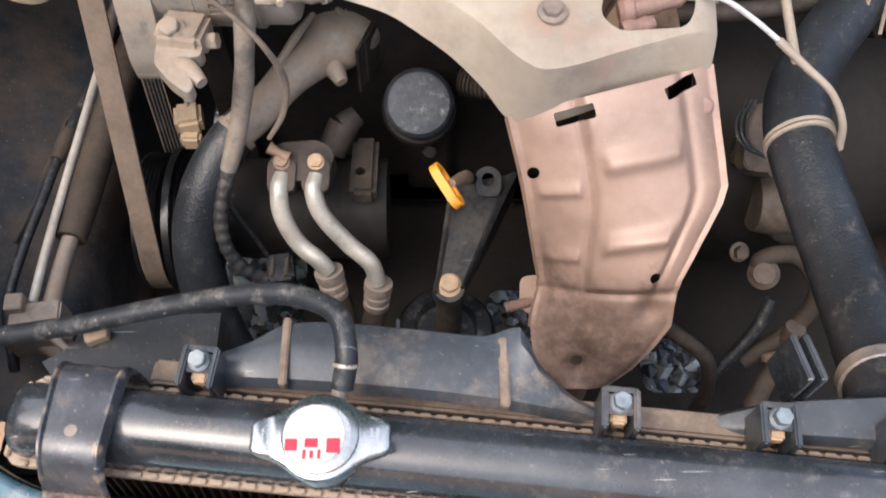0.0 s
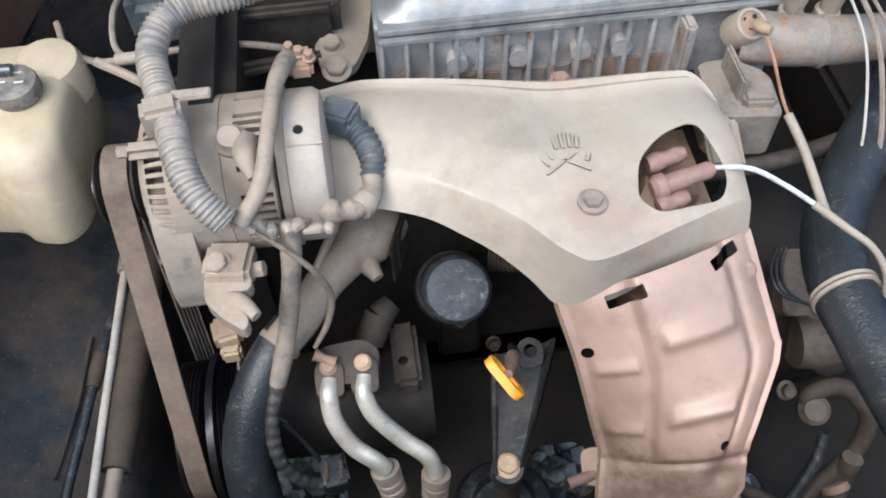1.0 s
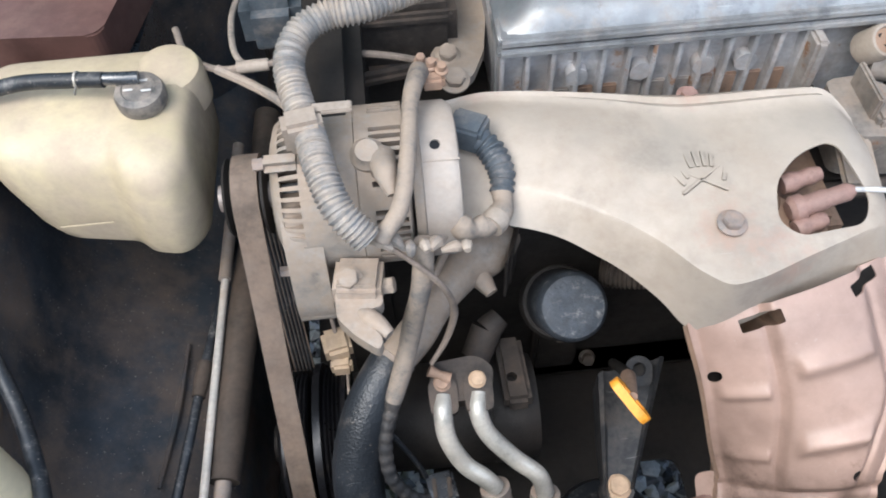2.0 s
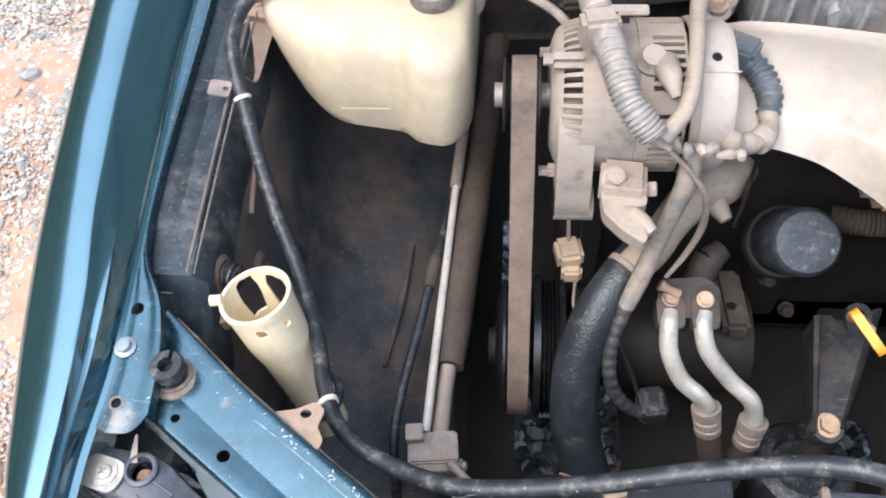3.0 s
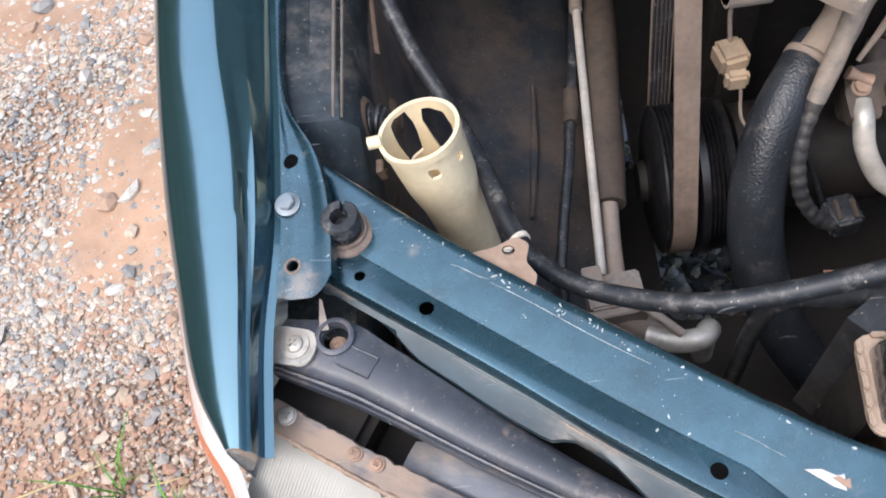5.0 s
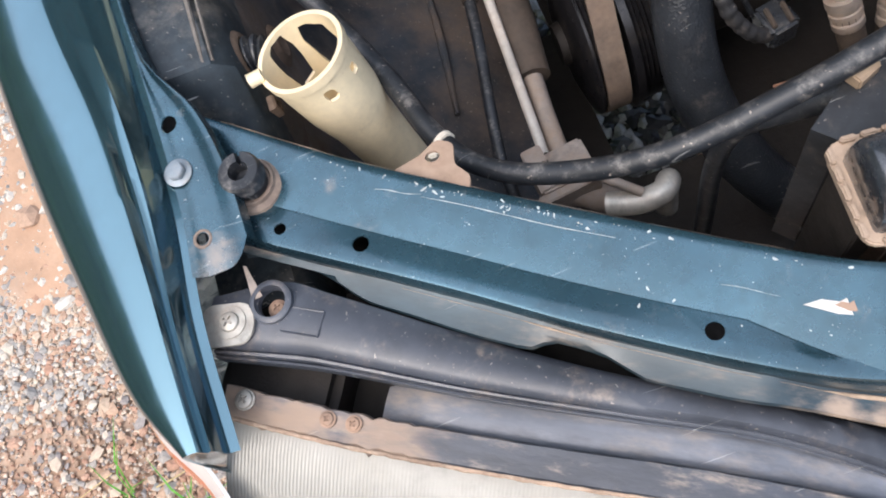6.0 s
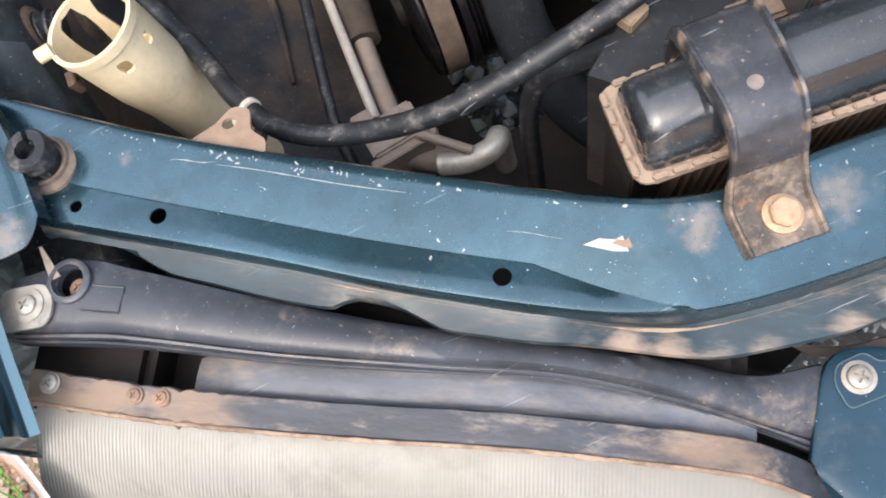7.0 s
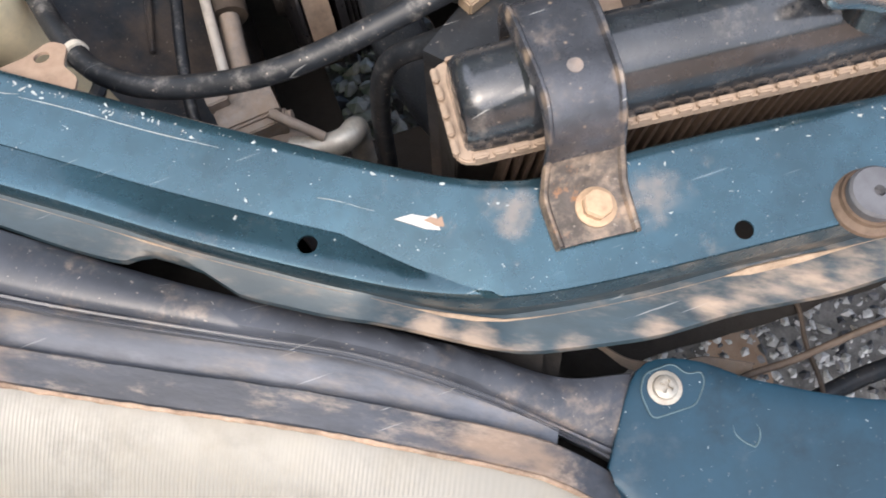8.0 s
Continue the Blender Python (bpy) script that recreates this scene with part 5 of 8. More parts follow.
radiator_bracket()


shroud_mat = material("dusty_shroud", (0.055, 0.064, 0.078), 0.34, 0, 0.3, 18, (0.30, 0.245, 0.20), 0.02, 0.0, 16, 0.12, 0.15, coat=0.2, scratch=0.6, speck=0.25)


def fan_shroud():
    root = thing("fan_shroud", (0.05, 0.22, 0.45), "dusty black plastic fan shroud clipped behind the radiator", "fan shroud")
    # rim strip along the radiator
    part("rim_strip", box((0.62, 0.016, 0.010), RAD @ Matrix.Translation((0.38, 0.040, -0.004)), 0.002), seat_mat, root, "dust-covered rim strip")
    # left fan housing: an arched panel
    grid = []
    for i in range(49):
        x = -0.155 + 0.255 * i / 48
        s = i / 48
        yb = 0.181 - 0.105 * (x + 0.19) + 0.004
        depth = along([(0, 0.014), (0.12, 0.026), (0.22, 0.040), (0.5, 0.042), (0.7, 0.043), (0.79, 0.050), (0.84, 0.030), (0.92, 0.014), (1.0, 0.008)], s)
        z = along([(0, 0.862), (0.25, 0.872), (0.5, 0.876), (0.75, 0.872), (0.9, 0.862), (1, 0.852)], s)
        lift = 0.008 * math.exp(-((s - 0.80) / 0.03) ** 2)
        grid.append([(x, yb, z - 0.010), (x, yb + 0.004, z - 0.002), (x, yb + depth * 0.35, z), (x, yb + depth * 0.75, z + 0.002 + lift), (x, yb + depth, z + lift), (x, yb + depth + 0.003, z - 0.006), (x, yb + depth + 0.004, z - 0.06), (x, yb + depth - 0.01, z - 0.16), (x, yb + depth - 0.012, 0.47)])
    part("fan_housing", sheet(grid, 0.0025), shroud_mat, root)
    # right fan housing
    grid = []
    for i in range(31):
        x = 0.145 + 0.20 * i / 30
        s = i / 30
        yb = 0.181 - 0.105 * (x + 0.19) + 0.004
        depth = along([(0, 0.006), (0.3, 0.022), (0.6, 0.030), (1.0, 0.042)], s)
        z = along([(0, 0.845), (0.4, 0.862), (1, 0.868)], s)
        grid.append([(x, yb, z - 0.010), (x, yb + 0.004, z - 0.002), (x, yb + depth * 0.5, z), (x, yb + depth, z), (x, yb + depth + 0.003, z - 0.006), (x, yb + depth + 0.003, z - 0.12), (x, yb + depth, 0.47)])
    part("fan_housing", sheet(grid, 0.0025), shroud_mat, root)
    for x, y, w in ((-0.100, 0.196, 0.005), (0.036, 0.182, 0.006), (-0.030, 0.196, 0.002)):
        part("stiffener", box((w, 0.045, 0.010), Matrix.Translation((x, y, 0.870)), 0.001), seat_mat if w > 0.004 else shroud_mat, root)
    part("upright", box((0.004, 0.03, 0.045), Matrix.Translation((0.212, 0.182, 0.875)) @ Matrix.Rotation(0.2, 4, "Z"), 0.001), black_plastic, root)
    part("upright", box((0.004, 0.03, 0.045), Matrix.Translation((0.220, 0.182, 0.875)) @ Matrix.Rotation(0.2, 4, "Z"), 0.001), black_plastic, root)
    for x, y in ((-0.150, 0.182), (0.1035, 0.155), (0.1965, 0.145), (0.272, 0.137)):
        clip_m = Matrix.Translation((x, y, 0.862)) @ Matrix.Rotation(-0.105, 4, "Z")
        bm = bmesh.new()
        for sx in (-1, 1):
            box((0.0040, 0.026, 0.034), clip_m @ Matrix.Translation((sx * 0.0095, 0, 0.006)), 0.0012, bm)
        box((0.019, 0.005, 0.03), clip_m @ Matrix.Translation((0, 0.0115, 0.006)), 0.001, bm)
        box((0.019, 0.014, 0.003), clip_m @ Matrix.Translation((0, 0.004, 0.0185)), 0.001, bm)
        clip_ = part("clip", bm, shroud_mat, root)
        bolt(clip_, clip_m @ Vector((0, 0.004, 0.020)), (0, -0.15, 1), 0.0054, 0.009, bolt_grey, 1.25)
        part("nut", box((0.010, 0.008, 0.008), clip_m @ Matrix.Translation((0, -0.003, 0.010)), 0.0015), rust_bolt, clip_)
        part("shank", tube([clip_m @ Vector((0, -0.003, 0.008)), clip_m @ Vector((0, -0.003, -0.008))], 0.0028, 10), rusty, clip_)
    return root


fan_shroud()

# ---- engine bay, tank side ----
def overflow_hose():
    root = thing("overflow_hose", (-0.3, 0.25, 0.80), "black rubber overflow hose from radiator cap to coolant tank", "hose")
    path = [(-0.0595, 0.160, 0.905), (-0.057, 0.178, 0.918), (-0.066, 0.202, 0.920), (-0.105, 0.219, 0.908), (-0.17, 0.222, 0.885), (-0.25, 0.218, 0.86), (-0.33, 0.222, 0.835), (-0.39, 0.247, 0.812), (-0.425, 0.274, 0.803),
            (-0.444, 0.310, 0.797), (-0.458, 0.36, 0.795), (-0.482, 0.42, 0.800), (-0.512, 0.48, 0.822), (-0.538, 0.55, 0.876), (-0.550, 0.60, 0.903), (-0.532, 0.642, 0.918), (-0.48, 0.657, 0.926), (-0.43, 0.652, 0.930), (-0.40, 0.648, 0.931)]
    part("hose", tube(path, 0.0066, 14, 10), rubber, root)
    part("tie", lathe([(0.0074, -0.0022), (0.0082, -0.0018), (0.0082, 0.0018), (0.0074, 0.0022)], (-0.4395, 0.298, 0.7985), (-0.45, 0.85, -0.1), 20), tie_mat, root, "pale cable tie")
    part("tie_knot", box((0.006, 0.007, 0.006), Matrix.Translation((-0.4475, 0.291, 0.803)), 0.001), tie_mat, root)
    part("tie", lathe([(0.0074, -0.0018), (0.008, -0.0014), (0.008, 0.0014), (0.0074, 0.0018)], (-0.538, 0.55, 0.876), (-0.4, 0.8, 0.6), 20), tie_mat, root, "white cable tie")
    part("clamp", lathe([(0.0068, -0.0012), (0.0076, -0.001), (0.0076, 0.001), (0.0068, 0.0012)], (-0.0575, 0.171, 0.913), (0.1, 0.85, 0.5), 20), zinc, root, "thin spring clamp")
    part("clamp", lathe([(0.0068, -0.0012), (0.0076, -0.001), (0.0076, 0.001), (0.0068, 0.0012)], (-0.422, 0.651, 0.9305), (1, -0.1, 0), 20), zinc, root, "thin spring clamp")
    part("clamp_ear", box((0.001, 0.010, 0.003), Matrix.Translation((-0.422, 0.640, 0.930)), 0.0003), zinc, root)
    return root


tie_mat = material("cable_tie", (0.72, 0.66, 0.55), 0.5, 0, 0.1, 40, DUST, 0.0, 0, 40, 0.2, 0.05)


def hose_clip():
    root = thing("hose_clip", (-0.556, 0.555, 0.885), "small grey steel tab on the fender rail", "clip")
    part("tab", cut(prism(round_poly([(-0.010, -0.009), (0.009, -0.009), (0.009, 0.009), (-0.010, 0.009)], 0.003), 0.0014, axes((-0.556, 0.552, 0.8855), (0.2, 0, 1)), 0.0003), drill((-0.551, 0.552, 0.886), (0.2, 0, 1), 0.0028)), steel_dull, root)
    return root


def reservoir():
    root = thing("coolant_tank", (-0.45, 0.62, 0.79), "yellowed plastic coolant tank with dusty top", "coolant tank")
    # outlines from the bottom up
    low = [(-0.488, 0.602), (-0.465, 0.586), (-0.40, 0.572), (-0.387, 0.558), (-0.355, 0.551), (-0.336, 0.575), (-0.334, 0.715), (-0.49, 0.715), (-0.515, 0.64)]
    levels = [(0.800, 0.90, 0.004), (0.804, 0.95, 0.002), (0.815, 0.985, 0.002), (0.85, 1.0, 0.004), (0.885, 0.99, 0.008), (0.897, 0.97, 0.013), (0.904, 0.93, 0.020), (0.908, 0.85, 0.028), (0.910, 0.6, 0.034)]
    c = Vector((-0.43, 0.635))
    loops = []
    for z, s, back in levels:
        k = (z - 0.80) / 0.11
        pts = []
        for x, y in low:
            q = Vector((x, y))
            if x < -0.42:
                q.x -= 0.028 * k
            if y < 0.60:
                q.y += 0.0 if x > -0.41 else -0.002
            q = c + (q - c) * s
            pts.append((q.x, q.y + (back if y < 0.62 else 0)))
        loops.append([Vector((x, y, z)) for x, y in round_poly(pts, 0.020, 4)])
    part("body", rings(bmesh.new(), loops), yellow_plastic, root)
    part("neck", lathe([(0.030, -0.03), (0.030, 0.0), (0.027, 0.008), (0.018, 0.012)], (-0.358, 0.682, 0.900), (0, -0.1, 1)), yellow_plastic, root)
    cap = part("cap", lathe([(0.0205, 0.0), (0.021, 0.004), (0.021, 0.010), (0.0195, 0.0135), (0.014, 0.0155), (0.013, 0.0140), (0.0001, 0.0140)], (-0.373, 0.640, 0.912), (0, -0.1, 1), 32), cap_mat, root, "dusty black plastic cap")
    part("spout", tube([(-0.372, 0.648, 0.930), (-0.39, 0.648, 0.931), (-0.41, 0.650, 0.931)], 0.0055), black_plastic, cap)
    for x, y in ((-0.381, 0.638), (-0.366, 0.636), (-0.370, 0.648)):
        part("cap_mark", box((0.008, 0.002, 0.001), Matrix.Translation((x, y, 0.9268)), 0.0002), label_white, cap, "plain pale mark")
    part("level_mark", box((0.045, 0.001, 0.0022), Matrix.Translation((-0.435, 0.5705, 0.842)), 0.0003), yellow_plastic, root)
    return root


cap_mat = material("dusty_cap", (0.03, 0.035, 0.042), 0.5, 0, 0.3, 30, (0.42, 0.36, 0.3), 0.06, 0.05, 30, 0.2, 0.2)


def tank_bracket():
    root = thing("tank_bracket", (-0.545, 0.64, 0.86), "dusty bracket and hinge plate beside the coolant tank", "bracket")
    part("plate", prism(round_poly([(-0.016, -0.05), (0.012, -0.048), (0.020, 0.02), (0.008, 0.05), (-0.012, 0.04)], 0.006), 0.003, axes((-0.548, 0.635, 0.868), (0.3, -0.2, 1)), 0.0006), foot_mat, root)
    part("lug", prism(round_poly([(-0.014, -0.012), (0.014, -0.012), (0.014, 0.012), (-0.014, 0.012)], 0.004), 0.012, axes((-0.545, 0.665, 0.872), (0.3, -0.2, 1)), 0.001), foot_mat, root)
    bolt(root, (-0.545, 0.670, 0.886), (0.2, -0.2, 1), 0.006, 0.006, rusty)
    part("stay", tube([(-0.552, 0.60, 0.868), (-0.54, 0.56, 0.83), (-0.536, 0.48, 0.80)], 0.003, 8), rusty, root)
    return root


def washer_neck():
    root = thing("washer_filler_neck", (-0.45, 0.33, 0.66), "cream plastic washer filler neck with broken windows", "filler neck")
    top = Vector((-0.498, 0.363, 0.851))
    axis = Vector((-0.16, 0.12, 0.98)).normalized()
    base = top - axis * 0.17
    n, loops = 40, []
    s = axis.orthogonal().normalized()
    u = axis.cross(s)

    def ring(d, r):
        c = top + axis * d
        return [c + (s * math.cos(2 * math.pi * k / n) + u * math.sin(2 * math.pi * k / n)) * r for k in range(n)]
    outer = [(-0.19, 0.0185), (-0.12, 0.0205), (-0.075, 0.0225), (-0.05, 0.0262), (-0.02, 0.0275), (-0.007, 0.0278), (-0.006, 0.0292), (0.0, 0.0292)]
    inner = [(0.0, 0.0262), (-0.02, 0.0255), (-0.05, 0.0240), (-0.08, 0.019), (-0.13, 0.017), (-0.185, 0.0155)]
    bm = rings(bmesh.new(), [ring(d, r) for d, r in outer + inner])
    back = Vector((0.05, 0.98, 0)).normalized()
    rng = random.Random(5)

    def window(a0, a1, d0, d1, jag):
        """A ragged cutter through the wall between two bearings."""
        pts = []
        for k in range(14):
            t = 2 * math.pi * k / 14
            e = 1 / max(abs(math.cos(t)), abs(math.sin(t))) ** 0.8
            pts.append(((a0 + a1) / 2 + (a1 - a0) / 2 * math.cos(t) * e * (1 + rng.uniform(-jag, 0)), (d0 + d1) / 2 + (d1 - d0) / 2 * math.sin(t) * e * (1 + rng.uniform(-jag, 0))))
        loops_ = []
        for r in (0.020, 0.034):
            loops_.append([top + axis * d + Vector((math.sin(radians(a)), math.cos(radians(a)), 0)) * r for a, d in pts])
        return rings(bmesh.new(), loops_)
    cuts = [window(-62, -20, -0.052, -0.007, 0.16), window(-8, 44, -0.054, -0.009, 0.22), window(158, 176, -0.019, -0.008, 0.2), window(115, 128, -0.018, -0.009, 0.15)]
    part("neck", cut(bm, *cuts), cream, root)
    part("lid_lug", tube([top + Vector((-0.026, -0.004, -0.002)), top + Vector((-0.035, -0.005, -0.002))], 0.0045, 10), cream, root)
    part("grommet", torus(top - axis * 0.150, axis, 0.0225, 0.0055), rubber, root, "dark rubber ring round the neck")
    part("foot", cut(prism(round_poly([(-0.024, -0.008), (0.026, -0.008), (0.022, 0.001), (0.010, 0.006), (0.003, 0.020), (-0.008, 0.020), (-0.013, 0.006)], 0.003), 0.002, axes((-0.4475, 0.2625, 0.8365), (0.05, 0.25, 1), (0.77, -0.64, 0)), 0.0005), drill((-0.446, 0.2725, 0.838), (0.05, 0.25, 1), 0.0042)), foot_mat, root, "dusty fixing tab of the neck")
    return root




duct_mat = material("scuffed_duct", (0.022, 0.025, 0.030), 0.48, 0, 0.35, 18, (0.20, 0.16, 0.125), -0.03, 0.0, 22, 0.13, 0.15, scratch=0.7, speck=0.3)


def pipes_left():
    root = thing("power_steering_pipe", (-0.36, 0.5, 0.60), "thin pale steel pipe running along the inner panel", "pipe")
    part("pipe", tube([(-0.352, 0.80, 0.675), (-0.360, 0.66, 0.668), (-0.367, 0.52, 0.664), (-0.373, 0.40, 0.660), (-0.376, 0.335, 0.655)], 0.0042, 10), pale_pipe, root)
    part("sleeve", tube([(-0.352, 0.80, 0.677), (-0.360, 0.66, 0.670), (-0.3625, 0.62, 0.668)], 0.0066, 12), alloy_brown, root)
    root = thing("insulated_pipe", (-0.345, 0.5, 0.58), "foam-wrapped dusty air conditioning pipe", "pipe")
    part("foam", tube([(-0.322, 0.86, 0.66), (-0.334, 0.70, 0.655), (-0.347, 0.55, 0.652), (-0.3590, 0.408, 0.646)], [0.0165, 0.0150, 0.0172, 0.0158, 0.0176, 0.0160, 0.0168, 0.0145], 18), rubber_dusty, root)
    part("pipe", tube([(-0.3590, 0.415, 0.646), (-0.3625, 0.37, 0.645), (-0.364, 0.325, 0.643)], 0.0082, 12), alloy_brown, root)
    root = thing("black_cable", (-0.39, 0.45, 0.60), "black sheathed cable with a dusty joint", "cable")
    part("cable", tube([(-0.355, 0.70, 0.650), (-0.372, 0.57, 0.660), (-0.381, 0.51, 0.662), (-0.390, 0.45, 0.658), (-0.402, 0.39, 0.648), (-0.409, 0.34, 0.634), (-0.405, 0.29, 0.60)], 0.0050, 10), rubber, root)
    part("joint", tube([(-0.379, 0.527, 0.662), (-0.3835, 0.490, 0.662)], [0.0072, 0.0078, 0.0066], 12), rubber_dusty, root)
    root = thing("pipe_block", (-0.36, 0.31, 0.60), "dusty alloy valve block with stub fittings", "pipe fitting")
    m = Matrix.Translation((-0.368, 0.318, 0.648)) @ Matrix.Rotation(0.1, 4, "Z")
    part("block", box((0.046, 0.030, 0.030), m, 0.002), alloy_brown, root)
    part("lug", box((0.016, 0.016, 0.014), m @ Matrix.Translation((-0.016, 0.012, 0.018)), 0.001), alloy_brown, root)
    part("stub", tube([m @ Vector((0.0, -0.01, -0.01)), m @ Vector((0.03, -0.03, -0.03))], 0.012, 14), alloy_brown, root)
    part("flange", box((0.05, 0.008, 0.034), m @ Matrix.Translation((-0.002, -0.018, -0.006)), 0.001), alloy_brown, root)
    bolt(root, m @ Vector((0.024, -0.014, 0.0)), (1, -0.2, 0.2), 0.005, 0.006, alloy_brown)
    part("elbow", tube([(-0.345, 0.283, 0.640), (-0.325, 0.274, 0.645), (-0.306, 0.273, 0.648), (-0.296, 0.283, 0.640), (-0.294, 0.29, 0.615), (-0.293, 0.29, 0.57)], 0.0095, 14), alloy, root, "pale alloy elbow pipe")
    part("tie_rod", tube([(-0.352, 0.302, 0.668), (-0.32, 0.276, 0.655)], 0.004, 10), alloy_brown, root)
    root = thing("drain_hose", (-0.25, 0.25, 0.5), "short black rubber hose behind the radiator", "hose")
    part("hose", tube([(-0.20, 0.215, 0.83), (-0.243, 0.232, 0.80), (-0.270, 0.247, 0.770), (-0.279, 0.252, 0.72), (-0.281, 0.250, 0.64), (-0.280, 0.25, 0.50)], 0.0068, 12), rubber, root)
    root = thing("fan_side_box", (-0.22, 0.21, 0.70), "black plastic side of the fan shroud with a wire plug", "fan shroud")
    bm = bmesh.new()
    rings(bm, [[Vector((x, y, z)) for x, y in ((-0.262, 0.20), (-0.252, 0.188), (-0.15, 0.182), (-0.15, 0.235), (-0.215, 0.232))] for z in (0.70, 0.80, 0.842, 0.846)])
    part("housing", bm, duct_mat, root)
    part("plug", box((0.015, 0.010, 0.009), Matrix.Translation((-0.228, 0.217, 0.851)) @ Matrix.Rotation(0.4, 4, "Z"), 0.001), tan_plastic, root)
    part("lead", tube([(-0.232, 0.218, 0.852), (-0.25, 0.226, 0.848), (-0.262, 0.236, 0.832)], 0.0009, 6), copper_wire, root, "thin brown lead")


pale_pipe = material("pale_pipe", (0.55, 0.52, 0.47), 0.5, 0.3, 0.15, 30, (0.5, 0.38, 0.28), 0.0, 0, 24, 0.25, 0.2)
overflow_hose()
hose_clip()
reservoir()
tank_bracket()
washer_neck()
pipes_left()


def relay_box():
    root = thing("relay_box", (-0.49, 0.80, 0.80), "reddish brown plastic relay box behind the coolant tank", "relay box")
    m = Matrix.Translation((-0.475, 0.79, 0.865)) @ Matrix.Rotation(-0.08, 4, "Z")
    part("lid", prism(round_poly([(-0.075, -0.05), (0.055, -0.05), (0.075, 0.09), (-0.075, 0.09)], 0.014), 0.05, m @ Matrix.Translation((0, 0, -0.01)), 0.006), box_brown, root)
    part("base", box((0.13, 0.13, 0.09), m @ Matrix.Translation((0, 0.02, -0.055)), 0.006), black_plastic, root)
    return root


def strut_tower():
    root = thing("strut_tower", (-0.52, 0.98, 0.6), "dark painted strut tower and bulkhead behind the tank", "body panel", kind="structure")
    part("tower", lathe([(0.17, -0.3), (0.16, 0.0), (0.13, 0.02), (0.05, 0.03)], (-0.52, 1.08, 0.83), (0, 0, 1), 40), apron_paint, root)
    part("bulkhead", box((1.4, 0.02, 0.75), Matrix.Translation((0.08, 1.16, 0.62)), 0.004), apron_paint, root)
    return root


relay_box()
strut_tower()

# ---- engine ----
AY, AZ = 0.563, 0.868      # alternator's axis


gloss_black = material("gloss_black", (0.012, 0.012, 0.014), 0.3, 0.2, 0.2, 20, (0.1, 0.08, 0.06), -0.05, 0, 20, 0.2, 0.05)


def xring(x, r, cy=AY, cz=AZ, n=48, flat=0.0):
    return [Vector((x, cy + r * math.cos(2 * math.pi * k / n), cz + r * math.sin(2 * math.pi * k / n))) for k in range(n)]


def alternator():
    root = thing("alternator", (-0.2, AY, 0.80), "dust-covered alloy alternator with cooling slots", "alternator")
    front = [(-0.268, 0.028), (-0.268, 0.045), (-0.264, 0.056), (-0.256, 0.0625), (-0.246, 0.0655), (-0.2004, 0.0655), (-0.2, 0.0645)]
    slots = []
    for k in range(48):
        a = 2 * math.pi * (k + 0.5) / 48
        m = Matrix.Translation((-0.2515, AY, AZ)) @ Matrix.Rotation(a, 4, "X")
        slots.append(m @ Matrix.Translation((0, 0, 0.060)))
    tool = bmesh.new()
    for m in slots:
        box((0.0150, 0.0050, 0.034), m, 0.0, tool)
    bm = rings(bmesh.new(), [xring(x, r) for x, r in front])
    part("front_housing", cut(bm, tool), alloy_dusty, root)
    rear = [(-0.2, 0.0645), (-0.1994, 0.0655), (-0.162, 0.0655), (-0.160, 0.0605)]
    tool = bmesh.new()
    for k in range(54):
        if k % 9 in (7, 8):
            continue
        m = Matrix.Translation((-0.176, AY, AZ)) @ Matrix.Rotation(2 * math.pi * k / 54, 4, "X") @ Matrix.Translation((0, 0, 0.064))
        box((0.025, 0.0044, 0.030), m, 0.0, tool)
    part("rear_housing", cut(rings(bmesh.new(), [xring(x, r) for x, r in rear]), tool), alloy_dusty, root)
    # black colour stands for the shade seen through the cooling slots
    part("rotor", rings(bmesh.new(), [xring(x, 0.045) for x in (-0.262, -0.158)]), gloss_black, root, "inner windings, blackened for the shade inside the slots")
    cover = [(-0.158, 0.055), (-0.158, 0.0625), (-0.150, 0.0640), (-0.128, 0.0640), (-0.122, 0.060), (-0.120, 0.050), (-0.119, 0.02)]
    hole = drill((-0.139, AY - 0.018, AZ + 0.062), (0, -0.28, 0.96), 0.0042, 0.012)
    part("end_cover", cut(rings(bmesh.new(), [xring(x, r) for x, r in cover]), hole), cover_mat, root, "pale dusty end cover")
    # black disc paints the shade at the bottom of the hole
    part("hole_shade_disc", lathe([(0.0041, -0.001), (0.0041, 0.0), (0.0001, 0.0)], (-0.139, AY - 0.0176, AZ + 0.0600), (0, -0.28, 0.96), 16), gloss_black, root, "black disc standing for shade in the hole")
    part("cover_step", rings(bmesh.new(), [xring(x, r) for x, r in ((-0.158, 0.066), (-0.156, 0.0672), (-0.151, 0.0672), (-0.150, 0.0645))]), alloy_dusty, root)
    part("terminal_post", tube([(-0.180, AY - 0.025, AZ + 0.060), (-0.178, AY - 0.046, AZ + 0.066), (-0.174, AY - 0.062, AZ + 0.060)], [0.011, 0.009, 0.004], 14), alloy_dusty, root)
    part("post_base", lathe([(0.014, -0.006), (0.0135, 0.004), (0.010, 0.007), (0.009, 0.012)], (-0.190, AY - 0.022, AZ + 0.060), (0, -0.35, 0.94), 20), alloy_dusty, root)
    for a in (-20, 100, 220):
        m = Matrix.Translation((-0.226, AY, AZ)) @ Matrix.Rotation(radians(-a), 4, "X")
        part("case_lug", box((0.034, 0.014, 0.012), m @ Matrix.Translation((-0.030, 0, 0.066)), 0.005), alloy_dusty, root)
        part("through_bolt", tube([m @ Vector((-0.050, 0, 0.067)), m @ Vector((-0.042, 0, 0.067))], 0.005, 6), steel_dull, root)
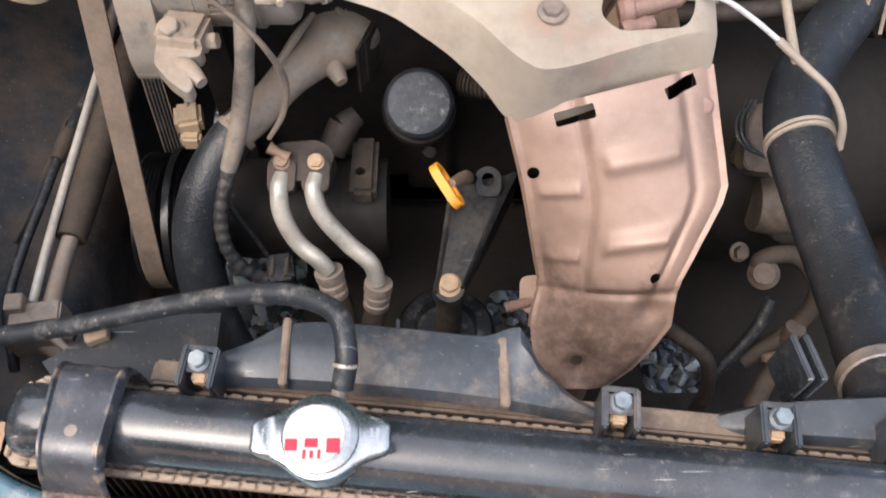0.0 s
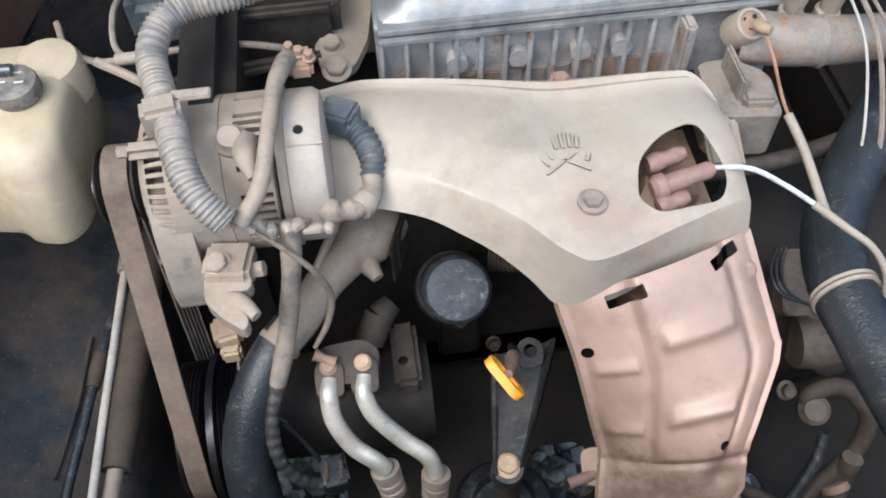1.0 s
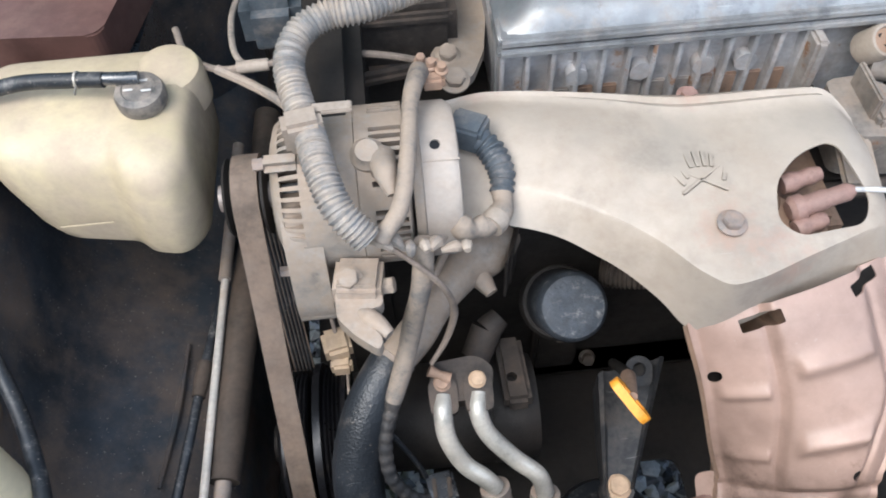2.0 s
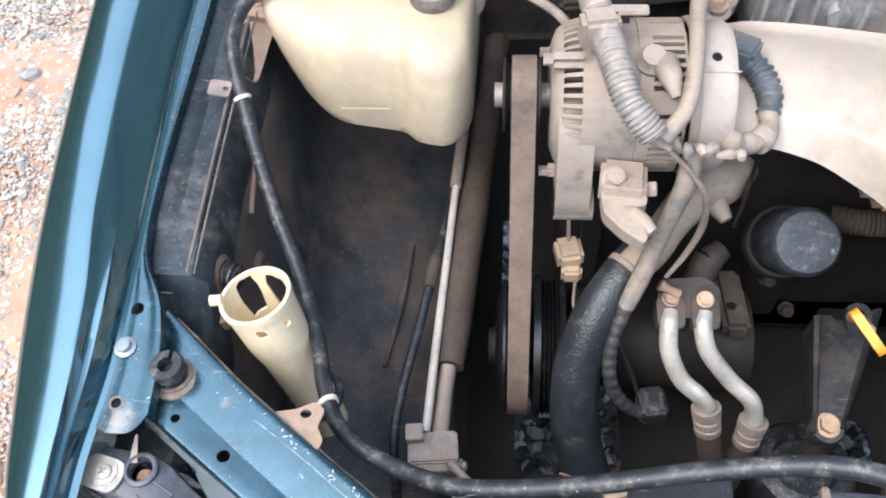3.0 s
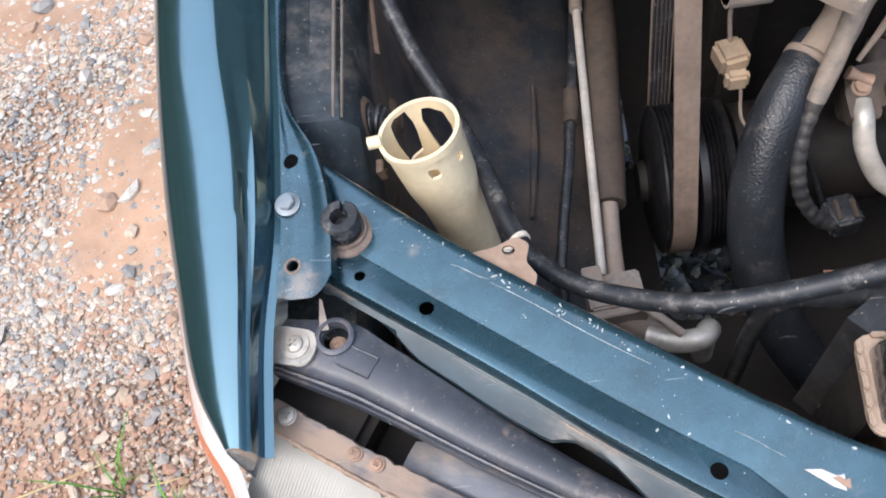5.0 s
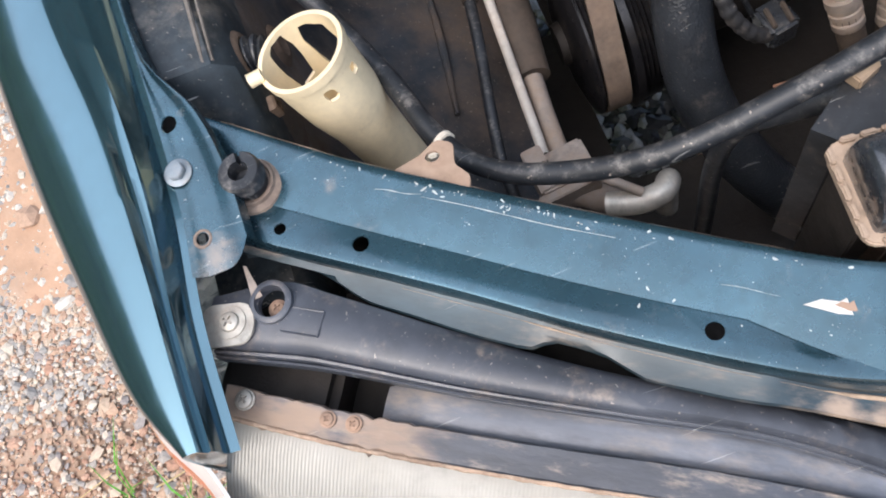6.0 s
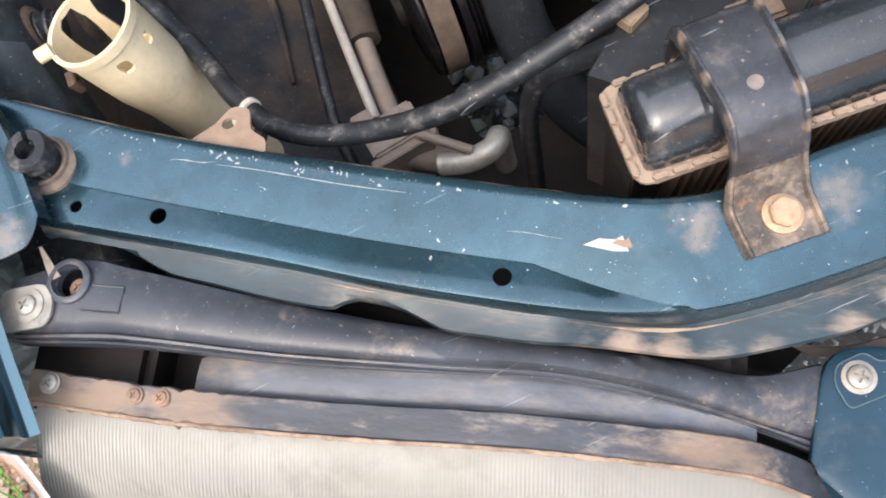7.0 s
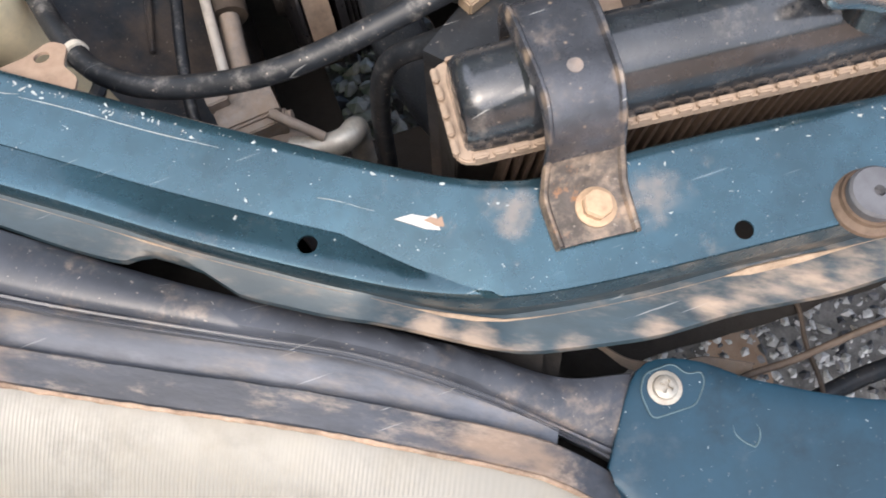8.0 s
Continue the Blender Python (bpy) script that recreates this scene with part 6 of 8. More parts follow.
    part("cover_seam", box((0.036, 0.0016, 0.003), Matrix.Translation((-0.139, AY - 0.030, AZ + 0.0565)) @ Matrix.Rotation(0.45, 4, "X"), 0.0005), cover_mat, root)
    # lower ear and its slotted link
    ear = part("mounting_ear", prism(round_poly([(0.545, 0.900), (0.520, 0.905), (0.498, 0.880), (0.480, 0.815), (0.484, 0.790), (0.505, 0.783), (0.522, 0.800), (0.545, 0.84)], 0.016), 0.030, axes((-0.262, 0, 0), (1, 0, 0), (0, 1, 0)), 0.003), alloy_dusty, root)
    part("boss", tube([(-0.262, 0.498, 0.800), (-0.228, 0.498, 0.800)], 0.016, 18), alloy_dusty, root)
    part("link_block", box((0.038, 0.038, 0.022), Matrix.Translation((-0.208, 0.479, 0.852)) @ Matrix.Rotation(-0.12, 4, "Z") @ Matrix.Rotation(-0.2, 4, "X"), 0.004), link_mat, root)
    hook = round_poly([(-0.227, 0.470), (-0.190, 0.466), (-0.190, 0.452), (-0.211, 0.449), (-0.191, 0.424), (-0.195, 0.414), (-0.212, 0.428), (-0.226, 0.445)], 0.006)
    part("adjusting_link", prism(hook, 0.013, Matrix.Translation((0, 0, 0.843)), 0.002), link_mat, root)
    part("link_prong", tube([(-0.209, 0.451, 0.850), (-0.198, 0.441, 0.853), (-0.187, 0.429, 0.851)], [0.0055, 0.0078, 0.0072, 0.0050], 14), link_mat, root)
    bolt(root, (-0.215, 0.474, 0.862), (0, -0.25, 0.96), 0.0084, 0.008, link_mat, 1.4)
    bolt(root, (-0.194, 0.475, 0.848), (1, -0.1, 0.2), 0.007, 0.014, alloy_dusty)
    # pulley
    grooves = [(-0.309, 0.012), (-0.3085, 0.031), (-0.3065, 0.0325)]
    for k in range(6):
        grooves += [(-0.3045 + k * 0.0042, 0.0285), (-0.3024 + k * 0.0042, 0.0255)]
    grooves += [(-0.2785, 0.0325), (-0.2765, 0.0325), (-0.2755, 0.012)]
    part("pulley", rings(bmesh.new(), [xring(x, r) for x, r in grooves]), shaded_iron, root, "dark grooved pulley")
    part("shaft", rings(bmesh.new(), [xring(x, 0.011, n=20) for x in (-0.316, -0.26)]), steel_dull, root)
    return root


link_mat = material("dusty_link", (0.31, 0.27, 0.23), 0.55, 0.3, 0.3, 30, (0.40, 0.31, 0.235), 0.14, 0.05, 50, 0.16, 0.3, grime=0.5)
cover_mat = material("pale_cover", (0.43, 0.40, 0.365), 0.45, 0.4, 0.16, 20, (0.52, 0.42, 0.335), 0.18, 0.05, 20, 0.3, 0.15)


def drive_belt():
    root = thing("drive_belt", (-0.29, 0.45, 0.5), "dusty ribbed drive belt over the pulleys", "drive belt")
    cy, cz, big = 0.468, 0.582, 0.070
    small = 0.0310
    d = Vector((AY - cy, AZ - cz))
    base = math.atan2(d.y, d.x)
    off = math.acos((big - small) / d.length)
    loop = []
    for k in range(17):
        a = base - off + 2 * off * k / 16
        loop.append((AY + small * math.cos(a), AZ + small * math.sin(a)))
    a0, a1 = base + off, base - off + 2 * math.pi
    last = loop[-1]
    first = (cy + big * math.cos(a0), cz + big * math.sin(a0))
    loop += [(last[0] + (first[0] - last[0]) * k / 10, last[1] + (first[1] - last[1]) * k / 10) for k in range(1, 10)]
    loop += [(cy + big * math.cos(a0 + (a1 - a0) * k / 24), cz + big * math.sin(a0 + (a1 - a0) * k / 24)) for k in range(25)]
    last, first = loop[-1], loop[0]
    loop += [(last[0] + (first[0] - last[0]) * k / 10, last[1] + (first[1] - last[1]) * k / 10) for k in range(1, 10)]
    bm = bmesh.new()
    rows = []
    n = len(loop)
    for i, (y, z) in enumerate(loop):
        a, b = loop[i - 1], loop[(i + 1) % n]
        t = Vector((b[0] - a[0], b[1] - a[1])).normalized()
        o = Vector((t.y, -t.x))
        prof = [(-0.0105, 0.0), (-0.0105, 0.0035), (0.0105, 0.0035), (0.0105, 0.0)]
        rows.append([bm.verts.new((-0.2905 + x, y + o.x * h, z + o.y * h)) for x, h in prof])
    for i in range(n):
        a, b = rows[i], rows[(i + 1) % n]
        for k in range(4):
            bm.faces.new((a[k], a[(k + 1) % 4], b[(k + 1) % 4], b[k]))
    part("belt", bm, belt_mat, root)
    ribs = bmesh.new()
    for side in range(5):
        cx = -0.2905 + 0.0038 * (side - 2)
        loops = []
        for i, (y, z) in enumerate(loop):
            a, b = loop[i - 1], loop[(i + 1) % n]
            t = Vector((b[0] - a[0], b[1] - a[1])).normalized()
            o = Vector((t.y, -t.x))
            loops.append([Vector((cx + x, y + o.x * h, z + o.y * h)) for x, h in ((-0.0016, -0.0001), (0.0, -0.0016), (0.0016, -0.0001))])
        rings(ribs, loops + loops[:1], True, False)
    part("rib_layer", ribs, rubber, root, "black ribbed inner side")
    root = thing("crank_pulley", (-0.28, cy, cz), "black grooved crankshaft pulley", "pulley")
    prof = [(-0.315, 0.02), (-0.313, 0.05), (-0.308, 0.069), (-0.306, 0.0725)]
    for k in range(6):
        prof += [(-0.3035 + k * 0.0042, 0.0725), (-0.3015 + k * 0.0042, 0.069)]
    prof += [(-0.277, 0.0725), (-0.275, 0.078), (-0.268, 0.078), (-0.266, 0.070)]
    for k in range(4):
        prof += [(-0.263 + k * 0.004, 0.074), (-0.261 + k * 0.004, 0.069)]
    prof += [(-0.243, 0.074), (-0.240, 0.03)]
    part("front_rim", rings(bmesh.new(), [xring(x, r, cy, cz) for x, r in prof[:16]]), gloss_black, root)
    part("rear_rim", rings(bmesh.new(), [xring(x, r, cy, cz) for x, r in [(-0.2768, 0.03)] + prof[17:]]), gloss_black, root)
    part("hub", rings(bmesh.new(), [xring(x, r, cy, cz, 30) for x, r in ((-0.322, 0.010), (-0.322, 0.019), (-0.312, 0.022), (-0.24, 0.022))]), shaded_iron, root)
    return root




def conduit():
    root = thing("corrugated_conduit", (-0.22, 0.52, 0.93), "grey corrugated wiring conduit over the alternator", "conduit")
    part("conduit", tube([(-0.05, 0.72, 0.955), (-0.12, 0.675, 0.98), (-0.180, 0.642, 0.986), (-0.213, 0.636, 0.985), (-0.234, 0.622, 0.980), (-0.242, 0.598, 0.972), (-0.2365, 0.567, 0.963), (-0.229, 0.539, 0.958), (-0.2225, 0.507, 0.955), (-0.2125, 0.480, 0.943), (-0.194, 0.464, 0.925)], 0.0112, 14, 12, 0.0011, 0.0040), conduit_mat, root)
    m = axes((-0.234, 0.545, 0.958), (0.15, -0.95, 0), (1, 0.15, 0))
    part("clip", box((0.030, 0.030, 0.022), m, 0.004), tan_grey, root, "dusty pale cable clip")
    part("clip_arm", box((0.030, 0.010, 0.004), Matrix.Translation((-0.212, 0.555, 0.968)), 0.001), tan_grey, root)
    root = thing("alternator_cable", (-0.15, 0.52, 0.92), "taped cable from terminal across the alternator", "cable")
    part("cable", tube([(-0.140, 0.634, 0.924), (-0.146, 0.612, 0.938), (-0.154, 0.575, 0.946), (-0.160, 0.525, 0.944), (-0.169, 0.487, 0.932), (-0.186, 0.470, 0.916)], [0.0095, 0.0082, 0.0066, 0.0064, 0.0066, 0.0072], 12), cable_mat, root)
    part("terminal", box((0.020, 0.028, 0.014), Matrix.Translation((-0.134, 0.622, 0.928)), 0.003), rusty, root)
    for i in range(3):
        bolt(root, (-0.142 + i * 0.008, 0.628 - i * 0.006, 0.937), (0, -0.2, 1), 0.004, 0.008, rusty, name="stud")
    root = thing("alternator_plug", (-0.11, 0.57, 0.86), "dark ribbed plug and taped harness at the alternator's end", "harness")
    part("plug", box((0.030, 0.026, 0.026), Matrix.Translation((-0.108, 0.590, 0.892)) @ Matrix.Rotation(-0.5, 4, "Z"), 0.003), plug_mat, root)
    part("boot", tube([(-0.104, 0.586, 0.890), (-0.092, 0.574, 0.885), (-0.085, 0.554, 0.878), (-0.087, 0.537, 0.872)], [0.010, 0.011, 0.0105, 0.009], 14, 8, 0.0012, 0.006), plug_mat, root)
    part("harness", tube([(-0.087, 0.540, 0.872), (-0.088, 0.524, 0.870), (-0.098, 0.511, 0.869), (-0.108, 0.507, 0.870), (-0.119, 0.503, 0.874), (-0.128, 0.507, 0.880)], [0.0085, 0.0078, 0.0105, 0.0082, 0.0098, 0.0075, 0.011, 0.009], 12), cable_mat, root)
    part("tape", lathe([(0.0105, -0.006), (0.0115, 0), (0.0105, 0.006)], (-0.096, 0.512, 0.869), (-0.6, -0.7, 0), 14), tan_grey, root)
    rng = random.Random(21)
    for k in range(7):
        p = Vector((-0.186 + 0.0105 * k, 0.474 + 0.003 * math.sin(k * 2.1), 0.905 - 0.0022 * k))
        q = Vector((rng.uniform(-0.012, 0.012), rng.uniform(-0.009, 0.009), rng.uniform(-0.003, 0.005)))
        part("tape_end", tube([p - q, p + q * 0.2 + Vector((0, 0, 0.003)), p + q], [0.0022, rng.uniform(0.004, 0.0065), 0.0028], 8), cable_mat if k % 3 else tan_grey, root, "frayed dusty tape")
    root = thing("engine_harness", (-0.18, 0.45, 0.65), "dusty taped wiring loom running down past the hose", "harness")
    part("loom", tube([(-0.154, 0.487, 0.885), (-0.159, 0.474, 0.85), (-0.169, 0.469, 0.80), (-0.180, 0.454, 0.76), (-0.195, 0.432, 0.72), (-0.205, 0.409, 0.69), (-0.202, 0.388, 0.66), (-0.183, 0.378, 0.63), (-0.160, 0.382, 0.610)], [0.0070, 0.0072, 0.0074, 0.0072, 0.0068, 0.0066, 0.0064, 0.0064], 12, 8, 0.0004, 0.011), loom_mat, root)
    part("sleeve", tube([(-0.154, 0.487, 0.887), (-0.159, 0.473, 0.85), (-0.169, 0.468, 0.80), (-0.180, 0.453, 0.76), (-0.193, 0.435, 0.726)], [0.0082, 0.0088, 0.0080, 0.0090, 0.0084, 0.0088, 0.0078], 12), cable_mat, root, "pale dusty cloth sleeve")
    part("connector", box((0.026, 0.030, 0.026), Matrix.Translation((-0.158, 0.388, 0.615)) @ Matrix.Rotation(0.15, 4, "Z"), 0.003), black_plastic, root)
    for sx in (-1, 1):
        part("connector_lock", box((0.004, 0.020, 0.004), Matrix.Translation((-0.158 + sx * 0.007, 0.386, 0.629)), 0.001), rubber_dusty, root)
    part("wire", tube([(-0.187, 0.478, 0.905), (-0.161, 0.468, 0.882), (-0.142, 0.466, 0.85), (-0.134, 0.474, 0.80), (-0.142, 0.471, 0.76), (-0.157, 0.460, 0.738)], [0.0020, 0.0022, 0.0026, 0.0034, 0.0030, 0.0022], 8), wire_mat, root)
    part("wire", tube([(-0.20, 0.42, 0.69), (-0.18, 0.41, 0.64), (-0.165, 0.395, 0.60)], 0.0025, 8), rubber, root)
    root = thing("starter_wires", (-0.25, 0.68, 0.86), "thin dusty wires strung behind the alternator", "wire")
    part("wire", tube([(-0.356, 0.735, 0.905), (-0.345, 0.705, 0.90), (-0.318, 0.685, 0.898), (-0.28, 0.683, 0.90), (-0.237, 0.685, 0.902), (-0.19, 0.681, 0.904), (-0.148, 0.664, 0.908), (-0.138, 0.640, 0.92)], 0.0032, 8), wire_mat, root)
    part("wire", tube([(-0.318, 0.685, 0.898), (-0.29, 0.668, 0.893), (-0.265, 0.648, 0.89), (-0.25, 0.632, 0.885)], 0.0045, 8), cable_mat, root)
    part("splice", tube([(-0.30, 0.6835, 0.899), (-0.272, 0.6832, 0.900)], 0.0056, 10), tan_grey, root)
    part("wire", tube([(-0.302, 0.78, 0.90), (-0.306, 0.74, 0.905), (-0.302, 0.70, 0.90), (-0.286, 0.682, 0.895)], 0.003, 8), cable_mat, root)
    root = thing("sensor_plug", (-0.243, 0.50, 0.69), "small tan plastic wiring plug hanging on a wire", "wiring plug")
    part("plug", box((0.026, 0.028, 0.022), Matrix.Translation((-0.243, 0.506, 0.708)) @ Matrix.Rotation(0.2, 4, "Z"), 0.004), tan_plastic, root)
    part("collar", box((0.020, 0.012, 0.018), Matrix.Translation((-0.240, 0.488, 0.698)), 0.003), tan_plastic, root)
    part("wire", tube([(-0.236, 0.484, 0.690), (-0.236, 0.466, 0.67), (-0.225, 0.45, 0.66)], 0.0016, 6), wire_mat, root)
    part("wire", tube([(-0.243, 0.512, 0.715), (-0.244, 0.525, 0.75), (-0.235, 0.53, 0.79)], 0.002, 6), wire_mat, root)


conduit_mat = material("grey_conduit", (0.21, 0.215, 0.22), 0.55, 0, 0.2, 25, (0.50, 0.42, 0.34), 0.10, 0.04, 40, 0.16, 0.25, speck=0.3)
cable_mat = material("taped_cable", (0.14, 0.135, 0.13), 0.65, 0, 0.25, 40, (0.40, 0.32, 0.25), 0.15, 0.04, 34, 0.14, 0.5, speck=0.3)
loom_mat = material("taped_loom", (0.03, 0.031, 0.034), 0.55, 0, 0.3, 40, (0.30, 0.25, 0.21), -0.02, 0.03, 20, 0.16, 0.5, speck=0.3)
plug_mat = material("dark_plug", (0.08, 0.095, 0.11), 0.55, 0, 0.2, 40, (0.4, 0.34, 0.29), -0.02, 0.03, 30, 0.2, 0.1)
tan_grey = material("dusty_pale_clip", (0.36, 0.31, 0.26), 0.7, 0, 0.2, 40, (0.40, 0.32, 0.25), 0.1, 0, 40, 0.3, 0.2)


def water_inlet():
    root = thing("water_inlet", (-0.12, 0.56, 0.68), "dusty cast alloy water inlet elbow", "engine part")
    part("elbow", tube([(-0.078, 0.600, 0.742), (-0.098, 0.578, 0.745), (-0.117, 0.556, 0.745), (-0.144, 0.524, 0.745), (-0.165, 0.493, 0.742), (-0.188, 0.470, 0.735)], [0.027, 0.033, 0.031, 0.0215, 0.0185, 0.0172, 0.0180, 0.0172], 20), link_mat, root)
    part("cast_lug", tube([(-0.104, 0.545, 0.742), (-0.094, 0.527, 0.737)], [0.012, 0.009, 0.006], 12), link_mat, root)
    part("cast_rib", tube([(-0.120, 0.583, 0.772), (-0.136, 0.552, 0.770), (-0.154, 0.522, 0.760)], [0.003, 0.0045, 0.003], 8), link_mat, root)
    for y in (0.556, 0.570):
        part("gasket_edge", box((0.0025, 0.055, 0.06), Matrix.Translation((-0.070 + (y - 0.556) * 0.5, y + 0.01, 0.735)) @ Matrix.Rotation(-0.35, 4, "Z"), 0.001), dirt_iron, root)
    part("flange", box((0.010, 0.074, 0.074), Matrix.Translation((-0.083, 0.612, 0.745)) @ Matrix.Rotation(-0.5, 4, "Z"), 0.006), alloy_brown, root)
    bolt(root, (-0.094, 0.585, 0.775), (-0.6, -0.7, 0.2), 0.006, 0.008, alloy_brown)
    bolt(root, (-0.090, 0.590, 0.712), (-0.6, -0.7, 0.2), 0.006, 0.008, alloy_brown)
    part("stub", tube([(-0.090, 0.62, 0.70), (0.02, 0.62, 0.705)], 0.010, 12), shaded_iron, root)
    root = thing("radiator_hose", (-0.22, 0.4, 0.5), "thick black braided radiator hose", "hose")
    part("hose", tube([(-0.178, 0.490, 0.733), (-0.200, 0.464, 0.722), (-0.220, 0.435, 0.698), (-0.233, 0.405, 0.660), (-0.234, 0.375, 0.61), (-0.222, 0.345, 0.56), (-0.198, 0.315, 0.51), (-0.16, 0.28, 0.46)], [0.0180, 0.0200, 0.0226, 0.0236, 0.0240, 0.0240, 0.0240, 0.0240], 24), hose_mat, root)
    part("clamp", lathe([(0.0192, -0.004), (0.0208, -0.003), (0.0208, 0.003), (0.0192, 0.004)], (-0.190, 0.475, 0.727), (-0.65, -0.68, -0.3), 28), alloy_brown, root, "rusty hose clamp")
    part("clamp_bolt", tube([(-0.160, 0.462, 0.722), (-0.142, 0.455, 0.715)], [0.006, 0.004, 0.006], 10), rusty, root)


hose_mat = material("braided_hose", (0.024, 0.028, 0.034), 0.38, 0, 0.3, 12, (0.26, 0.225, 0.195), -0.09, 0.05, 34, 0.16, 0.35, cells=420.0, speck=0.3, scratch=0.2)


def compressor():
    root = thing("ac_compressor", (-0.13, 0.47, 0.53), "dirty air conditioning compressor with a pipe manifold", "compressor")
    # body and rear head coloured almost black for the shade under the alternator
    part("body", tube([(-0.235, 0.478, 0.59), (-0.06, 0.478, 0.59)], [0.052, 0.054, 0.054, 0.052], 36), shaded_iron, root)
    part("rear_head", tube([(-0.100, 0.478, 0.592), (-0.055, 0.478, 0.592)], [0.055, 0.057, 0.057, 0.052], 36), shaded_iron, root)
    part("manifold", prism(round_poly([(-0.030, -0.016), (0.026, -0.018), (0.032, 0.012), (0.016, 0.024), (-0.026, 0.020)], 0.008), 0.030, axes((-0.132, 0.462, 0.678), (0, -0.25, 0.97)), 0.003), dirt_iron, root)
    for x in (-0.149, -0.117):
        part("pipe_flange", prism(round_poly([(-0.0125, -0.022), (0.0125, -0.022), (0.0135, 0.008), (0.0, 0.016), (-0.0135, 0.008)], 0.006), 0.016, axes((x, 0.452, 0.694), (0, -0.3, 0.95)), 0.002), dirt_iron, root)
        bolt(root, (x, 0.4535, 0.711), (0, -0.3, 0.95), 0.0068, 0.006, rust_bolt if x > -0.13 else rusty, 1.2)
    part("lug", cut(box((0.027, 0.082, 0.020), Matrix.Translation((-0.077, 0.487, 0.650)) @ Matrix.Rotation(-0.2, 4, "X"), 0.005), drill((-0.080, 0.478, 0.655), (0, -0.2, 0.95), 0.0052)), dirt_iron, root)
    part("valve", tube([(-0.098, 0.525, 0.672), (-0.084, 0.535, 0.678)], [0.014, 0.013, 0.011], 14), dirt_iron, root)
    part("valve_body", tube([(-0.112, 0.505, 0.655), (-0.098, 0.527, 0.672)], [0.015, 0.016], 14), dirt_iron, root)
    for a, b, c, d, e, f, hose in (((-0.149, 0.444, 0.702), (-0.151, 0.428, 0.700), (-0.149, 0.412, 0.682), (-0.136, 0.396, 0.659), (-0.118, 0.384, 0.648), (-0.1085, 0.378, 0.636), ((-0.1085, 0.378, 0.628), (-0.103, 0.365, 0.60), (-0.092, 0.345, 0.55), (-0.08, 0.32, 0.48))),
                                   ((-0.117, 0.444, 0.702), (-0.119, 0.428, 0.698), (-0.112, 0.414, 0.680), (-0.090, 0.398, 0.656), (-0.068, 0.384, 0.640), (-0.0620, 0.373, 0.620), ((-0.0620, 0.373, 0.612), (-0.066, 0.360, 0.58), (-0.076, 0.340, 0.54), (-0.085, 0.315, 0.48)))):
        line = part("pipe", tube([a, b, c, d, e, f], 0.0086, 16), alloy, root, "pale alloy pipe")
        dirn = Vector(hose[1]) - Vector(hose[0])
        part("fitting", lathe([(0.0105, -0.006), (0.0142, -0.005), (0.0142, 0.003), (0.0125, 0.0045), (0.0125, 0.008), (0.0134, 0.009), (0.0134, 0.013), (0.012, 0.014), (0.012, 0.018), (0.0132, 0.019), (0.0132, 0.025), (0.011, 0.028)], hose[0], dirn, 24), alloy_brown, line)
        part("rubber_end", tube(list(hose), 0.0118, 14), rubber_dusty, line)
    return root




def oil_filter():
    root = thing("oil_filter", (-0.02, 0.55, 0.68), "black speckled screw-on oil filter", "oil filter")
    ax_ = Vector((0.0, -0.58, 0.81))
    top = Vector((-0.021, 0.5035, 0.736))
    part("can", lathe([(0.030, -0.085), (0.0335, -0.08), (0.0338, -0.012), (0.0322, -0.006), (0.029, -0.002), (0.020, 0.0), (0.012, -0.001), (0.0001, -0.0012)], top, ax_, 40), filter_mat, root)
    part("seat", lathe([(0.040, -0.090), (0.040, -0.082), (0.037, -0.078)], top, ax_, 40), shaded_iron, root)
    return root


def engine_block():
    root = thing("engine_block", (0.05, 0.68, 0.35), "greasy cast iron engine block, blackened for shade deep in the bay", "engine")
    # block, pan and timing case carry the bay's shade in their colour
    part("block", box((0.46, 0.20, 0.36), Matrix.Translation((0.03, 0.68, 0.62)), 0.01), shaded_iron, root)
    part("oil_pan", box((0.40, 0.22, 0.10), Matrix.Translation((0.03, 0.69, 0.475)), 0.02), shaded_iron, root)
    part("timing_case", box((0.05, 0.24, 0.50), Matrix.Translation((-0.215, 0.68, 0.68)), 0.015), shaded_iron, root)
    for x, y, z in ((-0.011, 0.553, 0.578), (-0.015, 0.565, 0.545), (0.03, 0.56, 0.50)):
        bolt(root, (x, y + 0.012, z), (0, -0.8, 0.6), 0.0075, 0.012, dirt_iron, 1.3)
    part("bracket_plate", box((0.05, 0.02, 0.12), Matrix.Translation((-0.012, 0.572, 0.56)), 0.004), shaded_iron, root)
    part("heater_pipe", tube([(0.02, 0.56, 0.70), (0.05, 0.55, 0.705), (0.09, 0.55, 0.705)], 0.013, 14, 6, 0.001, 0.004), rubber_dusty, root)
    return root


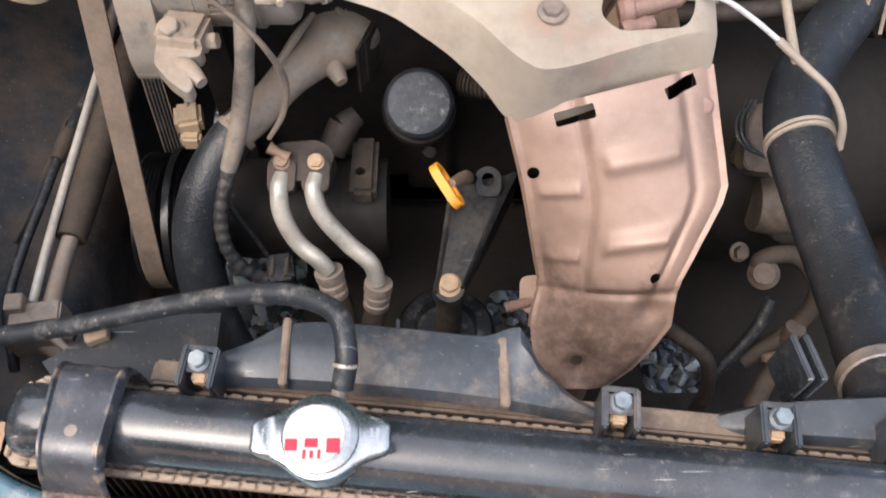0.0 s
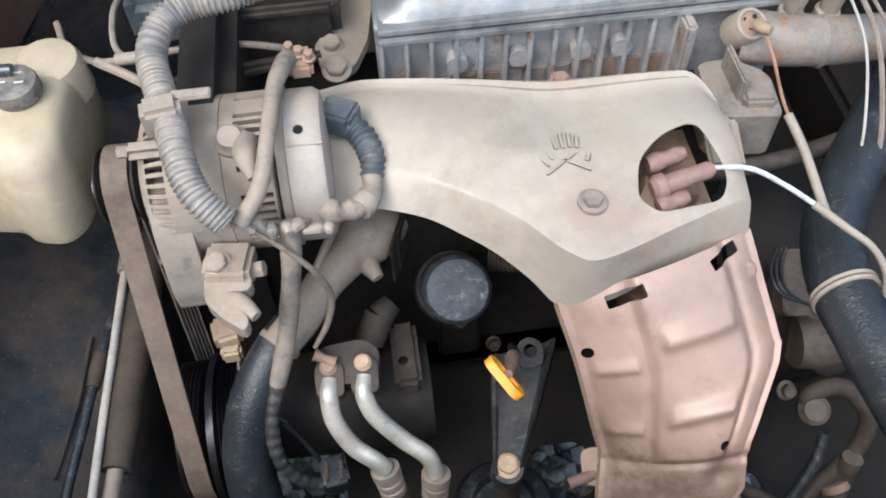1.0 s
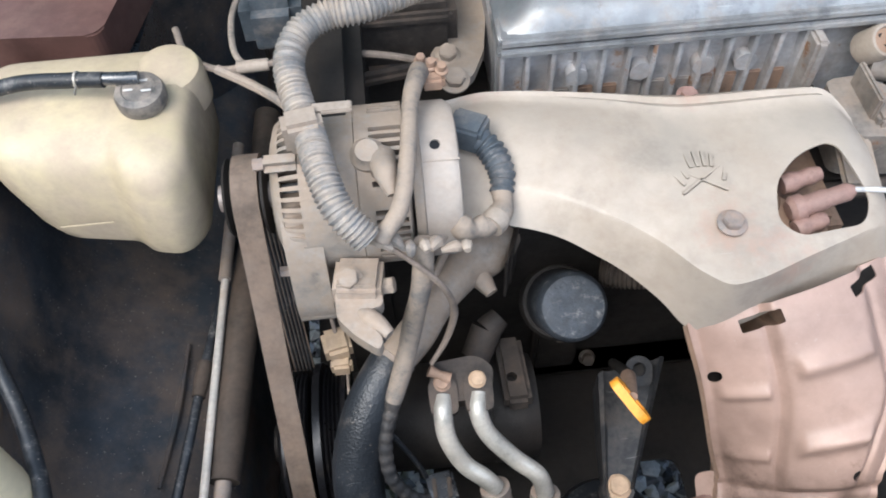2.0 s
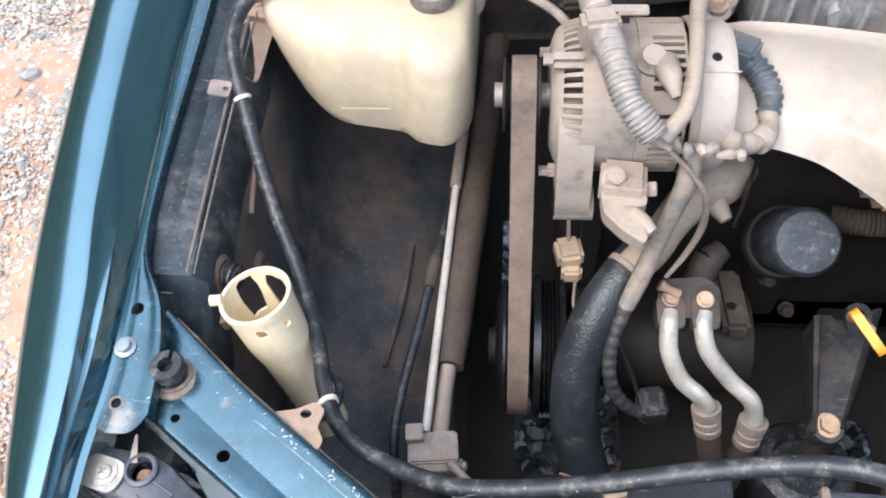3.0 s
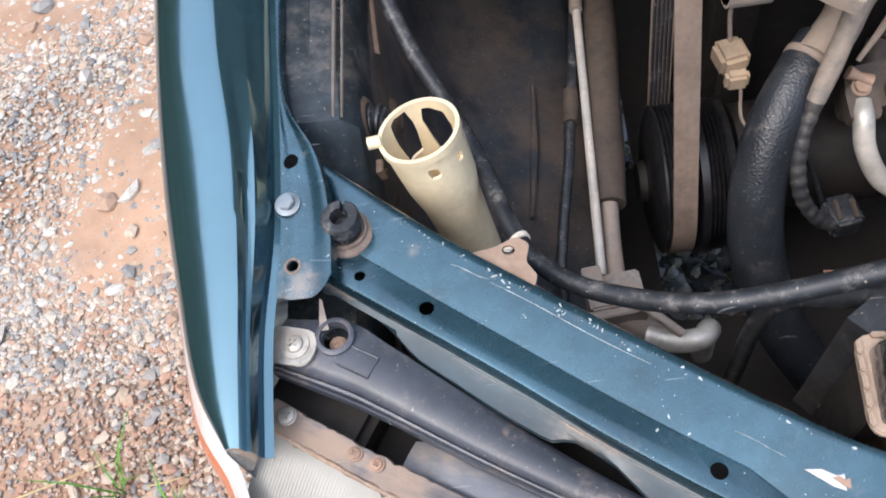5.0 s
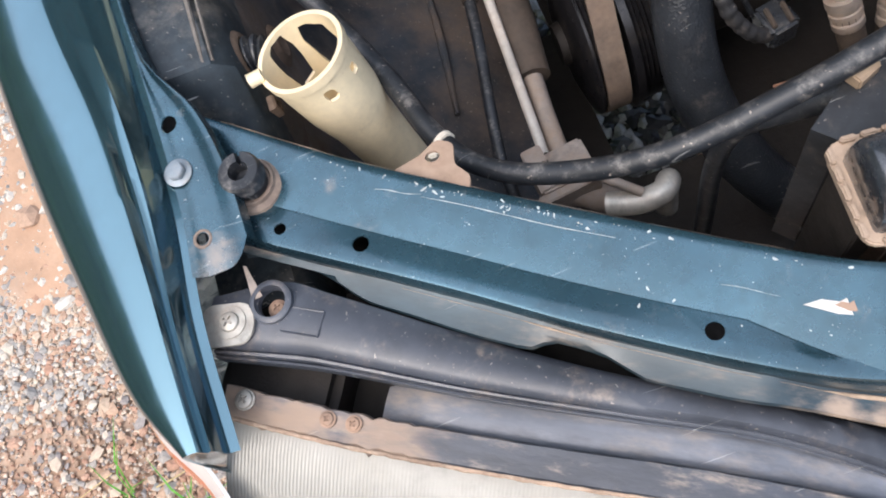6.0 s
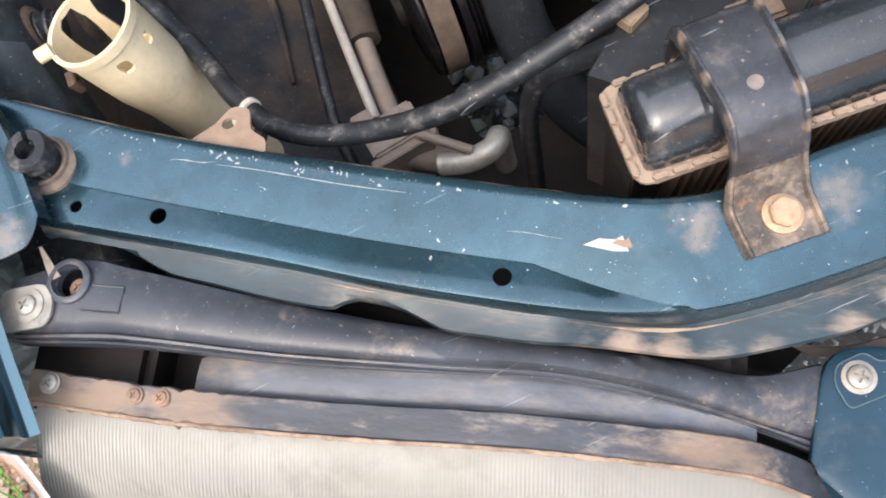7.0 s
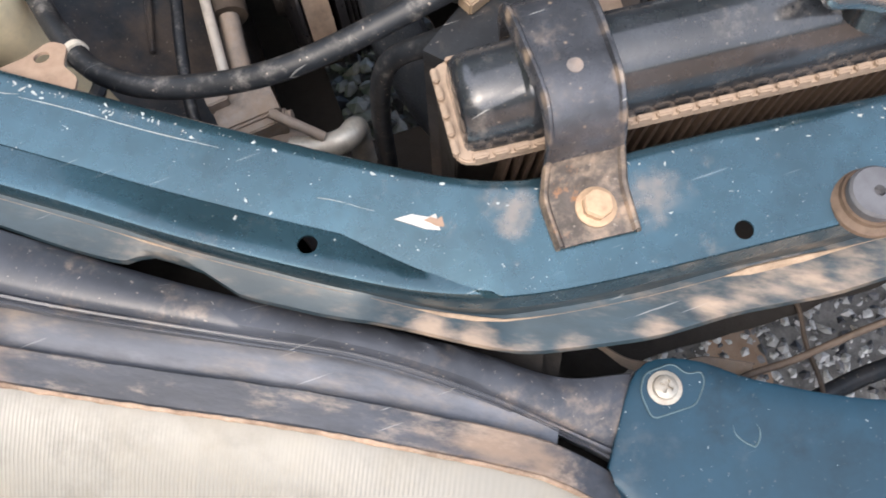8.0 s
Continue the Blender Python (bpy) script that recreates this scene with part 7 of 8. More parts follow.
def engine_mount():
    root = thing("engine_mount", (0.0, 0.36, 0.45), "black engine mount with a dusty steel bracket", "engine mount")
    grid = []
    for i in range(25):
        s = i / 24
        c = Vector((0.008, 0.368, 0.612)).lerp(Vector((0.045, 0.49, 0.628)), s)
        w = 0.015 + 0.020 * s
        wall = 0.008 + 0.028 * math.sin(min(1, s * 1.3) * 1.8)
        grid.append([tuple(c + Vector((k * w, 0.15 * k * w, h))) for k, h in ((-1.02, -wall), (-1, 0.004), (-0.86, 0.007), (-0.72, 0.003), (0, 0.0), (0.72, 0.003), (0.86, 0.007), (1, 0.004), (1.02, -wall))])
    part("bracket", sheet(grid, 0.004), mount_mat, root)
    part("bracket_nose", lathe([(0.0165, -0.016), (0.0165, 0.0), (0.0150, 0.003)], (0.0085, 0.372, 0.610), (0, -0.15, 1), 24), mount_mat, root)
    bolt(root, (0.0085, 0.3735, 0.6135), (0, -0.15, 1), 0.0095, 0.009, rust_bolt, 1.3)
    part("stud", tube([(0.0085, 0.37, 0.60), (0.0085, 0.362, 0.52)], 0.013, 16), dirt_iron, root)
    part("cushion", lathe([(0.052, -0.09), (0.056, -0.03), (0.054, 0.0), (0.048, 0.010), (0.034, 0.014), (0.03, 0.006), (0.0001, 0.004)], (0.006, 0.362, 0.525), (0, 0.05, 1), 36), rubber, root)
    ear = prism(round_poly([(-0.012, -0.014), (0.012, -0.014), (0.014, 0.010), (0.0, 0.018), (-0.014, 0.010)], 0.007), 0.005, axes((0.048, 0.478, 0.640), (0.1, -0.5, 0.85)), 0.001)
    part("eye", cut(ear, drill((0.048, 0.480, 0.642), (0.1, -0.5, 0.85), 0.007)), mount_mat, root)
    return root


mount_mat = material("dusty_black_steel", (0.03, 0.032, 0.036), 0.5, 0.3, 0.3, 16, (0.10, 0.085, 0.072), 0.0, 0.05, 30, 0.16, 0.4, scratch=0.3)


def dipstick():
    root = thing("oil_dipstick", (0.03, 0.44, 0.65), "orange plastic dipstick handle on a steel tube", "dipstick")
    c = Vector((0.001, 0.397, 0.752))
    m = axes(c, (0.80, 0.33, 0.50), (0.45, -0.75, -0.35))
    outline = round_poly([(-0.022, -0.010), (0.022, -0.010), (0.022, 0.010), (-0.022, 0.010)], 0.009)
    ring_ = prism(outline, 0.008, m, 0.0014)
    part("handle", cut(ring_, prism(round_poly([(-0.014, -0.0055), (0.014, -0.0055), (0.014, 0.0055), (-0.014, 0.0055)], 0.005), 0.03, m @ Matrix.Translation((0, 0, 0.005)))), orange, root)
    part("stem", tube([(0.008, 0.402, 0.752), (0.018, 0.432, 0.715), (0.024, 0.45, 0.69)], [0.004, 0.006, 0.0075], 10), rusty, root)
    part("tube", tube([(0.022, 0.444, 0.695), (0.03, 0.47, 0.66), (0.04, 0.52, 0.58)], 0.0055, 10), shaded_iron, root)
    return root


alternator()
drive_belt()
conduit()
water_inlet()
compressor()
oil_filter()
engine_block()
engine_mount()
dipstick()


# ---- cylinder head, exhaust ----
def cylinder_head():
    root = thing("cylinder_head", (0.08, 0.74, 0.78), "rusty ribbed alloy cylinder head with a silver cam cover", "engine")
    part("head", box((0.40, 0.174, 0.12), Matrix.Translation((0.130, 0.780, 0.825)), 0.006), rib_mat, root, "rust-stained head casting")
    for k in range(13):
        x = -0.066 + k * 0.0235
        part("rib", box((0.0045, 0.034, 0.105), Matrix.Translation((x, 0.697, 0.832)), 0.0012), rib_mat, root)
    for k in range(12):
        part("rust_pocket", box((0.0165, 0.004, 0.052), Matrix.Translation((-0.0543 + k * 0.0235, 0.6925, 0.803)), 0.0015), rusty if k in (3, 4, 9, 10, 11) else head_mat, root, "rust-stained pocket between the ribs")
    for x in (0.005, 0.065, 0.125, 0.165):
        part("boss", tube([(x, 0.700, 0.850), (x, 0.682, 0.850)], 0.0105, 14), rib_mat, root)
    part("gasket_rail", box((0.395, 0.060, 0.010), Matrix.Translation((0.127, 0.708, 0.888)), 0.003), cam_mat, root)
    part("cover_flange", box((0.40, 0.064, 0.010), Matrix.Translation((0.130, 0.710, 0.900)), 0.003), cam_mat, root)
    grid = []
    for i in range(25):
        x = -0.070 + 0.40 * i / 24
        e = min(1, 12 * min(i, 24 - i) / 24)
        grid.append([(x, y, 0.902 + h * e) for y, h in ((0.684, 0.0), (0.690, 0.012), (0.700, 0.020), (0.715, 0.024), (0.76, 0.03), (0.84, 0.034), (0.90, 0.02))])
    part("cam_cover", sheet(grid, 0.004), cam_mat, root, "dull silver cam cover")
    part("end_plate", box((0.012, 0.06, 0.10), Matrix.Translation((0.222, 0.69, 0.835)), 0.003), head_mat, root)
    # left end: timing cover with bolted lug
    part("timing_cover", box((0.13, 0.08, 0.07), Matrix.Translation((-0.165, 0.775, 0.865)), 0.010), dirt_iron, root)
    part("timing_ridge", box((0.12, 0.012, 0.012), Matrix.Translation((-0.165, 0.735, 0.893)), 0.004), dirt_iron, root)
    part("pulley_cover", box((0.06, 0.06, 0.06), Matrix.Translation((-0.275, 0.79, 0.87)), 0.012), plug_mat, root)
    return root


head_mat = material("rusty_head", (0.36, 0.34, 0.32), 0.6, 0.4, 0.25, 30, (0.33, 0.245, 0.19), 0.05, 0.03, 20, 0.25, 0.3, rust=(0.36, 0.19, 0.10), rust_level=0.10, rust_scale=28, speck=0.3)
rib_mat = material("grey_alloy_rib", (0.52, 0.52, 0.53), 0.45, 0.5, 0.3, 22, (0.40, 0.31, 0.25), 0.03, 0.03, 30, 0.2, 0.3, rust=(0.40, 0.22, 0.12), rust_level=0.05, rust_scale=26, scratch=0.3)
cam_mat = material("silver_cam_cover", (0.36, 0.365, 0.37), 0.42, 0.5, 0.25, 14, (0.36, 0.30, 0.25), 0.02, 0.0, 30, 0.14, 0.3, speck=0.3, scratch=0.4, rust=(0.20, 0.14, 0.10), rust_level=-0.03, rust_scale=24, grime=0.5)


def lifting_bracket():
    root = thing("alternator_bracket", (-0.11, 0.71, 0.80), "pale alloy bracket bolted to the head beside the alternator", "bracket")
    part("plate", prism(round_poly([(-0.091, 0.825), (-0.061, 0.822), (-0.077, 0.725), (-0.091, 0.692), (-0.111, 0.679), (-0.123, 0.694), (-0.129, 0.724), (-0.114, 0.749)], 0.006), 0.010, Matrix.Translation((0, 0, 0.846)), 0.002), alloy_dusty, root)
    bolt(root, (-0.112, 0.721, 0.856), (0, -0.25, 1), 0.0090, 0.010, alloy_dusty, 1.35)
    bolt(root, (-0.109, 0.687, 0.856), (0, -0.25, 1), 0.0105, 0.010, alloy_dusty, 1.35)
    part("arm", box((0.14, 0.014, 0.012), Matrix.Translation((-0.19, 0.672, 0.882)) @ Matrix.Rotation(0.15, 4, "Z"), 0.004), dirt_iron, root)
    return root


def shield_top(u, v):
    """The upper heat shield: u from its alternator end to its far end, v from the head to the lower edge."""
    x = -0.125 + 0.349 * u
    back = along([(0, 0.652), (0.12, 0.660), (0.6, 0.642), (0.93, 0.634), (0.97, 0.626), (1.0, 0.606)], u)
    ridge = along([(0, 0.565), (0.166, 0.543), (0.35, 0.502), (0.447, 0.476), (0.52, 0.449), (0.587, 0.436), (0.78, 0.456), (1.0, 0.484)], u)
    edge = along([(0, 0.533), (0.08, 0.526), (0.22, 0.510), (0.32, 0.491), (0.384, 0.478), (0.458, 0.458), (0.52, 0.440), (0.60, 0.434), (0.76, 0.447), (1.0, 0.468)], u)
    zr = along([(0, 0.862), (0.15, 0.872), (0.35, 0.873), (0.57, 0.861), (0.8, 0.862), (1.0, 0.860)], u)
    ze = along([(0, 0.85), (0.22, 0.845), (0.32, 0.835), (0.384, 0.825), (0.458, 0.810), (0.52, 0.792), (0.62, 0.795), (0.76, 0.805), (1.0, 0.829)], u)
    if v < 0.70:
        k = v / 0.70
        y = back + (ridge - back) * k
        z = 0.868 + (zr - 0.868) * k + 0.012 * math.sin(k * math.pi) + 0.0036 * (math.exp(-((k - 0.10) / 0.02) ** 2) + math.exp(-((k - 0.17) / 0.02) ** 2))
        if k < 0.06:
            z -= 0.014 * (1 - k / 0.06)
    else:
        k = (v - 0.70) / 0.30
        s = k * k * (3 - 2 * k)
        y = ridge + (edge - ridge) * k
        z = zr + (ze - zr) * (0.25 * k + 0.75 * k ** 1.5)
    edge_x = max(0.0, (u - 0.93) / 0.07)
    z -= 0.010 * edge_x ** 2
    return (x, y, z)


def shield_z(x, y):
    """Height of the upper shield above a place in the plan."""
    u = (x + 0.125) / 0.349
    lo, hi = 0.0, 0.7
    for _ in range(24):
        mid = (lo + hi) / 2
        lo, hi = (mid, hi) if shield_top(u, mid)[1] > y else (lo, mid)
    return shield_top(u, lo)[2]


def heat_shield_upper():
    root = thing("heat_shield", (0.06, 0.54, 0.80), "tan dusty pressed steel heat shield over the exhaust manifold", "heat shield")
    grid = [[shield_top(i / 70, j / 44) for j in range(45)] for i in range(71)]
    window = prism(round_poly([(0.125, 0.484), (0.140, 0.470), (0.196, 0.478), (0.206, 0.500), (0.192, 0.556), (0.160, 0.545), (0.133, 0.520)], 0.014, 6), 0.2, Matrix.Translation((0, 0, 0.815)))
    part("shell", cut(sheet(grid, 0.0014), window), shield_tan, root)
    # embossed warning sign, as plain raised strokes
    for x, y, w, h, a in ((0.074, 0.528, 0.046, 0.0034, 0.62), (0.074, 0.528, 0.046, 0.0034, -0.62), (0.068, 0.5475, 0.0042, 0.016, 0.12), (0.0745, 0.549, 0.0042, 0.018, 0), (0.081, 0.5485, 0.0042, 0.017, -0.08), (0.087, 0.546, 0.0042, 0.014, -0.2), (0.056, 0.529, 0.004, 0.014, 0.5), (0.062, 0.534, 0.004, 0.010, 0.3), (0.094, 0.531, 0.004, 0.014, -0.4)):
        part("embossed_stroke", box((w, h, 0.0012), Matrix.Translation((x, y, shield_z(x, y) + 0.0001)) @ Matrix.Rotation(a, 4, "Z"), 0.0006), shield_tan, root)
    for p in ((0.092, 0.630, 0.866), (-0.097, 0.652, 0.857)):
        bolt(root, p, (0, -0.2, 1), 0.0068, 0.008, rust_red, 1.5)
    bolt(root, (0.0865, 0.484, 0.873), (0, -0.1, 1), 0.0085, 0.007, steel_dull, 1.4)
    root = thing("exhaust_manifold", (0.16, 0.52, 0.78), "rusty exhaust manifold studs and oxygen sensor below the shield", "exhaust")
    part("manifold", box((0.20, 0.12, 0.05), Matrix.Translation((0.11, 0.56, 0.80)), 0.015), rusty, root)
    part("runner", tube([(0.13, 0.52, 0.82), (0.16, 0.50, 0.80), (0.17, 0.46, 0.76), (0.15, 0.40, 0.70)], 0.030, 20), rusty, root)
    for y, z, l in ((0.532, 0.852, 0.034), (0.490, 0.845, 0.026)):
        part("stud", tube([(0.148, y, z), (0.148 + l, y + 0.006, z + 0.004)], [0.008, 0.0095, 0.007, 0.008, 0.006], 12), rust_red, root)
    part("oxygen_sensor", lathe([(0.008, 0), (0.0115, 0.004), (0.0115, 0.012), (0.0085, 0.013), (0.0088, 0.03), (0.0075, 0.034), (0.0078, 0.05), (0.004, 0.056)], (0.145, 0.505, 0.852), (0.9, 0.12, 0.18), 16), rust_red, root, "rust-red oxygen sensor")
    return root


rust_red = material("rust_red", (0.28, 0.17, 0.14), 0.6, 0.3, 0.2, 40, (0.36, 0.24, 0.2), 0.06, 0, 50, 0.25, 0.4)


def shield_low(u, v):
    """The lower heat shield: u across, v from its top edge to its foot."""
    lx = along([(0, 0.055), (0.25, 0.072), (0.55, 0.090), (0.62, 0.093), (0.8, 0.085), (0.93, 0.092), (1.0, 0.108)], v)
    ly = along([(0, 0.440), (0.25, 0.408), (0.55, 0.370), (0.8, 0.325), (1.0, 0.277)], v)
    lz = along([(0, 0.798), (0.25, 0.742), (0.55, 0.664), (0.8, 0.625), (1.0, 0.588)], v)
    rx = float(np.interp(v, (0, 0.22, 0.30, 0.36, 0.60, 0.68, 0.76, 0.84, 0.93, 1.0), (0.226, 0.240, 0.2435, 0.239, 0.206, 0.203, 0.205, 0.194, 0.178, 0.158)))
    ry = along([(0, 0.472), (0.25, 0.405), (0.4, 0.370), (0.62, 0.322), (0.8, 0.298), (1.0, 0.274)], v)
    rz = along([(0, 0.826), (0.25, 0.772), (0.4, 0.750), (0.62, 0.712), (0.8, 0.660), (1.0, 0.598)], v)
    a, b = Vector((lx, ly, lz)), Vector((rx, ry, rz))
    p = a.lerp(b, u)
    out = Vector((-0.05, -0.62, 0.78))

    def step(x, c, w):
        t = min(1.0, max(0.0, (x - c) / w + 0.5))
        return t * t * (3 - 2 * t)
    side = 0.030 * math.sin(math.pi * min(1, max(0, (u - 0.04) / 0.92))) ** 0.7
    bulge = side * along([(0, 0.75), (0.1, 1.0), (0.45, 1.0), (0.58, 0.85), (0.72, 0.50), (1.0, 0.30)], v)
    body = 1 - step(v, 0.63, 0.03)
    # raised middle panel between two pressed folds
    bulge += 0.0055 * (step(u, 0.335, 0.055) - step(u, 0.80, 0.06)) * body
    bulge -= 0.0030 * math.exp(-((u - 0.315) / 0.024) ** 2) * body
    bulge -= 0.0030 * math.exp(-((u - 0.83) / 0.026) ** 2) * body
    # two cross ribs on it, with a hard lower side
    for c in (0.205, 0.465):
        d = v - c - 0.06 * (0.5 - u)
        rib = math.exp(-(d / (0.040 if d < 0 else 0.024)) ** 2)
        bulge += 0.0080 * rib * step(u, 0.39, 0.06) * (1 - step(u, 0.76, 0.06))
    # short ribs beside the bolt holes
    for c in (0.285, 0.515):
        d = v - c
        bulge += 0.0055 * math.exp(-(d / (0.030 if d < 0 else 0.015)) ** 2) * step(u, 0.06, 0.04) * (1 - step(u, 0.27, 0.03))
    # fold above the foot, sunk bolt seats
    bulge -= 0.0045 * math.exp(-((v - 0.645) / 0.017) ** 2)
    bulge -= 0.010 * math.exp(-(((u - 0.82) / 0.09) ** 2 + ((v - 0.70) / 0.045) ** 2))
    bulge -= 0.012 * math.exp(-(((u - 0.45) / 0.15) ** 2 + ((v - 0.93) / 0.06) ** 2))
    bulge += 0.0012 * noise.noise(Vector((u * 6, v * 9, 2)))
    return tuple(p + out * bulge)


def heat_shield_lower():
    root = thing("lower_heat_shield", (0.14, 0.33, 0.56), "pinkish rust-coloured pressed heat shield with bolt holes", "heat shield")
    grid = [[shield_low(i / 90, j / 130) for j in range(131)] for i in range(91)]
    out = (-0.05, -0.62, 0.78)
    holes = [drill(p, out, r, 0.06) for p, r in (((0.078, 0.396, 0.774), 0.0052), ((0.182, 0.321, 0.727), 0.0052), ((0.127, 0.290, 0.620), 0.0058))]
    slot1 = prism(round_poly([(-0.016, -0.005), (0.016, -0.005), (0.016, 0.007), (-0.016, 0.007)], 0.002), 0.06, axes((0.1085, 0.428, 0.812), out, (1, 0.2, 0.2)) @ Matrix.Translation((0, 0, -0.03)))
    slot2 = prism(round_poly([(-0.015, -0.004), (0.015, -0.002), (0.015, 0.009), (-0.015, 0.006)], 0.002), 0.06, axes((0.196, 0.450, 0.82), out, (1, 0.3, 0.3)) @ Matrix.Translation((0, 0, -0.03)))
    part("shell", cut(sheet(grid, 0.0014), *holes, slot1, slot2), shield_rust, root)
    bolt(root, (0.2185, 0.4455, 0.8035), out, 0.0075, 0.007, rust_red, 1.3)
    part("side_flange", sheet([[(lx_ - 0.002, ly_ + 0.002, lz_ - 0.007), (lx_, ly_, lz_ - 0.0015)] for lx_, ly_, lz_ in [shield_low(0, j / 20) for j in range(17)]], 0.0012), rusty, root)
    part("stud", tube([(0.062, 0.345, 0.622), (0.098, 0.352, 0.628)], 0.0052, 10, 8, 0.0005, 0.002), rust_red, root)
    part("ear", prism(round_poly([(-0.010, -0.016), (0.010, -0.020), (0.010, 0.020), (-0.010, 0.016)], 0.007), 0.003, axes((0.086, 0.356, 0.630), (-0.5, -0.5, 0.7)), 0.0006), shield_rust, root)
    root = thing("catalytic_converter", (0.16, 0.42, 0.55), "rusty catalytic converter hidden behind the heat shield", "exhaust")
    part("can", tube([(0.17, 0.475, 0.755), (0.168, 0.445, 0.69), (0.150, 0.39, 0.60), (0.14, 0.34, 0.53)], [0.045, 0.048, 0.042, 0.03], 24), rusty, root)
    part("pipe", tube([(0.18, 0.335, 0.655), (0.215, 0.312, 0.640), (0.25, 0.295, 0.615), (0.265, 0.285, 0.56), (0.268, 0.28, 0.49)], 0.0075, 12), dirt_iron, root)
    part("downpipe", tube([(0.13, 0.32, 0.56), (0.13, 0.31, 0.50), (0.135, 0.33, 0.45), (0.15, 0.38, 0.435)], 0.026, 18), rusty, root)
    return root


cylinder_head()
lifting_bracket()
heat_shield_upper()
heat_shield_lower()


# ---- gearbox side ----
def upper_hose():
    root = thing("upper_radiator_hose", (0.31, 0.35, 0.75), "thick black dusty upper radiator hose with a wire clamp", "hose")
    part("hose", tube([(0.60, 0.80, 0.83), (0.48, 0.68, 0.82), (0.385, 0.575, 0.80), (0.325, 0.50, 0.795), (0.298, 0.435, 0.797), (0.299, 0.37, 0.795), (0.303, 0.29, 0.80), (0.300, 0.22, 0.815), (0.285, 0.165, 0.845)], [0.027, 0.027, 0.027, 0.0275, 0.0265, 0.026, 0.026, 0.026], 26), hose_mat, root)
    part("wire_clamp", lathe([(0.0272, -0.0016), (0.0290, -0.0016), (0.0290, 0.0016), (0.0272, 0.0016)], (0.2965, 0.412, 0.7965), (0.05, -1, 0.02), 30), tan_grey, root, "pale wire clamp")
    part("wire_clamp", lathe([(0.0272, -0.0016), (0.0290, -0.0016), (0.0290, 0.0016), (0.0272, 0.0016)], (0.2966, 0.417, 0.7965), (0.05, -1, 0.02), 30), tan_grey, root, "pale wire clamp")
    part("spout_clamp", lathe([(0.0270, -0.006), (0.0285, -0.005), (0.0285, 0.005), (0.0270, 0.006)], (0.293, 0.192, 0.828), (-0.15, -0.85, 0.45), 30), steel_dull, root, "steel hose clamp")
    return root


def sensor_wire():
    root = thing("sensor_wire", (0.26, 0.46, 0.84), "braided white sensor wire with a dusty sleeve", "wire")
    part("braid", tube([(0.196, 0.512, 0.864), (0.222, 0.498, 0.874), (0.245, 0.478, 0.872), (0.263, 0.459, 0.868)], 0.0022, 8), wire_white, root)
    part("sleeve", tube([(0.263, 0.459, 0.868), (0.285, 0.440, 0.858), (0.306, 0.425, 0.846), (0.320, 0.412, 0.825), (0.326, 0.405, 0.80)], [0.0036, 0.0030, 0.0034], 10), tan_grey, root)
    root = thing("temperature_sender", (0.235, 0.655, 0.84), "round pale sensor with a thin wire on a rusty housing", "sensor")
    part("sender", lathe([(0.016, -0.02), (0.016, 0.006), (0.0145, 0.009), (0.012, 0.009), (0.010, 0.004), (0.0001, 0.003)], (0.270, 0.655, 0.885), (0.15, -0.55, 0.8), 26), tan_grey, root)
    part("core", lathe([(0.0118, 0.006), (0.009, 0.0085), (0.004, 0.010), (0.0001, 0.010)], (0.270, 0.655, 0.885), (0.15, -0.55, 0.8), 20), rusty, root, "rusty sensor face")
    part("terminal", tube([(0.272, 0.644, 0.896), (0.280, 0.630, 0.899)], [0.005, 0.006, 0.004], 10), tan_plastic, root)
    for dx, dy in ((-0.006, 0.004), (-0.002, -0.004), (0.003, 0.006)):
        part("pin_hole", lathe([(0.0024, 0), (0.0022, 0.0008), (0.0001, 0.0008)], (0.2714 + dx, 0.6500 + dy * 0.8, 0.8925 + dy * 0.55), (0.15, -0.55, 0.8), 10), shaded_iron, root)
    part("wire", tube([(0.275, 0.644, 0.898), (0.280, 0.615, 0.885), (0.279, 0.575, 0.87), (0.282, 0.545, 0.86)], 0.0016, 6), copper_wire, root, "thin copper-brown wire")
    part("wire_sleeve", tube([(0.280, 0.560, 0.865), (0.288, 0.53, 0.85), (0.297, 0.49, 0.825), (0.308, 0.46, 0.80)], 0.0042, 10), tan_grey, root)
    root = thing("water_outlet", (0.25, 0.66, 0.78), "rust-streaked alloy water outlet housing with pipes", "engine part")
    part("housing", prism(round_poly([(0.222, 0.578), (0.284, 0.570), (0.290, 0.625), (0.262, 0.650), (0.228, 0.648)], 0.008), 0.050, Matrix.Translation((0, 0, 0.802)), 0.004), outlet_mat, root)
    part("housing_step", box((0.030, 0.026, 0.014), Matrix.Translation((0.268, 0.596, 0.854)) @ Matrix.Rotation(-0.1, 4, "Z"), 0.003), outlet_mat, root)
    part("cast_web", box((0.006, 0.050, 0.030), Matrix.Translation((0.252, 0.618, 0.862)), 0.002), outlet_mat, root)
    part("neck", tube([(0.275, 0.67, 0.86), (0.32, 0.655, 0.862), (0.37, 0.65, 0.86), (0.44, 0.67, 0.84)], [0.026, 0.025, 0.023, 0.022], 20), outlet_mat, root)
    part("neck_ring", torus((0.345, 0.652, 0.861), (1, -0.1, 0), 0.0235, 0.003), outlet_mat, root)
    for x, y in ((0.318, 0.672), (0.352, 0.668)):
        part("stem", lathe([(0.012, 0), (0.012, 0.012), (0.009, 0.014), (0.010, 0.04), (0.007, 0.044)], (x, y, 0.872), (0.05, -0.1, 1), 16), alloy_dusty, root)
    part("plate", box((0.032, 0.052, 0.007), Matrix.Translation((0.226, 0.556, 0.842)) @ Matrix.Rotation(-0.12, 4, "Z") @ Matrix.Rotation(0.15, 4, "X"), 0.003), alloy_dusty, root)
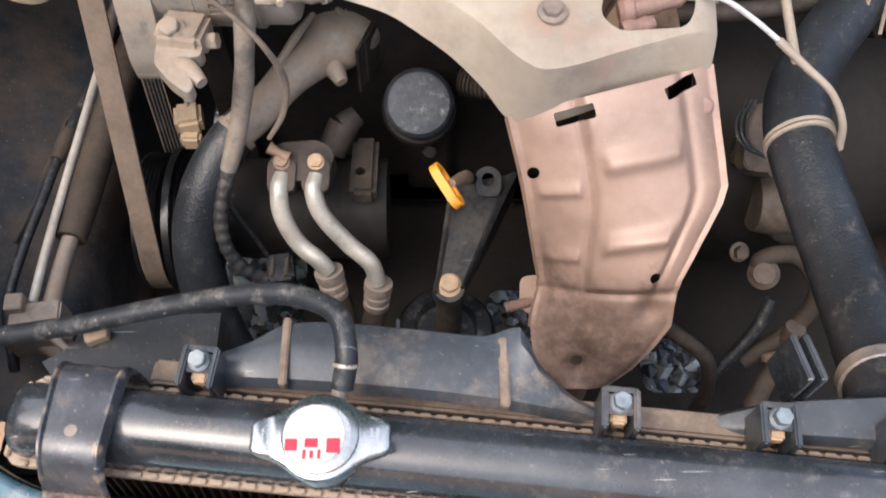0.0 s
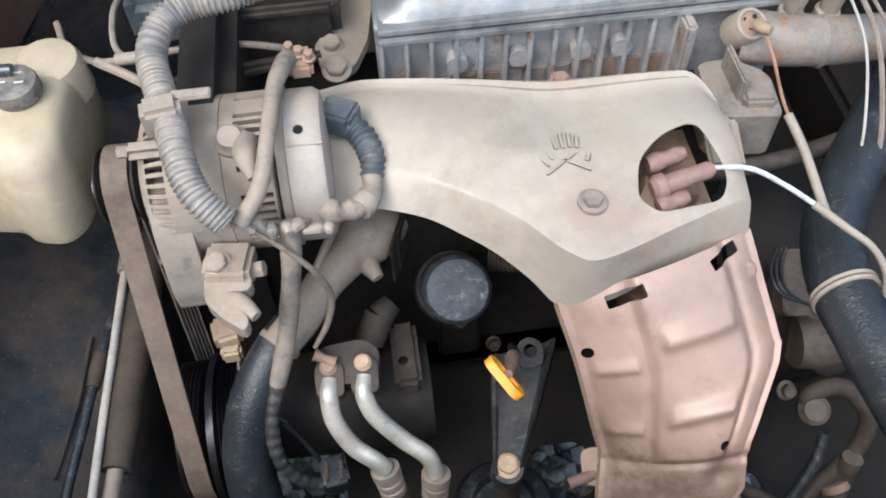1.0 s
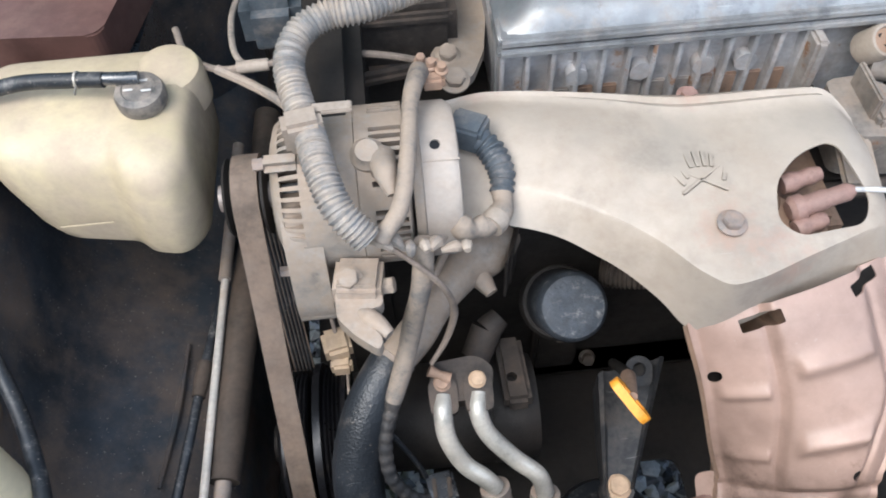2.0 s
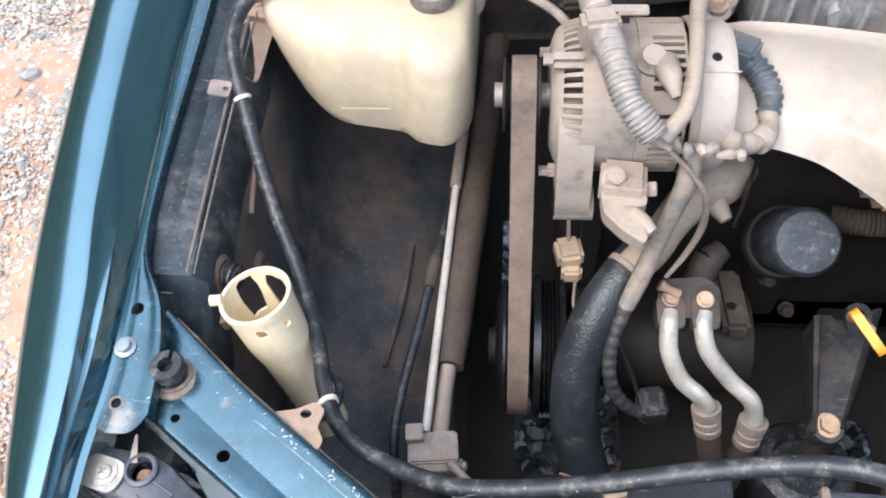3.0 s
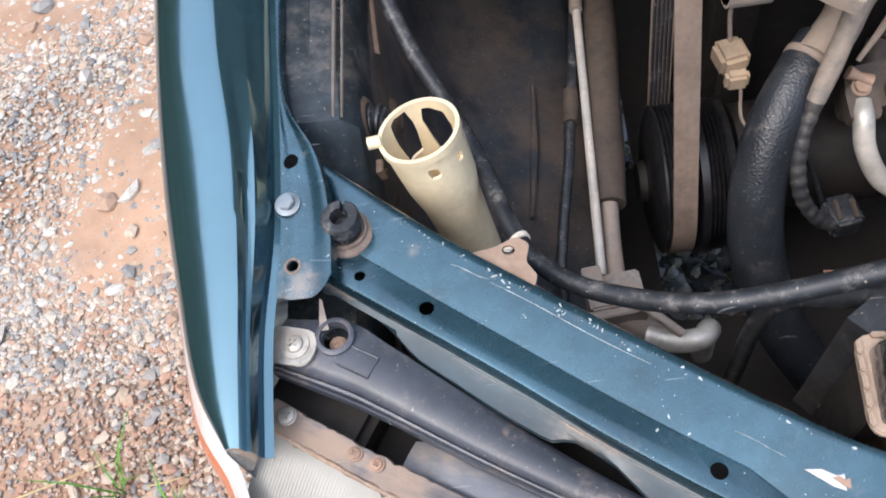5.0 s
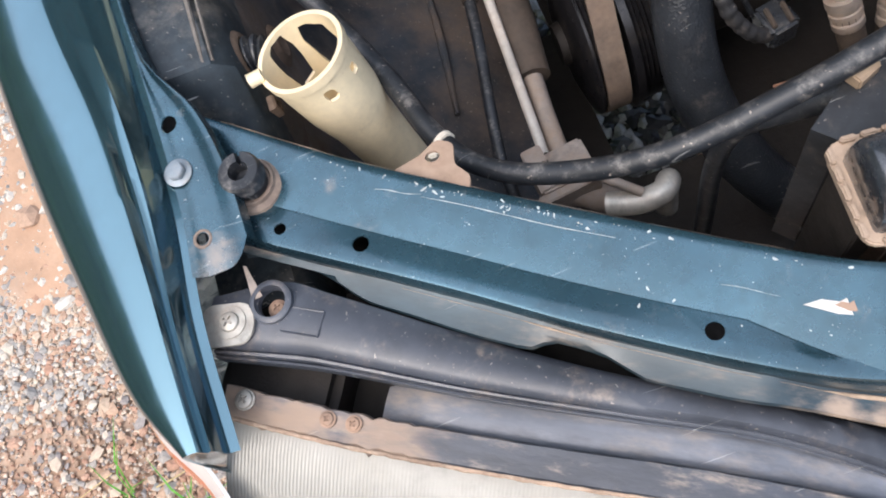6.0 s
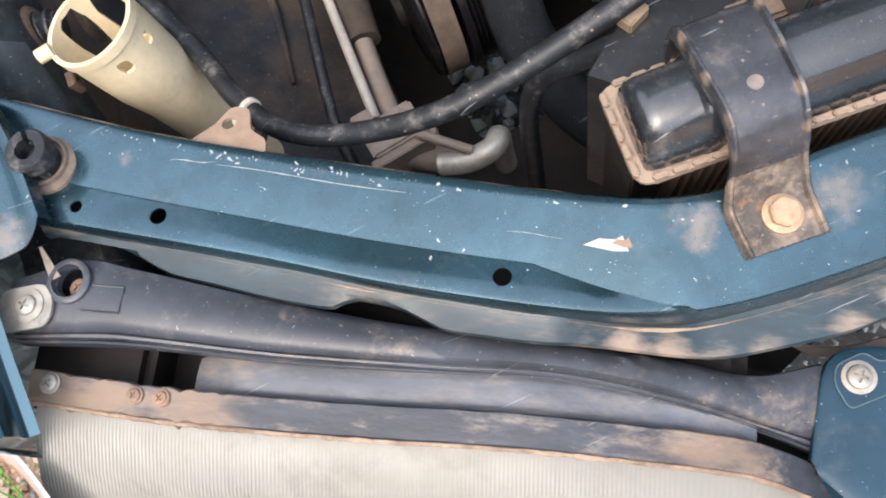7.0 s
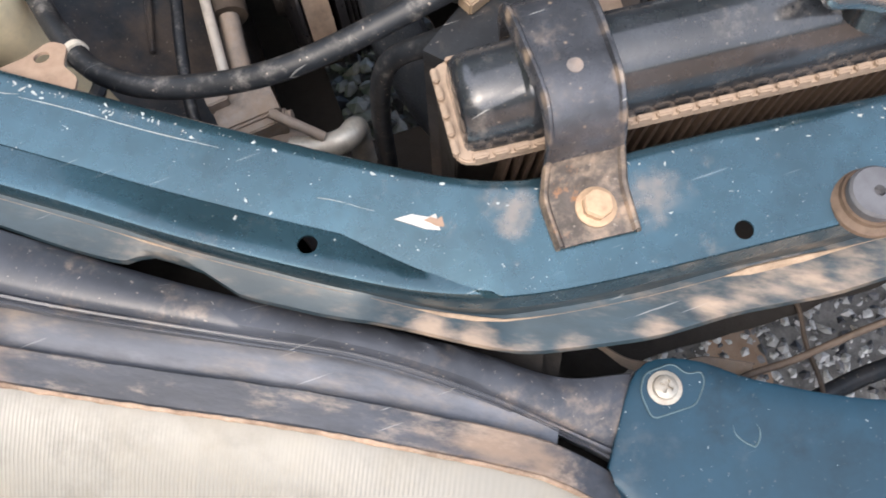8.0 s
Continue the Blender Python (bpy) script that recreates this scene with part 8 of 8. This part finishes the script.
    bolt(root, (0.226, 0.571, 0.848), (0, -0.15, 1), 0.0085, 0.008, alloy_dusty, 1.3)
    part("cross_pipe", tube([(0.20, 0.565, 0.79), (0.30, 0.57, 0.79), (0.42, 0.60, 0.79)], 0.009, 12), dirt_iron, root)
    for k in range(3):
        part("wire", tube([(0.33 + k * 0.02, 0.73, 0.91), (0.345 + k * 0.018, 0.68, 0.925 - k * 0.01), (0.365 + k * 0.012, 0.62, 0.89), (0.362 + k * 0.016, 0.565, 0.84), (0.352 + k * 0.02, 0.53, 0.80)], (0.0014, 0.0026, 0.0018)[k], 6), (pale_pipe, wire_mat, wire_mat)[k], root)


outlet_mat = material("rust_streaked_alloy", (0.26, 0.235, 0.21), 0.6, 0.35, 0.3, 26, (0.34, 0.26, 0.20), 0.04, 0.03, 30, 0.2, 0.4, rust=(0.34, 0.17, 0.085), rust_level=0.08, rust_scale=30, speck=0.3)




def gearbox():
    root = thing("gearbox", (0.40, 0.55, 0.40), "dirty brown alloy gearbox casing with pipes", "gearbox")
    # case and bell rim darkened below their brown to stand for shade
    part("case", tube([(0.26, 0.60, 0.56), (0.34, 0.59, 0.56), (0.48, 0.60, 0.55), (0.62, 0.62, 0.55)], [0.15, 0.14, 0.12, 0.10], 36), shaded_iron, root)
    part("bell_rim", tube([(0.255, 0.60, 0.56), (0.275, 0.60, 0.56)], 0.162, 40), shaded_iron, root)
    part("boss", lathe([(0.03, 0), (0.03, 0.03), (0.024, 0.036), (0.01, 0.038)], (0.36, 0.47, 0.60), (0.1, -0.7, 0.7), 24), dirt_iron, root)
    part("cast_boss", tube([(0.299, 0.495, 0.690), (0.336, 0.483, 0.680)], [0.026, 0.030, 0.024], 18), case_brown, root, "brown dusty casting")
    part("cast_plate", prism(round_poly([(-0.034, -0.030), (0.030, -0.034), (0.034, 0.030), (-0.028, 0.034)], 0.012), 0.02, axes((0.316, 0.486, 0.700), (0.1, -0.5, 0.85)), 0.004), case_brown, root)
    part("barrel", tube([(0.320, 0.461, 0.630), (0.380, 0.459, 0.630)], [0.030, 0.034, 0.032, 0.026], 20), case_brown, root)
    for q in ((0.310, 0.501, 0.710), (0.319, 0.456, 0.700), (0.308, 0.419, 0.600)):
        bolt(root, q, (0.1, -0.6, 0.8), 0.0075, 0.010, case_brown, 1.4)
    part("hose", tube([(0.330, 0.397, 0.580), (0.331, 0.410, 0.600), (0.367, 0.414, 0.600), (0.391, 0.388, 0.580), (0.381, 0.365, 0.540), (0.328, 0.338, 0.500)], 0.0095, 12), rubber_dusty, root)
    part("fitting", lathe([(0.014, -0.012), (0.016, -0.008), (0.016, 0.006), (0.011, 0.010), (0.011, 0.018)], (0.333, 0.398, 0.590), (-0.3, -0.4, 0.85), 18), case_brown, root, "dusty hose fitting")
    part("drain_pipe", tube([(0.373, 0.356, 0.550), (0.366, 0.339, 0.500), (0.345, 0.299, 0.460)], 0.011, 12), case_brown, root)
    part("pipe_collar", lathe([(0.011, -0.005), (0.015, -0.004), (0.015, 0.004), (0.011, 0.005)], (0.359, 0.339, 0.515), (0.2, -0.8, -0.4), 16), rusty, root)
    part("hose", tube([(0.345, 0.38, 0.57), (0.335, 0.36, 0.55), (0.31, 0.335, 0.52), (0.28, 0.31, 0.49)], 0.0065, 12), rubber, root)
    for k in range(3):
        part("loose_wire", tube([(0.285 + k * 0.004, 0.500, 0.745), (0.272 + k * 0.005, 0.478, 0.74), (0.276 + k * 0.004, 0.455, 0.735), (0.300 + k * 0.003, 0.440 - k * 0.004, 0.735)], 0.0016, 6), rubber, root)
    return root


def subframe():
    root = thing("subframe", (0.05, 0.30, 0.30), "dusty steel subframe below the engine, rails blackened for shade", "subframe", kind="structure")
    # rails take the near-black colour that stands for shade low in the bay
    part("crossmember", box((1.05, 0.07, 0.06), Matrix.Translation((0.10, 0.22, 0.33)), 0.01), shaded_iron, root)
    part("side_rail", box((0.08, 1.0, 0.12), Matrix.Translation((-0.40, 0.7, 0.47)), 0.01), shaded_iron, root)
    part("side_rail", box((0.08, 1.0, 0.12), Matrix.Translation((0.62, 0.7, 0.47)), 0.01), shaded_iron, root)
    part("far_apron", box((0.02, 1.2, 0.45), Matrix.Translation((0.72, 0.65, 0.65)), 0.004), apron_paint, root)
    return root


def undertray():
    root = thing("undertray", (0.15, 0.6, 0.40), "dirty undertray with access openings, blackened for shade below the engine", "undertray", kind="structure")
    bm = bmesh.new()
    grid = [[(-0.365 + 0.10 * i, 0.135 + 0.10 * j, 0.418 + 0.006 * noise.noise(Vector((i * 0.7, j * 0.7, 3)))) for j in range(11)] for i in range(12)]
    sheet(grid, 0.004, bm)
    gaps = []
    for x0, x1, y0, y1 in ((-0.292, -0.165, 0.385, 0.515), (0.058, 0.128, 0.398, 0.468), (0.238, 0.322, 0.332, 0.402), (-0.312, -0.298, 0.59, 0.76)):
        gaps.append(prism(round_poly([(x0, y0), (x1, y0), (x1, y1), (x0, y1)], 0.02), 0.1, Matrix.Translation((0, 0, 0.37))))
    # tray colour holds the darkness between the openings
    part("tray", cut(bm, *gaps), shaded_iron, root)
    return root


undertray()
upper_hose()
sensor_wire()
gearbox()
subframe()
